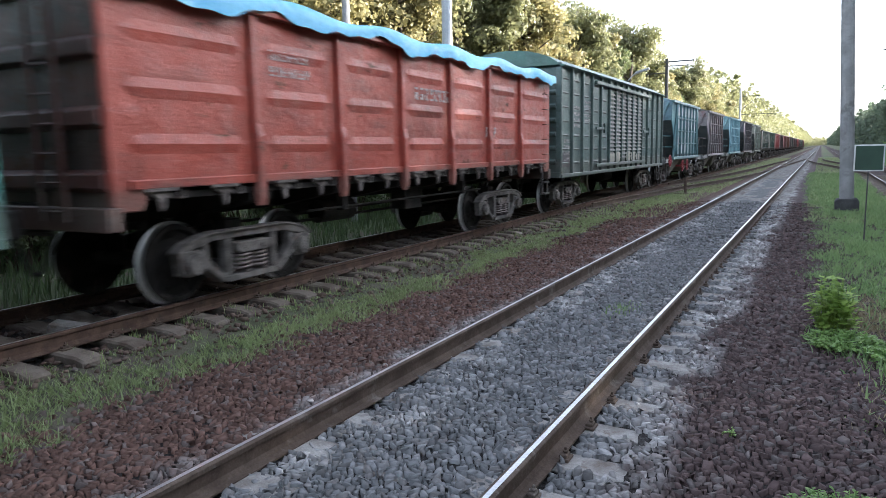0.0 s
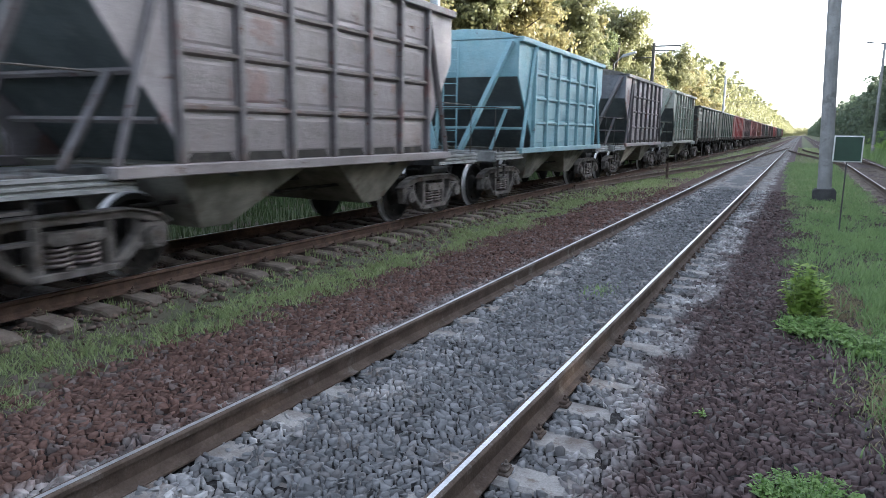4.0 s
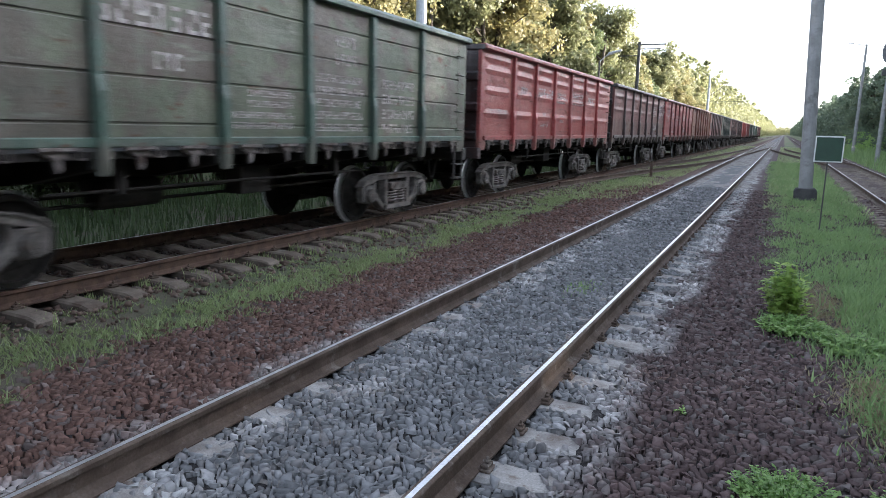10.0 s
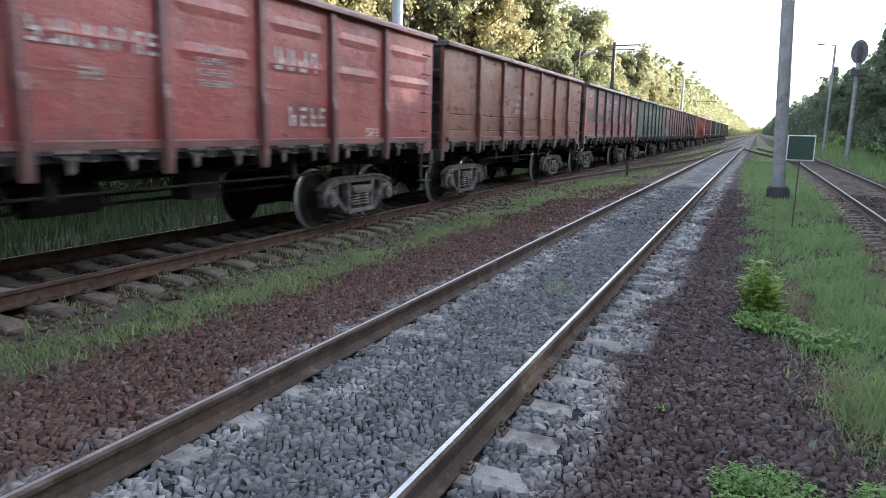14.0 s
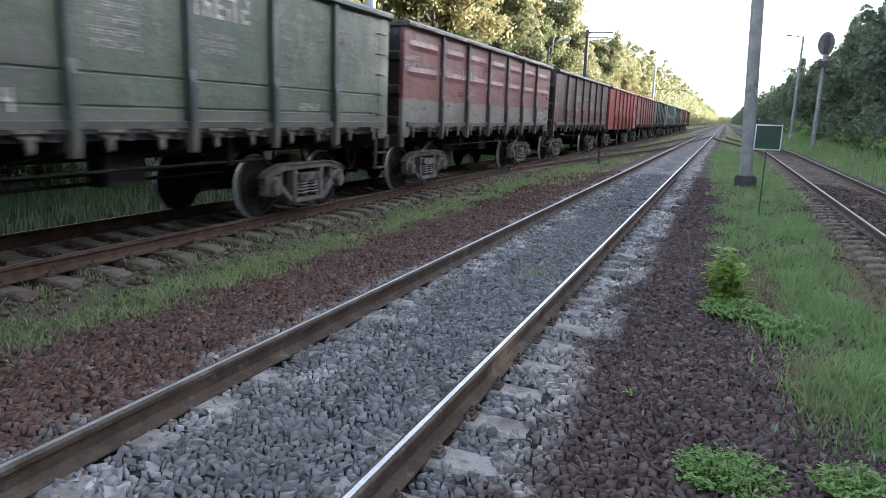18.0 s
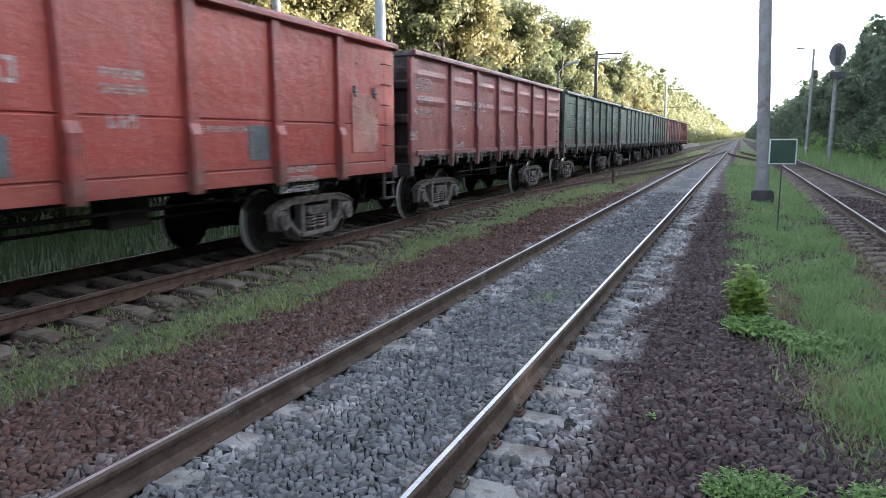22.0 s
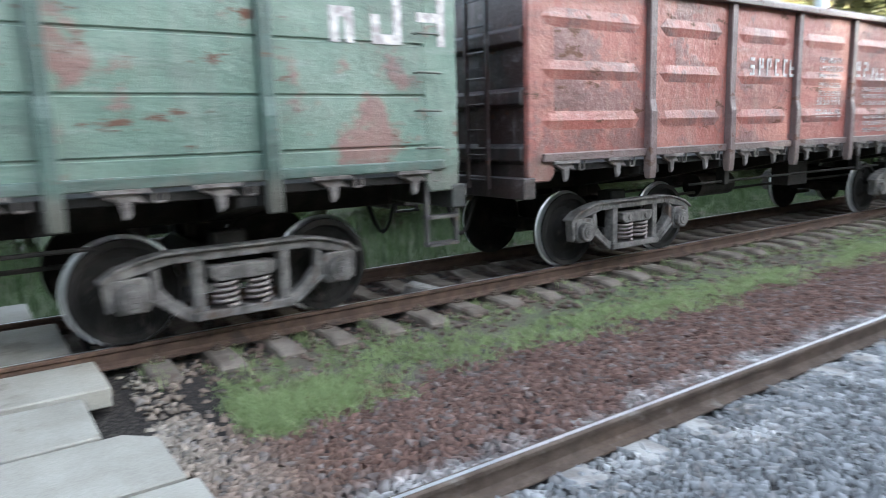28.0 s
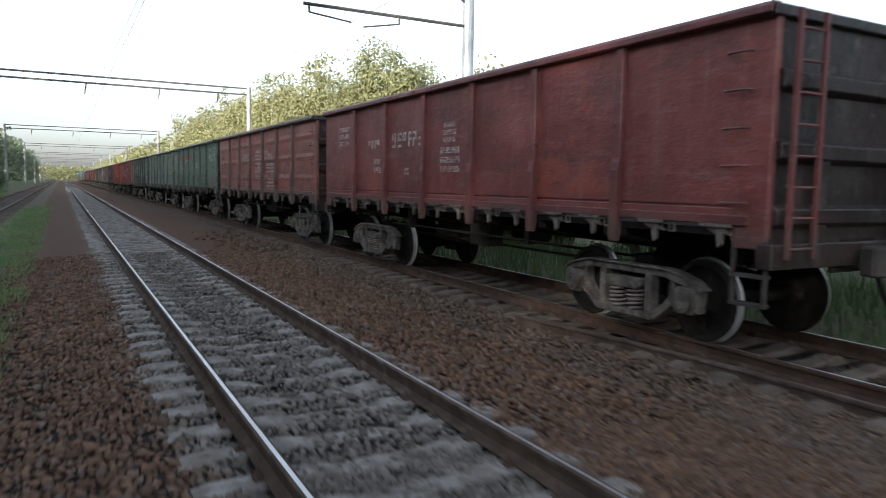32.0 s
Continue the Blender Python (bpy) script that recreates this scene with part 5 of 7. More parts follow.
for z in (0.64, 0.92):
    steps.box(1.36, 1.5, 0, 0.36, z - 0.015, z + 0.015)
STEPS = steps.mesh("foot_step")
end_ladder = Shape()
for x in (0.55, 0.93):
    end_ladder.box(x - 0.025, x + 0.025, -0.15, -0.11, 1.1, 3.4)
for k in range(8):
    end_ladder.tube((0.55, -0.13, 1.2 + 0.29 * k), (0.93, -0.13, 1.2 + 0.29 * k), 0.014, 6)
END_LADDER = end_ladder.mesh("end_ladder")


def marking(w, y, z, width, height, rows, rng, mat=None, x=1.489, square=False):
    """Stencilled lines that cannot be read: short bars."""
    s = Shape()
    for k in range(rows):
        z1 = z - k * height * 1.6
        at = y
        while at < y + width:
            b, k5 = height * rng.uniform(0.42, 0.62), height * 0.17
            low = z1 - height
            strokes = [(at, at + b, z1 - k5, z1), (at, at + b, low, low + k5), (at, at + b, low + 0.42 * height, low + 0.42 * height + k5),
                       (at, at + k5, low + 0.5 * height, z1), (at, at + k5, low, low + 0.5 * height), (at + b - k5, at + b, low + 0.5 * height, z1), (at + b - k5, at + b, low, low + 0.5 * height)]
            for ya, yb, za, zb in rng.sample(strokes, 4):
                s.box(x, x + 0.004, ya, yb, za, zb)
            at += b + height * rng.uniform(0.18, 0.5)
    return tagged(part("stencilled_marking", s.mesh("stencilled_marking"), mat or WHITE_PAINT, w, "faded white stencilled bars"), kind="stuff")


GROUP = "wagons of the freight train"


def gondola(label, kind, mat, post_mat, end_mat, marks=(), seed=0, corner=None):
    w = empty("gondola_wagon", label, "freight wagon", GROUP)
    rng = random.Random(seed)
    stops = [G0] + G_POSTS + [G1]
    for turn in (0, 1):
        m = pose(0, G_LEN, 0, 0, 0, 180) if turn else Matrix()
        for i in range(7):
            outer = i in (0, 6)
            y = stops[i] + (0.03 if i == 0 else 0.05)
            sheet, bits = PANELS[(kind, 1 if outer else 0)]
            panel = part("side_panel", sheet, mat, w, "", m @ pose(0, y, 0))
            for name, me in bits:
                part(name, me, mat, panel)
        for y in G_POSTS:
            part("post", POST_WIDE if kind == "low" else POST, post_mat, w, "", m @ pose(0, y, 0))
        for y in (G0, G1 - 0.40):
            part("corner_post", CORNER, corner or mat, w, "", m @ pose(0, y, 0))
        part("top_rail", TOP_RAIL, post_mat, w, "", m)
        if kind != "low":
            part("side_sill", SIDE_SILL, post_mat, w, "", m)
            for i in range(7):
                for k in (0.28, 0.72):
                    y = stops[i] + (stops[i + 1] - stops[i]) * k
                    part("hatch_latch", LATCH, LATCH_IRON, w, "", m @ pose(0, y, 0))
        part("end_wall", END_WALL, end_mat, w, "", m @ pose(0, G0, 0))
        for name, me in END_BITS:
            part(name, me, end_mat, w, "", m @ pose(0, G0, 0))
        part("foot_step", STEPS, IRON, w, "", m @ pose(0, 12.42, 0))
        for z in (1.62, 1.98, 2.34, 2.70, 3.06):
            part("hand_rung", RUNG, post_mat, w, "", m @ pose(0, 12.28, z))
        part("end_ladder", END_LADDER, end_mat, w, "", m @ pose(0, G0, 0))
    for name, me in G_UNDER:
        part(name, me, DARK_IRON, w, "sooty black steel")
    running_gear(w, G_LEN, 2.6)
    for y, z, width, height, rows in marks:
        marking(w, y, z, width, height, rows, rng, x=1.489 if kind in ("plain", "flat", "low", "smooth") else 1.499)
    return w


# ---- hopper wagon with sloping ends ----
H_LEN, H_A, H_B, H_TA, H_TB = 11.15, 2.8, 8.4, 1.75, 9.4
outline = [(H_TA, 3.8), (H_TA, 2.95), (H_A, 1.5), (H_A, 1.28), (H_B, 1.28), (H_B, 1.5), (H_TB, 2.95), (H_TB, 3.8)]
H_SIDE = Shape().prism(outline, "x", 1.44, 1.48).mesh("side_wall", 0.006)
H_STIFF = Shape().prism([(1.478, -0.05), (1.54, -0.02), (1.54, 0.02), (1.478, 0.05)], "y", H_A, H_B).mesh("stiffener", 0.004)
H_FIELD = Shape().prism([(1.478, -0.22), (1.49, -0.18), (1.49, 0.18), (1.478, 0.22)], "y", 0, 0.76).mesh("side_panel")
H_RIB = Shape().box(1.47, 1.57, -0.045, 0.045, 1.28, 3.78).mesh("rib", 0.01)
H_SILL = Shape().box(1.42, 1.58, 1.9, 9.25, 1.16, 1.29).mesh("side_sill", 0.012)
H_CHORD = Shape().box(1.44, 1.58, H_TA, H_TB, 3.74, 3.86).mesh("top_chord", 0.012)
hend = Shape().box(-1.46, 1.46, H_TA, H_TA + 0.03, 2.95, 3.84)
H_END = hend.mesh("end_plate", 0.006)
H_SLOPE = Shape().prism([(H_TA + 0.01, 2.95), (H_TA + 0.05, 2.95), (3.75, 1.1), (3.70, 1.1)], "x", -1.44, 1.44).mesh("sloping_end", 0.004)
H_STRUTS = [Shape().tube(p, q, r, 4).mesh("strut", 0.008) for s in (-1, 1) for p, q, r in
            (((s * 1.52, H_A - 0.05, 3.7), (s * 1.52, 1.98, 1.28), 0.055), ((s * 1.32, H_TA - 0.06, 3.75), (s * 0.34, 1.05, 1.22), 0.085), ((s * 0.95, 2.4, 2.25), (s * 0.75, 1.9, 1.22), 0.06))]
H_STRUTS += [Shape().tube((-1.3, 2.42, 2.25), (1.3, 2.42, 2.25), 0.045, 6).mesh("strut"), Shape().tube((-1.3, 2.7, 1.75), (1.3, 2.7, 1.75), 0.045, 6).mesh("strut")]
hl = Shape()
for x in (-0.42, -0.05):
    hl.tube((x, 1.62, 1.2), (x, 1.62, 3.8), 0.022, 6)
for k in range(9):
    hl.tube((-0.42, 1.62, 1.4 + 0.28 * k), (-0.05, 1.62, 1.4 + 0.28 * k), 0.014, 5)
H_LADDER = hl.mesh("ladder")
hr = Shape()
hr.tube((-1.4, 0.62, 2.2), (1.4, 0.62, 2.2), 0.01, 6)
for x in (-1.4, 1.4):
    hr.tube((x, 0.62, 1.2), (x, 0.62, 2.2), 0.012, 6).tube((x, 0.62, 2.2), (x, 1.9, 2.2), 0.012, 6)
H_RAILING = hr.mesh("handrail")
H_DECK = [("buffer_beam", Shape().box(-1.45, 1.45, 0.48, 0.62, 1.0, 1.24).mesh("buffer_beam", 0.012)), ("draw_sill", Shape().box(-0.3, 0.3, 0.4, 3.6, 0.95, 1.22).mesh("draw_sill", 0.012)),
          ("cross_beam", Shape().box(-1.4, 1.4, 1.65, 1.83, 1.0, 1.2).mesh("cross_beam", 0.012)), ("brake_cylinder", Shape().tube((-0.9, 0.9, 0.92), (-0.9, 1.6, 0.92), 0.13, 12).mesh("brake_cylinder"))]
for s in (-1, 1):
    channel = [(s * x, z) for x, z in ((1.38, 1.04), (1.50, 1.04), (1.50, 1.075), (1.472, 1.085), (1.472, 1.105), (1.50, 1.115), (1.50, 1.14), (1.472, 1.15), (1.472, 1.17), (1.50, 1.18), (1.50, 1.215), (1.38, 1.215))]
    H_DECK += [("side_beam", Shape().prism(channel, "y", 0.5, 2.2).mesh("side_beam")), ("tread_plate", Shape().box(s * 0.95 - 0.2, s * 0.95 + 0.2, 0.72, 1.6, 1.19, 1.222).mesh("tread_plate", 0.008))]
    H_DECK += [("corner_gusset", Shape().prism([(s * 1.38, 0.62), (s * 1.38, 0.95), (s * 0.95, 0.62)], "z", 1.10, 1.2).mesh("corner_gusset", 0.008))]
H_CENTRE = Shape().box(-0.26, 0.26, 3.4, 7.8, 0.86, 1.2).tube((0.9, 2.6, 0.8), (0.9, 8.6, 0.8), 0.03, 6).mesh("centre_sill", 0.01)


def chute(y0, y1, ya, yb):
    top = [(-1.40, y0, 1.26), (1.40, y0, 1.26), (1.40, y1, 1.26), (-1.40, y1, 1.26)]
    low = [(-1.02, ya, 0.46), (1.02, ya, 0.46), (1.02, yb, 0.46), (-1.02, yb, 0.46)]
    return Shape().add(top + low, [(0, 1, 2, 3), (7, 6, 5, 4), (0, 4, 5, 1), (1, 5, 6, 2), (2, 6, 7, 3), (3, 7, 4, 0)]).mesh("discharge_chute", 0.012)


H_CHUTES = (chute(2.85, 5.35, 3.5, 4.0), chute(5.75, 8.3, 7.1, 7.6))
roof = Shape()
arc = [(-1.5, 3.86)] + [(1.5 * math.sin(a), 3.84 + 0.24 * math.cos(a * 1.25)) for a in np.linspace(-1.2, 1.2, 9)] + [(1.5, 3.86), (1.5, 3.8), (-1.5, 3.8)]
roof.prism(arc, "y", H_TA, H_TB)
for y in (3.0, 4.6, 6.4, 8.0):
    roof.box(-0.35, 0.35, y - 0.35, y + 0.35, 4.05, 4.14)
H_ROOF = roof.mesh("roof", 0.01)
hw = Shape()
for k in range(18):
    a, b = 2 * math.pi * k / 18, 2 * math.pi * (k + 1) / 18
    hw.tube((1.52, 0.26 * math.cos(a), 0.26 * math.sin(a)), (1.52, 0.26 * math.cos(b), 0.26 * math.sin(b)), 0.026, 6)
for k in range(5):
    a = 2 * math.pi * k / 5
    hw.tube((1.52, 0, 0), (1.52, 0.25 * math.cos(a), 0.25 * math.sin(a)), 0.022, 5)
hw.tube((1.2, 0, 0), (1.55, 0, 0), 0.05, 8)
HANDWHEEL = hw.mesh("handwheel")


def hopper(label, mat, end_mat, rib_mat, roof_mat, marks=(), red_wheels=False, seed=0):
    w = empty("hopper_wagon", label, "freight wagon", GROUP)
    rng = random.Random(seed)
    for turn in (0, 1):
        m = pose(0, H_LEN, 0, 0, 0, 180) if turn else Matrix()
        part("side_wall", H_SIDE, mat, w, "", m)
        for z in (1.9, 2.5, 3.1):
            part("stiffener", H_STIFF, rib_mat, w, "", m @ pose(0, 0, z))
        for i in range(6):
            for z in (1.6, 2.2, 2.8, 3.42):
                part("side_panel", H_FIELD, mat, w, "", m @ pose(0, H_A + 0.085 + i * 0.9333, z))
        for i in range(7):
            part("rib", H_RIB, rib_mat, w, "", m @ pose(0, H_A + i * 0.9333, 0))
        for name, me, mt in (("side_sill", H_SILL, mat), ("top_chord", H_CHORD, rib_mat), ("end_plate", H_END, end_mat), ("sloping_end", H_SLOPE, SOOT_PAINT),                              ("ladder", H_LADDER, rib_mat), ("handrail", H_RAILING, IRON)):
            part(name, me, mt, w, "", m)
        for me in H_STRUTS:
            part("strut", me, rib_mat, w, "", m)
        for name, me in H_DECK:
            part(name, me, DECK_PALE if name in ("side_beam", "buffer_beam", "corner_gusset") else DECK_GREY, w, "", m)
        part("foot_step", STEPS, IRON, w, "", m @ pose(0, 0.75, 0))
    for c in H_CHUTES:
        part("discharge_chute", c, CHUTE_DUST, w, "dusty steel discharge chute")
    part("roof", H_ROOF, roof_mat, w)
    part("centre_sill", H_CENTRE, DARK_IRON, w)
    if red_wheels:
        for y, z in ((4.55, 0.82), (5.9, 0.84), (1.3, 1.12)):
            part("handwheel", HANDWHEEL, RED_ENAMEL, w, "bright red spoked handwheel", (0, y, z))
    running_gear(w, H_LEN, 1.74)
    for y, z, width, height, rows in marks:
        marking(w, y, z, width, height, rows, rng)
    return w


# ---- covered box wagon ----
B_LEN, B0, B1 = 14.05, 0.4, 13.65
B_PANEL = Shape().box(1.44, 1.47, 0, 0.86, 1.06, 3.9).mesh("side_panel", 0.004)
B_RIDGE = bead(Shape(), 0.08, 0.78, 0, 0.07, 0.025, 1.4702).mesh("pressed_ridge")
B_LOUVRE = Shape().box(1.44, 1.47, 0, 0.74, 1.06, 3.9).mesh("louvre_panel", 0.004)
B_SLAT = Shape().prism([(1.4702, 0), (1.53, -0.02), (1.53, -0.005), (1.4702, 0.07)], "y", 0.03, 0.71).mesh("slat")
B_RIB = Shape().box(1.46, 1.55, -0.05, 0.05, 1.06, 3.92).mesh("rib", 0.01)
B_BAR = Shape().box(1.53, 1.58, 0, 4.9, 1.18, 1.28).mesh("door_rail", 0.01)
B_TOPBAR = Shape().box(1.53, 1.62, 0, 7.4, 3.62, 3.72).mesh("door_rail", 0.01)
B_LOCK = Shape().box(1.54, 1.58, 0, 0.9, 2.3, 2.38).box(1.54, 1.6, 0.86, 0.94, 2.2, 2.5).mesh("door_bar", 0.01)
B_END = [("end_wall", Shape().box(-1.45, 1.45, 0, 0.04, 1.06, 3.95)), ("buffer_beam", Shape().box(-1.52, 1.52, -0.06, 0.1, 0.98, 1.14)), ("corner_post", Shape().box(-1.53, -1.4, -0.04, 0.12, 1.14, 3.95)), ("corner_post", Shape().box(1.4, 1.53, -0.04, 0.12, 1.14, 3.95))]
B_END += [("end_rib", Shape().prism([(-0.05, z - 0.03), (-0.001, z - 0.08), (-0.001, z + 0.08), (-0.05, z + 0.03)], "x", -1.39, 1.39)) for z in np.arange(1.4, 3.9, 0.36)]
B_END = [(name, shape.mesh(name, 0.008)) for name, shape in B_END]
arc = [(1.62 * math.sin(a), 3.62 + 0.72 * math.cos(a)) for a in np.linspace(-1.25, 1.25, 13)] + [(1.55, 3.9), (-1.55, 3.9)]
B_ROOF = Shape().prism([(-1.64, 3.88)] + arc[:13] + [(1.64, 3.88)], "y", B0 - 0.05, B1 + 0.05).mesh("roof", 0.01)
B_SILL = Shape().box(1.44, 1.56, B0, B1, 0.98, 1.08).mesh("side_sill", 0.01)
B_UNDER = [("floor_plate", Shape().box(-1.42, 1.42, B0, B1, 1.02, 1.08)), ("centre_sill", Shape().box(-0.25, 0.25, B0, B1, 0.8, 1.016)), ("air_tank", Shape().tube((-0.6, 6, 0.78), (-0.6, 6.8, 0.78), 0.2, 12)), ("brake_cylinder", Shape().tube((0.6, 7.4, 0.76), (0.6, 8.4, 0.76), 0.18, 12))]
B_UNDER += [("cross_bearer", Shape().prism([(-1.42, 1.016), (-0.35, 0.83), (0.35, 0.83), (1.42, 1.016)], "y", y - 0.1, y + 0.1)) for y in (2.2, 5.0, 7.0, 9.0, 11.85)]
B_UNDER = [(name, shape.mesh(name, 0.008)) for name, shape in B_UNDER]


def boxcar(label, mat, roof_mat, door_mat, marks=(), seed=0):
    w = empty("box_wagon", label, "freight wagon", GROUP)
    rng = random.Random(seed)
    for turn in (0, 1):
        m = pose(0, B_LEN, 0, 0, 0, 180) if turn else Matrix()
        ys = [B0 + 0.06 + 0.945 * i for i in range(5)]
        for y in ys + [B1 - 0.95 - 0.945 * i for i in range(3)] + [B1 - 0.95 - 0.945 * 3]:
            panel = part("side_panel", B_PANEL, mat, w, "", m @ pose(0, y, 0))
            for k in range(7):
                part("pressed_ridge", B_RIDGE, mat, panel, "", (0, 0, 1.36 + k * 0.37))
        y0 = ys[-1] + 0.945
        step_y = (B1 - 0.95 - 0.945 * 3 - 0.05 - y0) / 6
        door = None
        for i in range(6):
            panel = part("louvre_panel", B_LOUVRE, door_mat, w, "", m @ pose(0, y0 + i * step_y, 0) @ Matrix.Diagonal((1, (step_y - 0.06) / 0.74, 1, 1)))
            for k in range(19):
                part("slat", B_SLAT, door_mat, panel, "", (0, 0, 1.42 + k * 0.125))
            part("rib", B_RIB, mat, w, "", m @ pose(0, y0 + i * step_y - 0.03, 0))
        for y in ys + [B1 - 0.99 - 0.945 * i for i in range(4)]:
            part("rib", B_RIB, mat, w, "", m @ pose(0, y - 0.04, 0))
        part("rib", B_RIB, mat, w, "", m @ pose(0, B1 - 0.06, 0))
        part("door_rail", B_BAR, mat, w, "", m @ pose(0, 3.6, 0) @ Matrix.Diagonal((1, 1.35, 1, 1)))
        part("door_rail", B_TOPBAR, mat, w, "", m @ pose(0, 3.4, 0))
        for y in (3.5, 9.8):
            part("door_bar", B_LOCK, mat, w, "", m @ pose(0, y, 0))
        part("side_sill", B_SILL, mat, w, "", m)
        for name, me in B_END:
            part(name, me, mat, w, "", m @ pose(0, B0, 0))
        part("foot_step", STEPS, IRON, w, "", m @ pose(0, 12.9, -0.25))
        part("end_ladder", END_LADDER, mat, w, "", m @ pose(0, B0, 0.1))
    part("roof", B_ROOF, roof_mat, w)
    for name, me in B_UNDER:
        part(name, me, DARK_IRON, w)
    running_gear(w, B_LEN, 2.1)
    for y, z, width, height, rows in marks:
        marking(w, y, z, width, height, rows, rng, x=1.472)
    return w


# ---- the train, from its head to its tail: coupler place at the clip's start and the wagon ----
TRAIN = []


def add(start, wagon):
    wagon.matrix_basis = Matrix.Translation((TRACK_X, start, 0))
    TRAIN.append((start, wagon))
    return wagon


teal = paint("teal_paint", (0.05, 0.26, 0.22), (0.10, 0.33, 0.28), (0.03, 0.16, 0.14), 0.4, 0.3, seed=1)
add(-10.25, boxcar("teal-green covered box wagon", teal, teal, teal, seed=1))
red1 = paint("brick_red_paint", (0.40, 0.065, 0.04), (0.46, 0.10, 0.07), (0.30, 0.05, 0.035), 0.4, 0.3, seed=2)
# the red wagon's end paint holds soot and the ends' shade in its colour
first = add(4.1, gondola("brick-red gondola wagon covered with a blue tarpaulin", "pressed", red1, red1, paint("sooty_shaded_red_end_paint", (0.09, 0.03, 0.025), (0.13, 0.05, 0.04), GRIME, 0.8, 0.5, seed=19), [(2.7, 3.0, 0.7, 0.12, 2), (6.2, 2.8, 1.3, 0.2, 1), (9.0, 2.2, 0.4, 0.2, 1)], seed=2))
green_box = paint("grey_green_paint", (0.085, 0.135, 0.122), (0.125, 0.18, 0.165), (0.16, 0.22, 0.20), 0.4, 0.1, seed=3, soot_amount=0.5)
green_roof = paint("green_roof_paint", (0.10, 0.20, 0.15), (0.14, 0.24, 0.19), (0.07, 0.12, 0.10), 0.4, 0.3, seed=4)
louvre = paint("pale_green_door_paint", (0.13, 0.20, 0.165), (0.20, 0.26, 0.22), (0.10, 0.15, 0.13), 0.5, 0.25, seed=5)
add(17.3, boxcar("grey-green covered box wagon with louvred doors", green_box, green_roof, louvre, [(1.6, 2.9, 0.6, 0.1, 4), (2.6, 3.1, 0.7, 0.08, 5), (0.8, 2.0, 0.5, 0.1, 4)], seed=3))
cream = paint("cream_patch_paint", (0.42, 0.41, 0.33), (0.50, 0.48, 0.40), (0.30, 0.29, 0.24), 0.4, 0.1, seed=83, soot_amount=0.4)
for y0, y1, z1 in ((5.22, 5.8, 1.56), (5.93, 6.5, 1.60), (7.36, 7.9, 1.62), (8.07, 8.6, 1.58), (8.78, 9.3, 1.52)):
    part("repainted_patch", Shape().box(1.5305, 1.5335, y0, y1, 1.30, z1).mesh("repainted_patch"), cream, TRAIN[2][1], "dirty cream repainted patch under the louvres")
part("repainted_patch", Shape().box(1.4722, 1.4745, 0.5, 1.28, 1.25, 1.62).mesh("repainted_patch"), paint("plum_patch_paint", (0.085, 0.075, 0.085), (0.11, 0.10, 0.11), GRIME, 0.3, 0.1, seed=84), TRAIN[2][1], "dark plum repainted patch")
hop3 = paint("teal_hopper_paint", (0.15, 0.31, 0.34), (0.22, 0.39, 0.42), (0.32, 0.46, 0.48), 0.35, 0.05, None, seed=6, soot_amount=0.35)
hop3r = paint("teal_rib_paint", (0.13, 0.27, 0.30), (0.21, 0.36, 0.39), (0.09, 0.20, 0.21), 0.4, 0.1, seed=16, soot_amount=0.4)
hop3e = paint("pale_blue_end_paint", (0.22, 0.38, 0.46), (0.32, 0.47, 0.53), (0.14, 0.26, 0.3), 0.4, 0.15, seed=7)
add(31.55, hopper("pale teal hopper wagon with red handwheels", hop3, hop3e, hop3r, hop3e, [(2.95, 2.05, 0.6, 0.1, 2), (3.9, 2.05, 0.6, 0.08, 2), (4.85, 2.12, 0.6, 0.06, 5), (5.75, 2.12, 0.6, 0.06, 4), (6.7, 2.7, 0.5, 0.08, 1)], True, seed=4))
OFF_WHITE = paint("off_white_panel_paint", (0.53, 0.59, 0.60), (0.63, 0.68, 0.69), (0.40, 0.48, 0.50), 0.4, 0.05, seed=85, soot_amount=0.35)
# near-black tone of the trapezoids along the hoppers' feet
DARK_FIELD = plain("near_black_field", (0.035, 0.033, 0.03), (0.065, 0.06, 0.054), 5.0, 0.9, 0.0, 0.4, 50.0, (0.11, 0.095, 0.08))
FOOT = Shape().prism([(0.10, 1.295), (0.835, 1.295), (0.76, 1.40), (0.17, 1.40)], "x", 1.4795, 1.4865).mesh("caked_dirt")


def cells(w, mat, label, where, z_half=0.21):
    """Repainted fields of a hopper's side, by bay and row."""
    for bay, z in where:
        y = H_A + 0.105 + bay * 0.9333
        part("repainted_patch", Shape().box(1.4902, 1.4928, y, y + 0.72, z - z_half, z + z_half).mesh("repainted_patch"), mat, w, label)


def foot_fields(w):
    for bay in range(6):
        part("caked_dirt", FOOT, DARK_FIELD, w, "near-black trapezoid along the side's foot", pose(0, H_A + bay * 0.9333, 0))


cells(TRAIN[3][1], OFF_WHITE, "chalky off-white repainted field", [(b, z) for b in range(6) for z in (3.42, 2.8)] + [(1, 1.66), (2, 1.66), (3, 1.66)], 0.2)
foot_fields(TRAIN[3][1])
hop4 = paint("brown_grey_hopper_paint", (0.31, 0.28, 0.285), (0.42, 0.385, 0.39), (0.28, 0.15, 0.14), 0.3, 0.25, seed=8, soot_amount=0.45)
hop4r = paint("grey_rib_paint", (0.17, 0.152, 0.155), (0.24, 0.218, 0.22), (0.2, 0.10, 0.09), 0.4, 0.4, seed=9)
add(42.8, hopper("brown-grey rusty hopper wagon", hop4, hop4, hop4r, LOAD, seed=5))
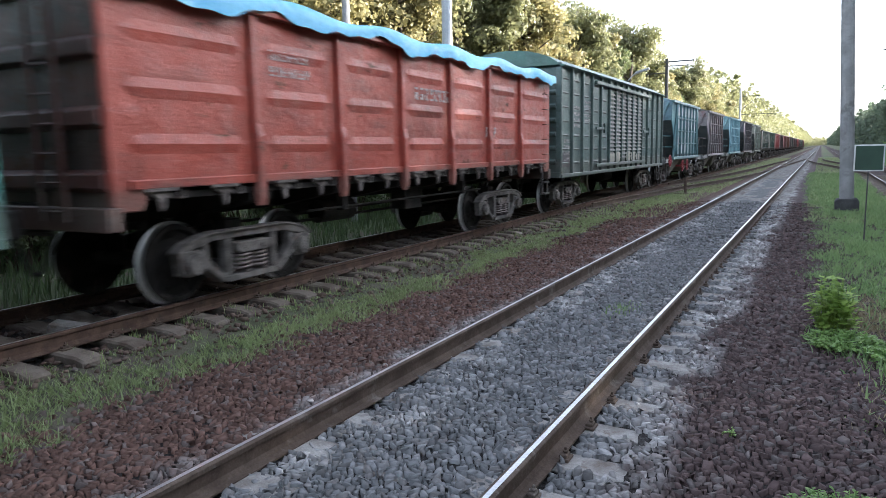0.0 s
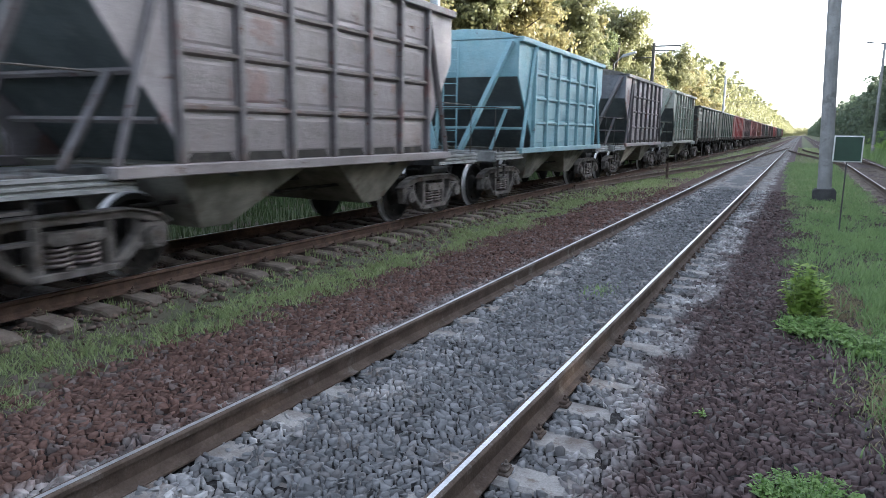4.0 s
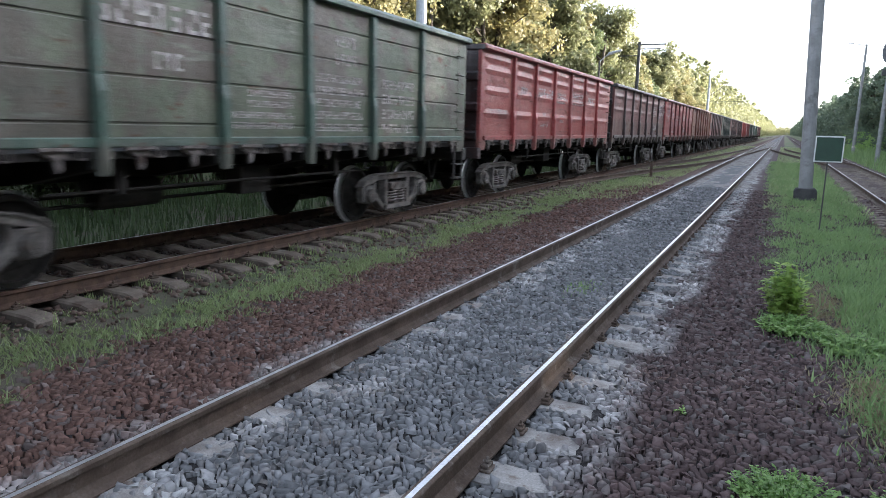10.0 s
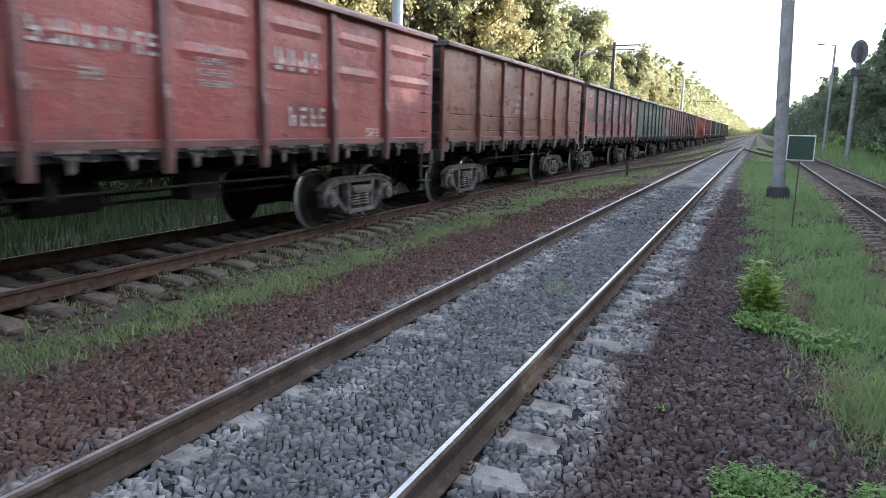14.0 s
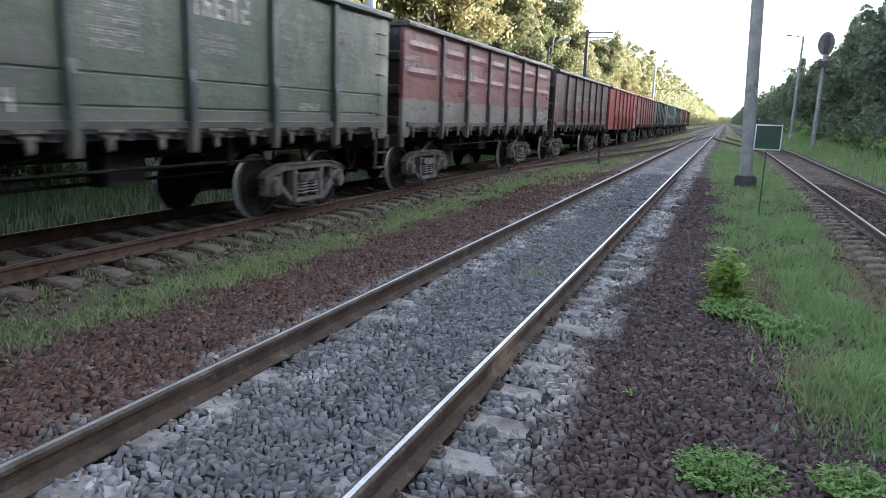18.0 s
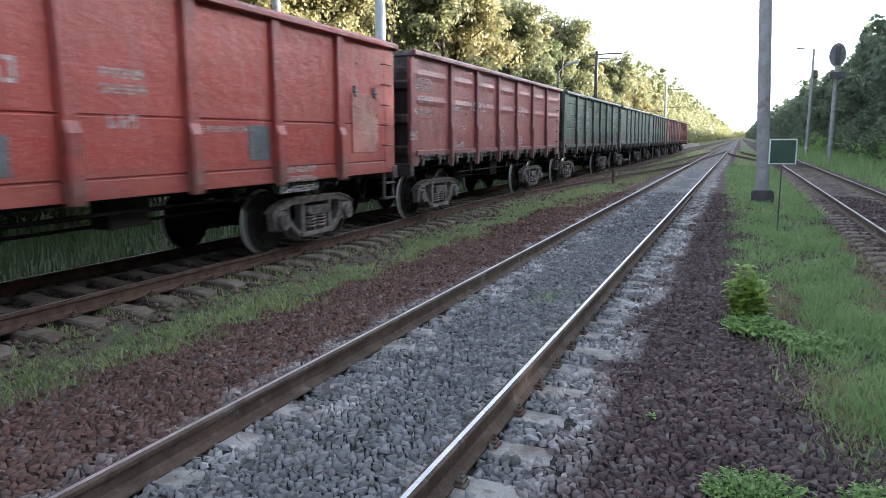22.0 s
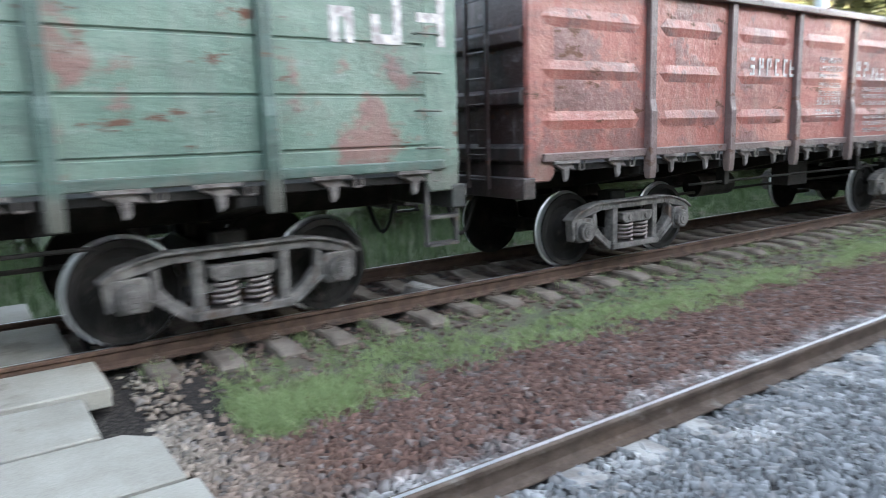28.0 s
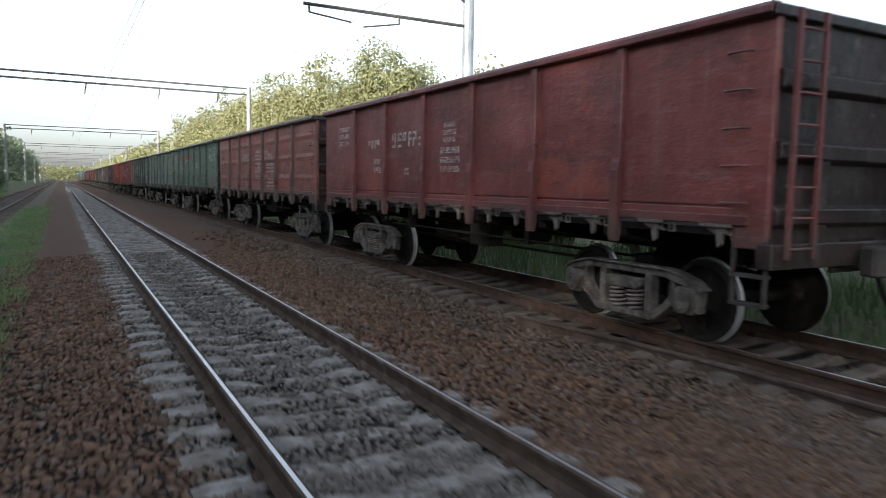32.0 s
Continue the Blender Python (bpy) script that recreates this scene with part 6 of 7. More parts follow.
hop5 = paint("sky_blue_hopper_paint", (0.25, 0.47, 0.53), (0.36, 0.56, 0.60), (0.20, 0.38, 0.44), 0.4, 0.0, seed=10, soot_amount=0.25)
add(54.0, hopper("sky-blue hopper wagon with clean paint", hop5, hop5, hop5, hop5, seed=6))
hop6 = paint("pale_mauve_hopper_paint", (0.35, 0.32, 0.325), (0.48, 0.445, 0.45), (0.26, 0.14, 0.12), 0.3, 0.3, seed=11, soot_amount=0.5)
hop6e = paint("dark_slate_end_paint", (0.13, 0.14, 0.165), (0.19, 0.20, 0.225), (0.3, 0.14, 0.10), 0.25, 0.2, seed=12)
hop6r = paint("dark_rib_paint", (0.09, 0.085, 0.09), (0.14, 0.13, 0.135), (0.16, 0.075, 0.06), 0.15, 0.2, seed=13)
add(65.2, hopper("dark hopper wagon with dusty pale side panels", hop6, hop6e, hop6r, LOAD, [(3.1, 3.4, 0.6, 0.12, 1), (5.85, 2.62, 0.5, 0.06, 3), (6.8, 2.62, 0.5, 0.06, 3)], seed=7))
lilac = paint("pale_lilac_patch_paint", (0.40, 0.375, 0.39), (0.47, 0.44, 0.455), (0.33, 0.30, 0.31), 0.3, 0.05, seed=79, soot_amount=0.3)
for k, (z0, z1) in ((1, (3.3, 3.62)), (3, (2.28, 2.72)), (4, (2.28, 2.72)), (5, (2.28, 2.72)), (2, (3.3, 3.62))):
    part("repainted_patch", Shape().box(1.4905, 1.4935, H_A + 0.13 + k * 0.9333, H_A + 0.8 + k * 0.9333, z0, z1).mesh("repainted_patch"), lilac, TRAIN[6][1], "pale lilac repainted patch")
hop7 = paint("pale_green_hopper_paint", (0.45, 0.465, 0.40), (0.55, 0.555, 0.48), (0.36, 0.365, 0.31), 0.4, 0.1, seed=14, soot_amount=0.45)
hop7r = paint("grey_green_rib_paint", (0.22, 0.27, 0.22), (0.32, 0.36, 0.3), (0.2, 0.14, 0.1), 0.4, 0.4, seed=15)
add(76.35, hopper("pale grey-green hopper wagon", hop7, hop7, hop7r, hop7, [(3.0, 3.4, 0.5, 0.1, 1), (3.0, 2.9, 0.5, 0.06, 3), (3.9, 2.85, 0.5, 0.06, 3), (4.85, 2.3, 0.5, 0.05, 3), (5.75, 2.25, 0.5, 0.05, 4), (6.7, 2.9, 0.5, 0.08, 2)], seed=8))

FIELD_GREEN = paint("sea_green_field_paint", (0.18, 0.28, 0.22), (0.24, 0.34, 0.28), (0.32, 0.38, 0.32), 0.4, 0.05, seed=86, soot_amount=0.4)
cells(TRAIN[7][1], FIELD_GREEN, "sea-green repainted field", [(0, 3.42), (1, 3.42), (2, 3.42), (4, 3.42), (0, 2.8), (1, 2.8), (2, 2.8), (0, 2.2), (1, 2.2), (3, 2.2), (5, 2.2)], 0.19)
cells(TRAIN[7][1], DARK_FIELD, "dark scorched field", [(1, 1.78)], 0.05)
for w in (TRAIN[4][1], TRAIN[6][1], TRAIN[7][1]):
    foot_fields(w)
for bay, z, rows, high in ((0, 3.45, 2, 0.07), (1, 3.45, 1, 0.15), (2, 3.4, 1, 0.12), (0, 2.75, 2, 0.08), (1, 2.8, 1, 0.15), (2, 2.85, 1, 0.10), (0, 2.2, 2, 0.08), (1, 2.25, 2, 0.08), (2, 2.3, 4, 0.05), (4, 2.3, 3, 0.05)):
    marking(TRAIN[7][1], H_A + 0.2 + bay * 0.9333, z + 0.08, 0.5, high, rows, random.Random(bay * 7 + rows), x=1.4932)
for bay, z, rows, high in ((0, 2.2, 1, 0.16), (1, 2.2, 1, 0.14), (2, 2.36, 4, 0.055), (3, 2.3, 3, 0.055), (4, 2.34, 4, 0.055), (0, 1.75, 3, 0.06)):
    marking(TRAIN[3][1], H_A + 0.2 + bay * 0.9333, z, 0.5, high, rows, random.Random(bay * 5 + rows), x=1.4932)

# label, panels, paint, post paint, markings
RED = ((0.30, 0.056, 0.05), (0.36, 0.095, 0.08), (0.20, 0.05, 0.045))
PLAN = [
    ("faded grey-green gondola wagon with rust spots", "deep", ((0.135, 0.175, 0.14), (0.23, 0.255, 0.20), (0.115, 0.08, 0.066)), (0.06, 0.095, 0.078), 0.95, 0.6, (1.86, (0.16, 0.13, 0.10)), []),
    ("weathered olive-green gondola wagon", "flat", ((0.10, 0.125, 0.08), (0.15, 0.165, 0.11), (0.105, 0.075, 0.065)), (0.05, 0.095, 0.072), 0.8, 0.35, None, [(4.13, 2.88, 1.38, 0.26, 1), (4.8, 2.39, 0.29, 0.18, 1), (8.11, 2.96, 0.46, 0.16, 2), (6.22, 2.08, 0.88, 0.08, 2), (5.94, 1.81, 1.12, 0.08, 2), (7.63, 2.39, 1.17, 0.11, 5), (9.46, 2.42, 1.08, 0.15, 4)]),
    ("bright brick-red gondola wagon with dents", "deep", RED, (0.32, 0.06, 0.055), 0.3, 0.35, None, [(2.97, 2.69, 0.47, 0.15, 1), (4.19, 2.75, 1.32, 0.25, 1), (6.07, 2.72, 0.82, 0.07, 3), (4.78, 2.12, 0.24, 0.16, 1), (4.61, 1.82, 0.69, 0.09, 1), (7.68, 2.78, 1.24, 0.13, 2), (9.65, 2.74, 0.8, 0.28, 1), (6.46, 2.08, 0.38, 0.08, 2)]),
    ("dirty brown-red gondola wagon", "upper", ((0.155, 0.046, 0.042), (0.18, 0.066, 0.058), (0.11, 0.045, 0.04)), (0.065, 0.046, 0.046), 0.35, 0.4, (2.08, (0.135, 0.062, 0.052)), [(9.29, 2.88, 0.92, 0.11, 3), (9.36, 1.98, 1.1, 0.24, 1), (10.75, 3.0, 1.31, 0.09, 5), (10.8, 2.15, 0.53, 0.11, 1)]),
    ("red gondola wagon with white stencils", "upper", ((0.33, 0.062, 0.058), (0.37, 0.10, 0.09), (0.25, 0.055, 0.05)), (0.17, 0.055, 0.052), 0.3, 0.25, None, [(1.28, 3.18, 0.58, 0.09, 7), (3.1, 2.77, 0.53, 0.16, 2), (4.21, 2.62, 1.36, 0.23, 1), (4.73, 2.21, 0.21, 0.12, 1), (6.3, 2.58, 0.56, 0.08, 4), (7.73, 2.72, 0.99, 0.29, 1), (8.04, 1.94, 0.82, 0.27, 1), (3.16, 1.73, 0.7, 0.11, 1), (10.14, 1.66, 0.38, 0.14, 1), (0.25, 1.41, 0.24, 0.03, 3)]),
    ("orange-brown gondola wagon with worn paint", "plain", ((0.215, 0.075, 0.042), (0.27, 0.11, 0.068), (0.14, 0.045, 0.034)), (0.17, 0.06, 0.04), 0.6, 0.5, None, [(5.2, 2.6, 0.9, 0.12, 3)]),
    ("red gondola wagon with dark sooty patches", "plain", ((0.085, 0.05, 0.052), (0.12, 0.075, 0.075), (0.06, 0.04, 0.042)), (0.075, 0.055, 0.055), 0.35, 0.15, (2.04, (0.40, 0.125, 0.115)), [(3.99, 2.87, 1.36, 0.27, 1), (4.6, 2.44, 0.32, 0.17, 1), (6.09, 2.99, 0.66, 0.09, 5), (2.88, 1.71, 0.6, 0.04, 2), (9.63, 1.63, 0.5, 0.08, 1)]),
    ("clean moss-green gondola wagon", "plain", ((0.085, 0.118, 0.08), (0.125, 0.155, 0.108), (0.10, 0.105, 0.09)), (0.048, 0.066, 0.058), 0.45, 0.2, (1.6, (0.14, 0.135, 0.105)), [(1.17, 2.67, 0.47, 0.09, 1), (2.78, 2.88, 0.46, 0.15, 1), (3.12, 2.69, 0.28, 0.16, 1), (3.92, 2.89, 1.45, 0.25, 1), (4.68, 2.46, 0.26, 0.12, 1), (2.52, 2.1, 0.28, 0.11, 1), (3.05, 1.86, 0.5, 0.1, 1), (4.35, 1.81, 0.32, 0.21, 1), (4.71, 1.79, 0.44, 0.22, 1), (6.03, 2.96, 0.68, 0.08, 6), (7.46, 3.05, 1.09, 0.3, 1), (7.62, 2.57, 0.71, 0.06, 3), (9.82, 1.77, 0.52, 0.11, 1)]),
    ("maroon gondola wagon with a pale grey lower half", "upper", ((0.205, 0.062, 0.058), (0.26, 0.096, 0.088), (0.26, 0.11, 0.085)), (0.075, 0.055, 0.055), 0.4, 0.35, (1.95, (0.235, 0.235, 0.20)), [(0.45, 2.82, 0.71, 0.09, 2), (2.25, 2.66, 0.85, 0.14, 1), (3.75, 2.73, 1.06, 0.23, 1), (4.35, 2.28, 0.26, 0.13, 1), (5.45, 2.77, 0.54, 0.1, 3), (10.84, 1.86, 0.76, 0.44, 1)]),
    ("dark red-brown gondola wagon", "plain", ((0.075, 0.042, 0.041), (0.11, 0.06, 0.056), (0.055, 0.037, 0.037)), (0.06, 0.038, 0.038), 0.4, 0.25, (2.25, (0.165, 0.055, 0.05)), [(1.05, 2.74, 0.26, 0.07, 2), (2.94, 2.62, 0.22, 0.16, 1), (3.99, 2.63, 1.33, 0.24, 1), (4.47, 2.08, 0.33, 0.17, 1), (6.4, 2.59, 0.62, 0.11, 2), (7.87, 2.41, 0.34, 0.33, 1), (8.25, 2.32, 0.39, 0.26, 1), (2.81, 1.7, 0.18, 0.07, 1)]),
    ("bright red gondola wagon with solid sides", "low", ((0.36, 0.046, 0.034), (0.39, 0.06, 0.045), (0.31, 0.045, 0.036)), (0.29, 0.045, 0.038), 0.05, 0.08, None, [(0.91, 2.93, 0.53, 0.09, 3), (2.59, 2.4, 0.54, 0.14, 1), (3.91, 2.48, 1.34, 0.24, 1), (4.36, 2.0, 0.22, 0.18, 1), (6.21, 2.47, 0.55, 0.1, 2), (6.26, 2.0, 0.35, 0.15, 1), (7.51, 1.9, 0.95, 0.07, 1), (2.41, 1.31, 0.75, 0.05, 2), (9.24, 1.34, 0.86, 0.09, 3)]),
    ("maroon-red gondola wagon with a long white marking", "upper", ((0.275, 0.066, 0.062), (0.32, 0.10, 0.092), (0.235, 0.055, 0.05)), (0.19, 0.055, 0.052), 0.3, 0.2, None, [(0.58, 2.95, 0.79, 0.09, 2), (0.71, 2.59, 0.66, 0.13, 1), (0.53, 2.33, 0.79, 0.11, 1), (0.34, 1.88, 0.3, 0.17, 1), (2.42, 2.5, 0.67, 0.14, 1), (3.71, 2.61, 1.32, 0.21, 1), (4.36, 2.09, 0.23, 0.13, 1), (7.28, 2.65, 0.9, 0.25, 1), (7.35, 1.81, 0.76, 0.25, 1), (5.81, 2.11, 0.54, 0.08, 5), (2.68, 1.66, 0.54, 0.12, 1), (3.07, 2.02, 0.25, 0.07, 1)]),
    ("dark green gondola wagon", "flat", ((0.06, 0.108, 0.072), (0.095, 0.15, 0.105), (0.085, 0.09, 0.08)), (0.042, 0.06, 0.054), 0.4, 0.25, (1.78, (0.115, 0.082, 0.07)), [(0.73, 2.8, 0.66, 0.1, 3), (2.03, 2.51, 1.18, 0.07, 3), (2.6, 2.74, 0.42, 0.16, 1), (3.75, 2.82, 1.2, 0.23, 1), (4.27, 2.41, 0.66, 0.1, 2), (6.02, 2.85, 0.89, 0.27, 1), (7.23, 2.2, 0.89, 0.11, 3), (11.08, 3.04, 0.77, 0.49, 1), (10.96, 2.39, 1.15, 0.11, 1), (11.83, 2.01, 0.4, 0.3, 1)]),
    ("pale grey-green gondola wagon with rust along its foot", "plain", ((0.18, 0.225, 0.19), (0.25, 0.29, 0.245), (0.20, 0.20, 0.10)), (0.11, 0.15, 0.135), 0.35, 0.2, (1.62, (0.33, 0.255, 0.23)), [(2.8, 3.0, 1.0, 0.14, 2)]),
    ("green gondola wagon with a faded red stripe", "flat", ((0.12, 0.19, 0.145), (0.20, 0.26, 0.205), (0.24, 0.10, 0.085)), (0.06, 0.10, 0.08), 0.45, 0.35, None, [(2.82, 2.77, 0.98, 0.16, 1), (4.48, 2.8, 1.26, 0.21, 1), (2.87, 2.37, 1.16, 0.1, 2), (11.42, 3.12, 1.01, 0.53, 1)]),
    ("pinkish brick-red gondola wagon with faded patches", "pressed", ((0.30, 0.085, 0.065), (0.36, 0.14, 0.11), (0.17, 0.085, 0.08)), (0.13, 0.085, 0.08), 0.6, 0.4, None, [(4.55, 2.68, 1.07, 0.25, 1), (6.45, 2.75, 0.68, 0.08, 5), (6.4, 2.14, 0.74, 0.12, 2), (7.62, 2.72, 0.27, 0.25, 1), (8.15, 2.63, 0.41, 0.19, 1), (7.86, 2.31, 0.87, 0.07, 3), (7.96, 1.86, 0.93, 0.07, 3)]),
    ("maroon gondola wagon at the train's tail", "smooth", ((0.20, 0.052, 0.05), (0.26, 0.08, 0.075), (0.33, 0.085, 0.06)), (0.17, 0.05, 0.05), 0.35, 0.15, None, [(1.35, 3.01, 0.64, 0.1, 3), (3.13, 2.64, 0.56, 0.17, 1), (3.43, 2.25, 0.33, 0.11, 2), (4.34, 2.73, 1.36, 0.28, 1), (4.91, 2.05, 0.17, 0.05, 2), (6.46, 2.8, 0.39, 0.08, 3), (6.36, 2.38, 0.62, 0.1, 3)]),
]
# slack in the couplings: how far each wagon runs ahead of an even spacing
SLACK = (0, 0, 0, 0, -0.1, -0.36, -0.32, -0.47, -0.6, -0.4, -0.32, -0.38, -0.42, -0.25, -0.15, 0, 0)
ORANGE_POST = paint("orange_brown_corner_paint", (0.32, 0.13, 0.09), (0.36, 0.17, 0.12), (0.25, 0.09, 0.07), 0.3, 0.2, seed=76)
for i, (label, kind, tones, post, patches, rust, band, marks) in enumerate(PLAN):
    name = "wagon_paint_" + label.split(" gondola")[0].replace(" ", "_").replace("-", "_")
    body = paint(name, *tones, patches, rust, band, seed=20 + 3 * i, soot_amount=0.3 if kind == "low" else 0.7)
    posts = paint(name + "_posts", post, tuple(x * 1.35 for x in post), tuple(x * 0.8 for x in post), 0.3, rust, None, seed=21 + 3 * i)
    # end walls, beams and ladders near black: their shade is put into the paint
    ends = paint(name + "_shaded_ends", tuple(x * 0.07 + 0.009 for x in tones[0]), tuple(x * 0.11 + 0.016 for x in tones[0]), (0.018, 0.017, 0.017), 0.8, rust * 0.5, None, seed=22 + 3 * i, soot_amount=0.15)
    corner = ORANGE_POST if "sooty patches" in label else None
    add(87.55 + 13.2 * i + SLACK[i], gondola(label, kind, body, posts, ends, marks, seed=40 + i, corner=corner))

part("end_ladder", END_LADDER, posts, TRAIN[-1][1], "", Matrix.Translation((0.42, G_LEN - G0, 0)) @ Matrix.Diagonal((1, -1, 1, 1)))

# squares of the dark wagon that were painted over, with their stencils
pink = paint("repainted_pink_red", (0.36, 0.13, 0.125), (0.42, 0.18, 0.17), (0.32, 0.11, 0.10), 0.3, 0.05, seed=78, soot_amount=0.3)
for y0, y1, z0, z1, bars in ((0.85, 1.75, 2.55, 3.2, 3), (2.62, 3.75, 2.35, 3.05, 2), (4.2, 5.0, 2.75, 3.05, 0), (4.6, 4.9, 2.06, 2.75, 0), (5.9, 7.0, 2.06, 3.1, 3), (7.6, 8.4, 2.06, 2.4, 1), (9.4, 10.3, 2.5, 3.0, 2), (11.0, 11.9, 2.06, 2.7, 3)):
    part("repainted_patch", Shape().box(1.4845, 1.4875, y0, y1, z0, z1).mesh("repainted_patch"), pink, TRAIN[14][1], "faded pink-red repainted patch")
    if bars:
        marking(TRAIN[14][1], y0 + 0.15, z1 - 0.12, (y1 - y0) * 0.6, 0.09, bars, random.Random(int(y0 * 10)))

olive = paint("olive_patch_paint", (0.125, 0.125, 0.06), (0.16, 0.155, 0.075), (0.10, 0.10, 0.06), 0.3, 0.1, seed=80)
rosy = paint("rosy_brown_patch_paint", (0.40, 0.27, 0.25), (0.46, 0.36, 0.33), (0.24, 0.13, 0.11), 0.6, 0.3, seed=85, soot_amount=0.25)
for y0, y1, z0, z1, mat, words in ((2.6, 3.9, 2.5, 2.86, olive, "dull olive repainted patch"), (6.25, 6.85, 2.3, 3.02, olive, "dull olive repainted square"), (7.68, 8.75, 1.82, 2.05, olive, "dull olive repainted patch"), (8.75, 9.15, 1.82, 2.12, olive, "dull olive repainted patch"),
                                   (0.6, 2.2, 1.70, 2.02, rosy, "chalky rose-brown worn patch"), (2.5, 3.1, 1.66, 2.12, rosy, "chalky rose-brown worn patch"), (3.45, 3.98, 1.66, 2.0, rosy, "chalky rose-brown worn patch"), (5.9, 7.2, 1.66, 1.78, rosy, "chalky rose-brown worn patch"), (9.5, 10.75, 1.7, 2.1, rosy, "chalky rose-brown worn patch"), (11.15, 11.7, 1.78, 2.0, olive, "dull olive repainted patch")):
    part("repainted_patch", Shape().box(1.4845, 1.4875, y0, y1, z0, z1).mesh("repainted_patch", 0.001), mat, TRAIN[21][1], words)
stripe = paint("faded_stripe_paint", (0.33, 0.075, 0.065), (0.38, 0.15, 0.13), (0.25, 0.18, 0.15), 0.5, 0.2, seed=81)
for y0, y1, z0, z1 in ((2.5, 3.95, 2.76, 3.02), (4.2, 5.6, 2.76, 3.02), (5.9, 6.6, 2.76, 3.02), (4.3, 5.2, 1.74, 1.9), (1.2, 2.2, 1.74, 1.9), (7.7, 8.8, 1.74, 1.88)):
    part("repainted_patch", Shape().box(1.4845, 1.4875, y0, y1, z0, z1).mesh("repainted_patch"), stripe, TRAIN[22][1], "faded red stripe patch")
pale = paint("pale_green_patch_paint", (0.26, 0.33, 0.28), (0.33, 0.39, 0.34), (0.2, 0.26, 0.21), 0.4, 0.1, seed=82)
for y0, y1, z0, z1 in ((0.8, 1.6, 2.2, 3.1), (2.6, 3.6, 2.2, 2.6), (7.6, 8.4, 2.3, 2.6)):
    part("repainted_patch", Shape().box(1.4845, 1.4875, y0, y1, z0, z1).mesh("repainted_patch"), pale, TRAIN[22][1], "pale green repainted patch")

# tarpaulin of the first gondola: a slack sheet over the load, hanging past the rim in uneven folds
tu, tv = np.meshgrid(np.linspace(-1, 1, 41), np.linspace(0, 1, 150))
drop = 0.17 + 0.05 * np.sin(tv * 23) * np.sin(tv * 9 + 1) + 0.03 * np.sin(tv * 61) + 0.02 * np.sin(tv * 143 + 2)
edge = np.clip((abs(tu) - 0.86) / 0.14, 0, 1)
tx = np.where(abs(tu) < 0.86, tu / 0.86 * 1.63, np.sign(tu) * (1.655 + 0.025 * np.sin(tv * 47 + tu)))
tz = 3.56 + 0.22 * (1 - (np.clip(abs(tu), 0, 0.86) / 0.86) ** 2) * (0.6 + 0.4 * np.sin(tv * 11 + 2 * tu)) + 0.04 * np.sin(tv * 37 + tu * 7) - edge * (drop + 0.05)
ti = np.arange(tu.size).reshape(tu.shape)
tq = np.stack((ti[:-1, :-1], ti[:-1, 1:], ti[1:, 1:], ti[1:, :-1]), -1).reshape(-1, 4)
tarp = raw("tarpaulin", np.stack((tx, 0.32 + 12.56 * tv, tz), -1).reshape(-1, 3), tq, True)
part("tarpaulin", tarp, TARP, first, "creased light-blue tarpaulin over the load")
slate = paint("slate_plate_paint", (0.10, 0.12, 0.13), (0.13, 0.15, 0.16), (0.08, 0.09, 0.1), 0.2, 0.2, seed=77)
for y0, y1, z0, z1 in ((4.25, 5.15, 1.40, 1.78), (8.5, 8.95, 1.45, 1.92)):
    part("repair_plate", Shape().box(1.484, 1.492, y0, y1, z0, z1).mesh("repair_plate", 0.002), slate, TRAIN[18][1], "dark slate repair plate")
hatch_red = paint("worn_hatch_paint", (0.33, 0.07, 0.055), (0.42, 0.22, 0.18), (0.26, 0.06, 0.05), 0.7, 0.35, seed=86, soot_amount=0.3)
hatch = part("side_hatch", Shape().box(1.484, 1.502, 11.2, 12.12, 1.5, 2.5).mesh("side_hatch", 0.006), hatch_red, TRAIN[18][1], "worn red steel hatch")
for y in (11.32, 12.0):
    part("hinge", Shape().box(1.49, 1.525, y - 0.035, y + 0.035, 2.44, 2.62).tube((1.515, y - 0.06, 2.53), (1.515, y + 0.06, 2.53), 0.022, 8).mesh("hinge", 0.004), slate, hatch)

# ---- posts, signs and masts beside the tracks ----
def lamp_free_pole(name, label, category, x, y, h, r0, r1, mat, footing=True):
    p = empty(name, label, category, at=(x, y, float(ground_z(x, y))))
    part("shaft", Shape().tube((0, 0, -0.2), (0, 0, h), r0, 14, r1).mesh("shaft", 0, False), mat, p)
    if footing:
        part("footing", Shape().prism([(-0.31, -0.2), (-0.31, 0.36), (-0.25, 0.43), (0.25, 0.43), (0.31, 0.36), (0.31, -0.2)], "y", -0.29, 0.29).mesh("footing", 0.02), FOOTING, p)
    return p


tall = lamp_free_pole("catenary_pole", "tapered grey concrete pole on a square footing", "pole", 2.95, 23.5, 11.0, 0.19, 0.165, OLD_POLE)
tall.rotation_euler[1] = radians(-2.6)
sign = empty("track_sign", "green square sign with a white border on a thin stake", "sign", at=(3.06, 16.5, float(ground_z(3.06, 16.5))))
part("stake", Shape().tube((0, 0.03, -0.2), (0, 0.03, 1.75), 0.014, 6).mesh("stake"), MAST_IRON, sign)
part("border", Shape().box(-0.265, 0.265, -0.012, 0.012, 1.46, 1.99).mesh("border", 0.006), SIGN_WHITE, sign, "white enamel border")
part("field", Shape().box(-0.24, 0.24, -0.018, -0.012, 1.485, 1.965).mesh("field"), SIGN_GREEN, sign, "dark green enamel field")
peg = empty("marker_post", "short rusty marker post on a plank", "post", at=(-2.86, 31.5, -0.31))
part("post", Shape().tube((0, 0, -0.1), (0, 0, 0.75), 0.06, 8, 0.05).mesh("post"), RAIL_SIDE, peg)
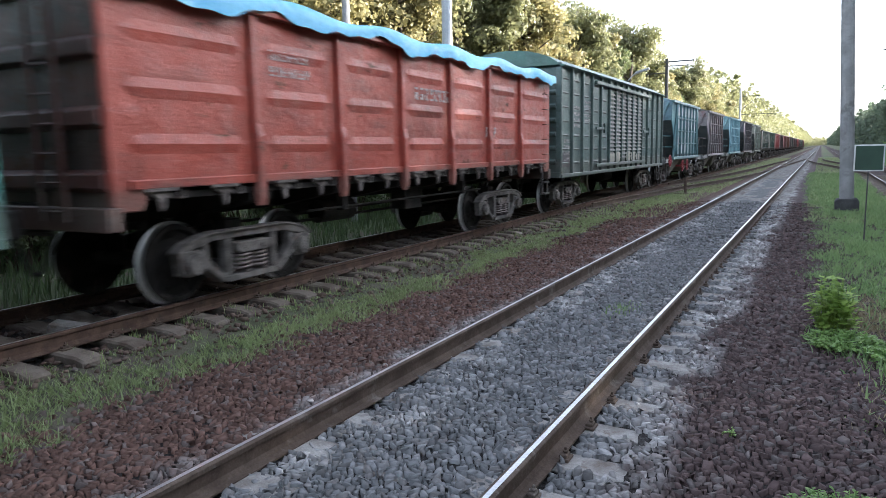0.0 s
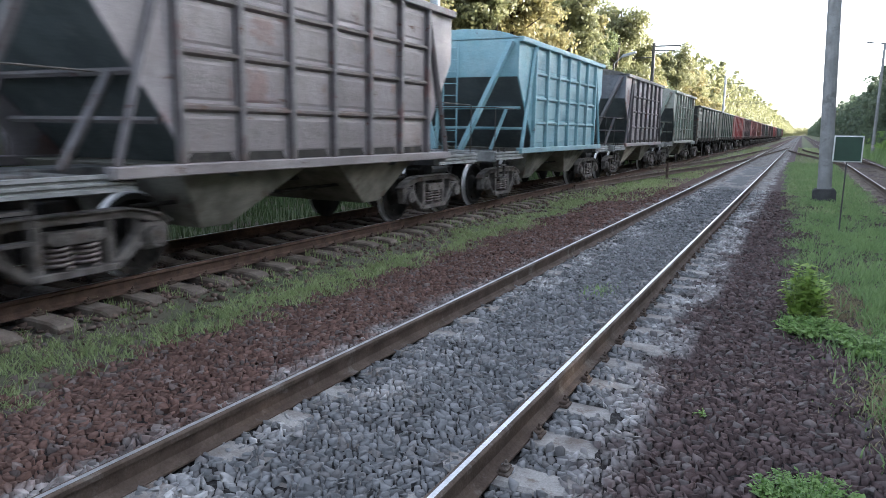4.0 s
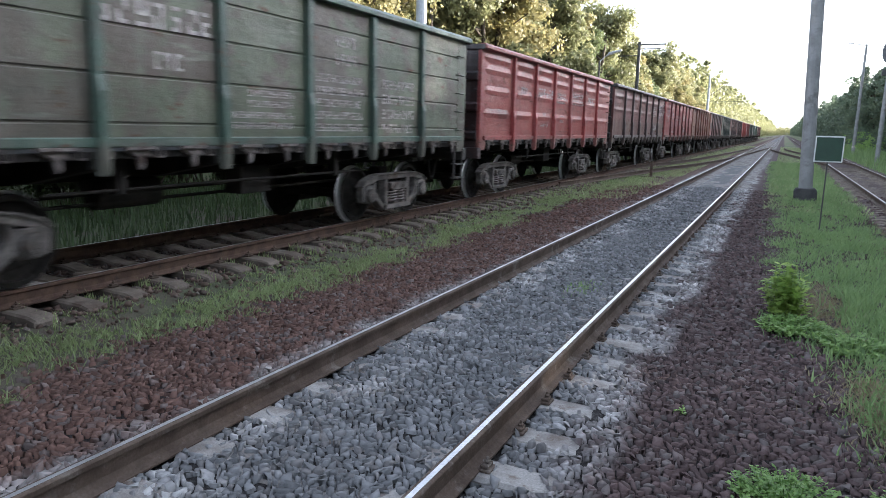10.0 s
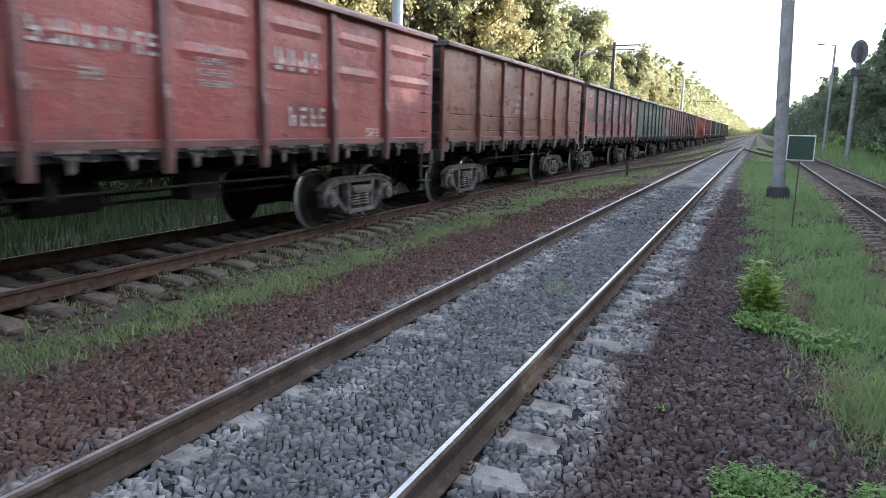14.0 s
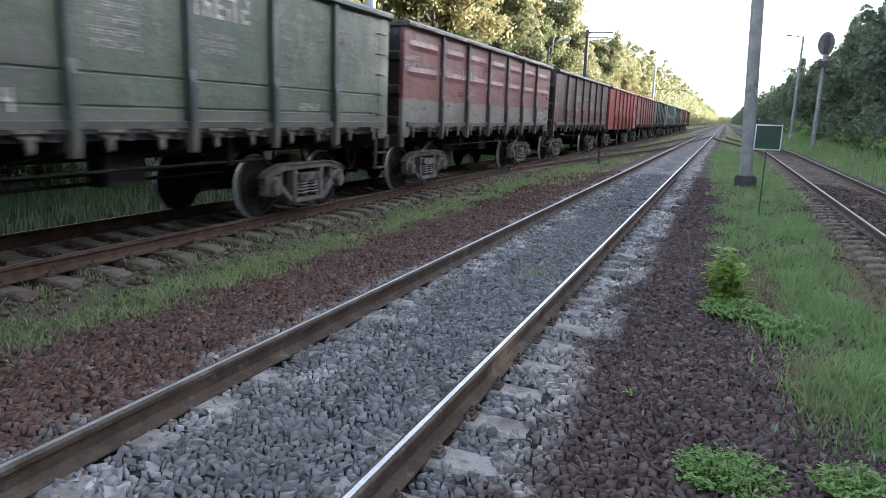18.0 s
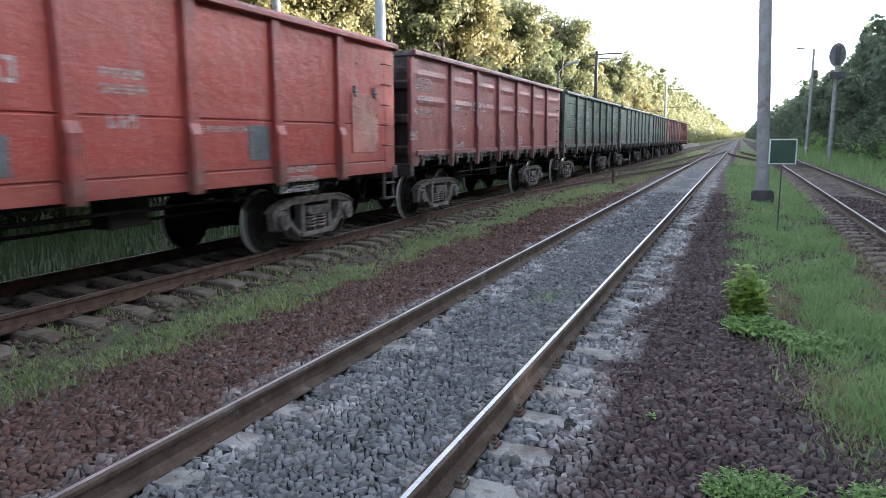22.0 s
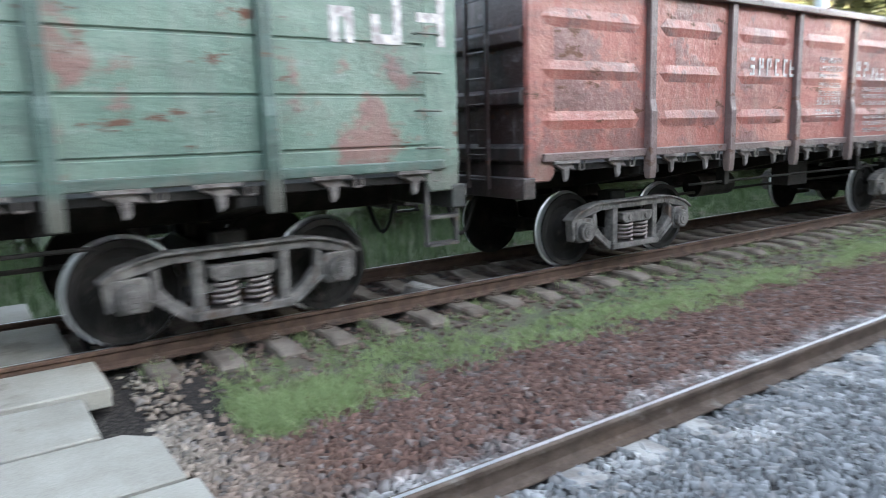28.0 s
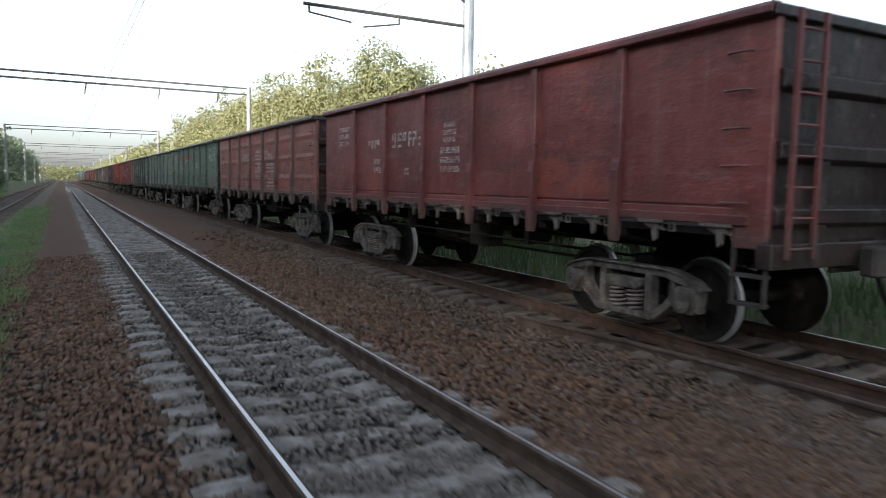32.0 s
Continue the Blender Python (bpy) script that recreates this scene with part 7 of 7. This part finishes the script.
part("plank", Shape().box(-0.5, 0.5, -0.15, 0.15, 0.0, 0.08).mesh("plank", 0.01), OLD_SLEEPER, peg)

SIGNAL_GREY = plain("weathered_signal_paint", (0.10, 0.10, 0.105), (0.16, 0.16, 0.165), 3.0, 0.7)
# colour-light signal and lamp pole beyond the siding
sig = empty("signal_mast", "railway signal mast seen from behind with a dark oval head", "signal", at=(8.0, 55.5, float(ground_z(8.0, 55.5))))
part("shaft", Shape().tube((0, 0, -0.2), (0, 0, 6.6), 0.15, 12, 0.13).mesh("shaft"), POLE_CONCRETE, sig)
oval = [(0.52 * math.cos(a), 7.3 + 0.8 * math.sin(a)) for a in np.linspace(0, 2 * math.pi, 24, False)]
part("backboard", Shape().prism(oval, "y", -0.03, 0.03).mesh("backboard"), SIGNAL_GREY, sig, "grey oval backing board")
part("lamp_case", Shape().box(-0.14, 0.14, -0.2, -0.03, 6.7, 7.9).tube((0, -0.2, 7.6), (0, -0.26, 7.6), 0.13, 12).mesh("lamp_case", 0.02), MAST_IRON, sig)
part("bracket", Shape().box(-0.4, 0.5, -0.3, 0.2, 5.75, 6.15).box(-0.06, 0.06, -0.1, 0.05, 6.1, 7.0).mesh("bracket", 0.01), MAST_IRON, sig)
lampost = empty("lamp_post", "tall slim concrete lamp post with a short arm", "lamp post", at=(8.3, 78.0, float(ground_z(8.3, 78.0))))
part("shaft", Shape().tube((0, 0, -0.2), (0, 0, 10.2), 0.16, 12, 0.1).mesh("shaft"), POLE_CONCRETE, lampost)
part("arm", Shape().tube((0, 0, 10.1), (-1.1, 0, 10.25), 0.04, 6).box(-1.5, -1.0, -0.12, 0.12, 10.2, 10.3).mesh("arm"), MAST_IRON, lampost)
part("number_band", Shape().tube((0, 0, 0.55), (0, 0, 0.8), 0.168, 12).mesh("number_band"), WHITE_PAINT, lampost)

# masts beyond the loaded track
lamp_free_pole("steel_mast", "light grey round steel mast beyond the train", "mast", -8.6, 20.6, 11.0, 0.19, 0.15, GALVANISED)
lamp_free_pole("concrete_post", "weathered concrete post by the trees", "pole", -10.4, 17.6, 7.4, 0.14, 0.11, POLE_CONCRETE, False)
m2 = empty("catenary_mast", "dark catenary mast with cross arms and insulators", "mast", at=(-8.6, 57.0, -0.4))
part("shaft", Shape().tube((0, 0, -0.2), (0, 0, 8.9), 0.16, 10, 0.12).mesh("shaft"), MAST_IRON, m2)
part("cross_arm", Shape().box(-0.2, 2.0, -0.05, 0.05, 8.62, 8.72).box(-0.2, 1.6, -0.05, 0.05, 8.3, 8.37).box(-1.6, 0.1, -0.05, 0.05, 7.8, 7.87).mesh("cross_arm"), MAST_IRON, m2)
lp = empty("lamp_post", "grey street lamp with an angled head beyond the train", "lamp post", at=(-8.6, 44.5, -0.4))
part("shaft", Shape().tube((0, 0, -0.2), (0, 0, 6.3), 0.09, 10, 0.06).mesh("shaft"), MAST_IRON, lp)
part("lamp_head", Shape().tube((0, 0, 6.25), (0.55, 0, 6.75), 0.04, 6).prism([(0.4, 6.6), (0.55, 6.8), (1.3, 6.98), (1.35, 6.88)], "y", -0.14, 0.14).mesh("lamp_head", 0.02), GALVANISED, lp)

for y in (-22.0, 112.0):
    m = empty("catenary_mast", "light grey steel catenary mast with a bracket arm", "mast", "catenary masts", at=(-8.5, y, -0.4))
    part("shaft", Shape().tube((0, 0, -0.2), (0, 0, 10.4), 0.19, 12, 0.15).mesh("shaft"), GALVANISED, m)
    part("bracket_arm", Shape().tube((0, 0, 6.7), (4.9, 0, 6.7), 0.045, 6).tube((0, 0, 7.25), (2.5, 0, 9.3), 0.04, 6).tube((0, 0, 9.3), (2.5, 0, 9.3), 0.04, 6).mesh("bracket_arm"), MAST_IRON, m)
    part("steady_arm", Shape().tube((4.75, 0, 6.7), (4.75, 0, 6.5), 0.03, 6).tube((4.75, 0, 6.5), (3.6, 0, 6.38), 0.022, 6).tube((2.2, 0, 6.7), (2.2, 0, 6.5), 0.03, 6).tube((2.2, 0, 6.5), (3.25, 0, 6.3), 0.022, 6).mesh("steady_arm"), MAST_IRON, m)


def portal(y):
    """A rigid cross beam over all the tracks on two concrete masts, with droppers."""
    p = empty("catenary_portal", "catenary portal with a thin double beam over the tracks", "portal", "catenary portals", at=(0, y, 0))
    for x in (8.05, -9.9):
        part("mast", Shape().tube((x, 0, -0.5), (x, 0, 8.35), 0.2, 12, 0.15).mesh("mast"), POLE_CONCRETE, p)
    for z in (8.25, 7.82):
        part("beam", Shape().box(-9.9, 8.05, -0.05, 0.05, z - 0.05, z + 0.05).mesh("beam"), MAST_IRON, p)
    for x in (5.1, 0.4, -4.0, -7.8):
        part("insulator", Shape().tube((x, 0, 7.8), (x + 0.1, 0, 7.1), 0.05, 6, 0.035).mesh("insulator"), MAST_IRON, p)
    return p


for y in (-55.0, -108.0, -162.0, -216.0, -270.0, -330.0):
    portal(y)


def cable(name, label, x, z, sag, y0, y1, span, r=0.012, z_b=None):
    s, n = Shape(), 8
    y = y0
    while y < y1:
        pts = [(x, y + span * k / n, z - sag * 4 * (k / n) * (1 - k / n)) for k in range(n + 1)]
        for p, q in zip(pts, pts[1:]):
            s.tube(p, q, r, 4)
        y += span
    return tagged(part(name, s.mesh(name), WIRE), label, "cable")


for x in (0.0, TRACK_X):
    cable("contact_wire", "overhead contact wire above the track", x, 6.25, 0.02, -326, 224, 55, 0.0045)
    cable("messenger_wire", "sagging messenger wire above the contact wire", x, 7.5, 0.9, -326, 224, 55, 0.004)
for z in (3.72, 3.53, 3.32):
    tagged(cable("line_wire", "thin grey line wire along the trees", -9.2, z, 0.12, -20, 120, 27.5, 0.011), "thin grey line wire along the trees", "cable")

# low platform far along the loaded track
tagged(part("platform", Shape().box(-10.0, -8.3, 92, 210, -0.4, 0.3).box(-8.5, -8.2, 92, 210, 0.3, 0.36).mesh("platform", 0.02), CONCRETE), "low concrete platform edge far along the line", "platform", kind="structure")

# foot crossing of concrete slabs over the loaded track
cross = empty("foot_crossing", "pale concrete slabs of a foot crossing over the loaded track", "crossing", kind="structure")
for x0, x1, ya, yb, z in ((-1.84, -0.95, -0.46, 1.14, -0.10), (-2.70, -1.87, -0.43, 1.08, -0.09), (-3.55, -2.73, -0.36, 0.78, -0.08), (-4.36, -3.58, -0.66, 0.98, -0.05), (-5.96, -4.64, -0.6, 0.86, -0.04), (-7.3, -6.25, -0.55, 0.7, -0.06)):
    chamfer = 0.18 if x0 == -2.70 else 0.02
    outline = [(x0, ya + chamfer), (x0 + chamfer, ya), (x1, ya), (x1, yb), (x0 + chamfer, yb), (x0, yb - chamfer)]
    part("slab", Shape().prism(outline, "z", z - 0.16, z).mesh("slab", 0.012), SLAB, cross)
block = Shape().prism([(-0.22, 0.0), (0.2, -0.02), (0.22, 0.14), (-0.18, 0.17)], "y", -0.11, 0.11).mesh("concrete_block", 0.02)
tagged(part("concrete_block", block, CONCRETE, None, "", pose(-5.1, 4.75, -0.24, 0, 6, 35)), "broken concrete block lying between the rails", "rubble")
tagged(part("concrete_block", block, OLD_SLEEPER, None, "", pose(-5.0, 5.5, -0.26, 0, 4, 120)), "dirty broken concrete block between the rails", "rubble")
tagged(part("pale_stone", Shape().prism([(-0.1, 0), (0.06, -0.06), (0.12, 0.03), (0, 0.09)], "z", -0.02, 0.05).mesh("pale_stone", 0.015), CONCRETE, None, "", (2.16, -5.87, -0.24)), "flat pale stone in the gravel", "stone")
tagged(part("plank", Shape().box(-0.09, 0.09, -0.7, 0.7, 0, 0.05).mesh("plank", 0.008), OLD_SLEEPER, None, "", pose(-4.15, -5.7, -0.27, 0, 0, 8)), "weathered plank beside the loaded track", "plank")

# rails of the crossovers
turnout = empty("crossover", "rusty crossover rails between the tracks", "railway track", kind="structure")
lead = [(-4.32, 22.5), (-3.85, 27.3), (-3.44, 31.6), (-2.88, 36.4), (-1.95, 43.5), (-1.35, 51.0), (-0.85, 62.0), (-0.2, 80.0), (0.8, 110.0)]
part("rail", rail_mesh(lead), RAIL_SIDE, turnout, "rusty dull crossover rail", (0, 0, -0.03), RAIL_TOP_DULL)
part("rail", rail_mesh([(x - 1.594, y) for x, y in lead[3:]]), RAIL_SIDE, turnout, "rusty dull crossover rail", (0, 0, -0.03), RAIL_TOP_DULL)
lead = [(4.8, 48.0), (4.2, 56.0), (3.2, 66.0), (2.0, 77.0), (1.1, 88.0), (0.8, 98.0)]
part("rail", rail_mesh(lead), RAIL_SIDE, turnout, "", None, RAIL_TOP_DULL)
part("rail", rail_mesh([(x + 1.594, y + 3) for x, y in lead]), RAIL_SIDE, turnout, "", None, RAIL_TOP_DULL)
back = [(-4.3, -5.9), (-4.22, -7.6), (-4.2, -8.9), (-4.05, -10.5), (-3.75, -12.4)]
part("rail", rail_mesh(back[::-1]), RAIL_SIDE, turnout, "rusty short check rail", (0, 0, -0.1), RAIL_TOP_DULL)

# ---- tracks ----
track("track_near", "near railway track with bright rails on concrete sleepers", 0.0, RAIL_TOP, CONCRETE, 3.49, 0.55, (-32, 45), (-160, 200), (-16, 24))
track("track_loaded", "railway track carrying the train on old concrete sleepers", TRACK_X, RAIL_TOP, OLD_SLEEPER, 1.48, 0.555, (-30, 45), (-120, 160), (-14, 26), RAIL_RUST)
track("track_siding", "rusty siding track beyond the grass verge", THIRD_X, RAIL_TOP_WORN, OLD_SLEEPER, 0.2, 0.56, (10, 45), (-120, 50), (10, 14))


# ---- the train's run ----
SPEED = 10.0
def gone(t):
    return SPEED * t + float(np.interp(t, (0, 23, 26, 28.5, 29, 30, 31), (0, 0, 0.3, 0.62, 0.52, 0.1, 0)))


def motions():
    for start, wagon in TRAIN:
        walk(wagon, [(t, Matrix.Translation((TRACK_X, start - gone(t), 0))) for t in [k / 2 for k in range(65)]])
    times = [k / 15 for k in range(481)]
    turns = [math.degrees(gone(t) / WHEEL_R) for t in times]
    for start, wagon in TRAIN:
        for ob in wagon.children_recursive:
            if ob.name.startswith("wheelset"):
                y = ob.location.y
                walk(ob, [(t, pose(0, y, WHEEL_R, a)) for t, a in zip(times, turns)])


motions()
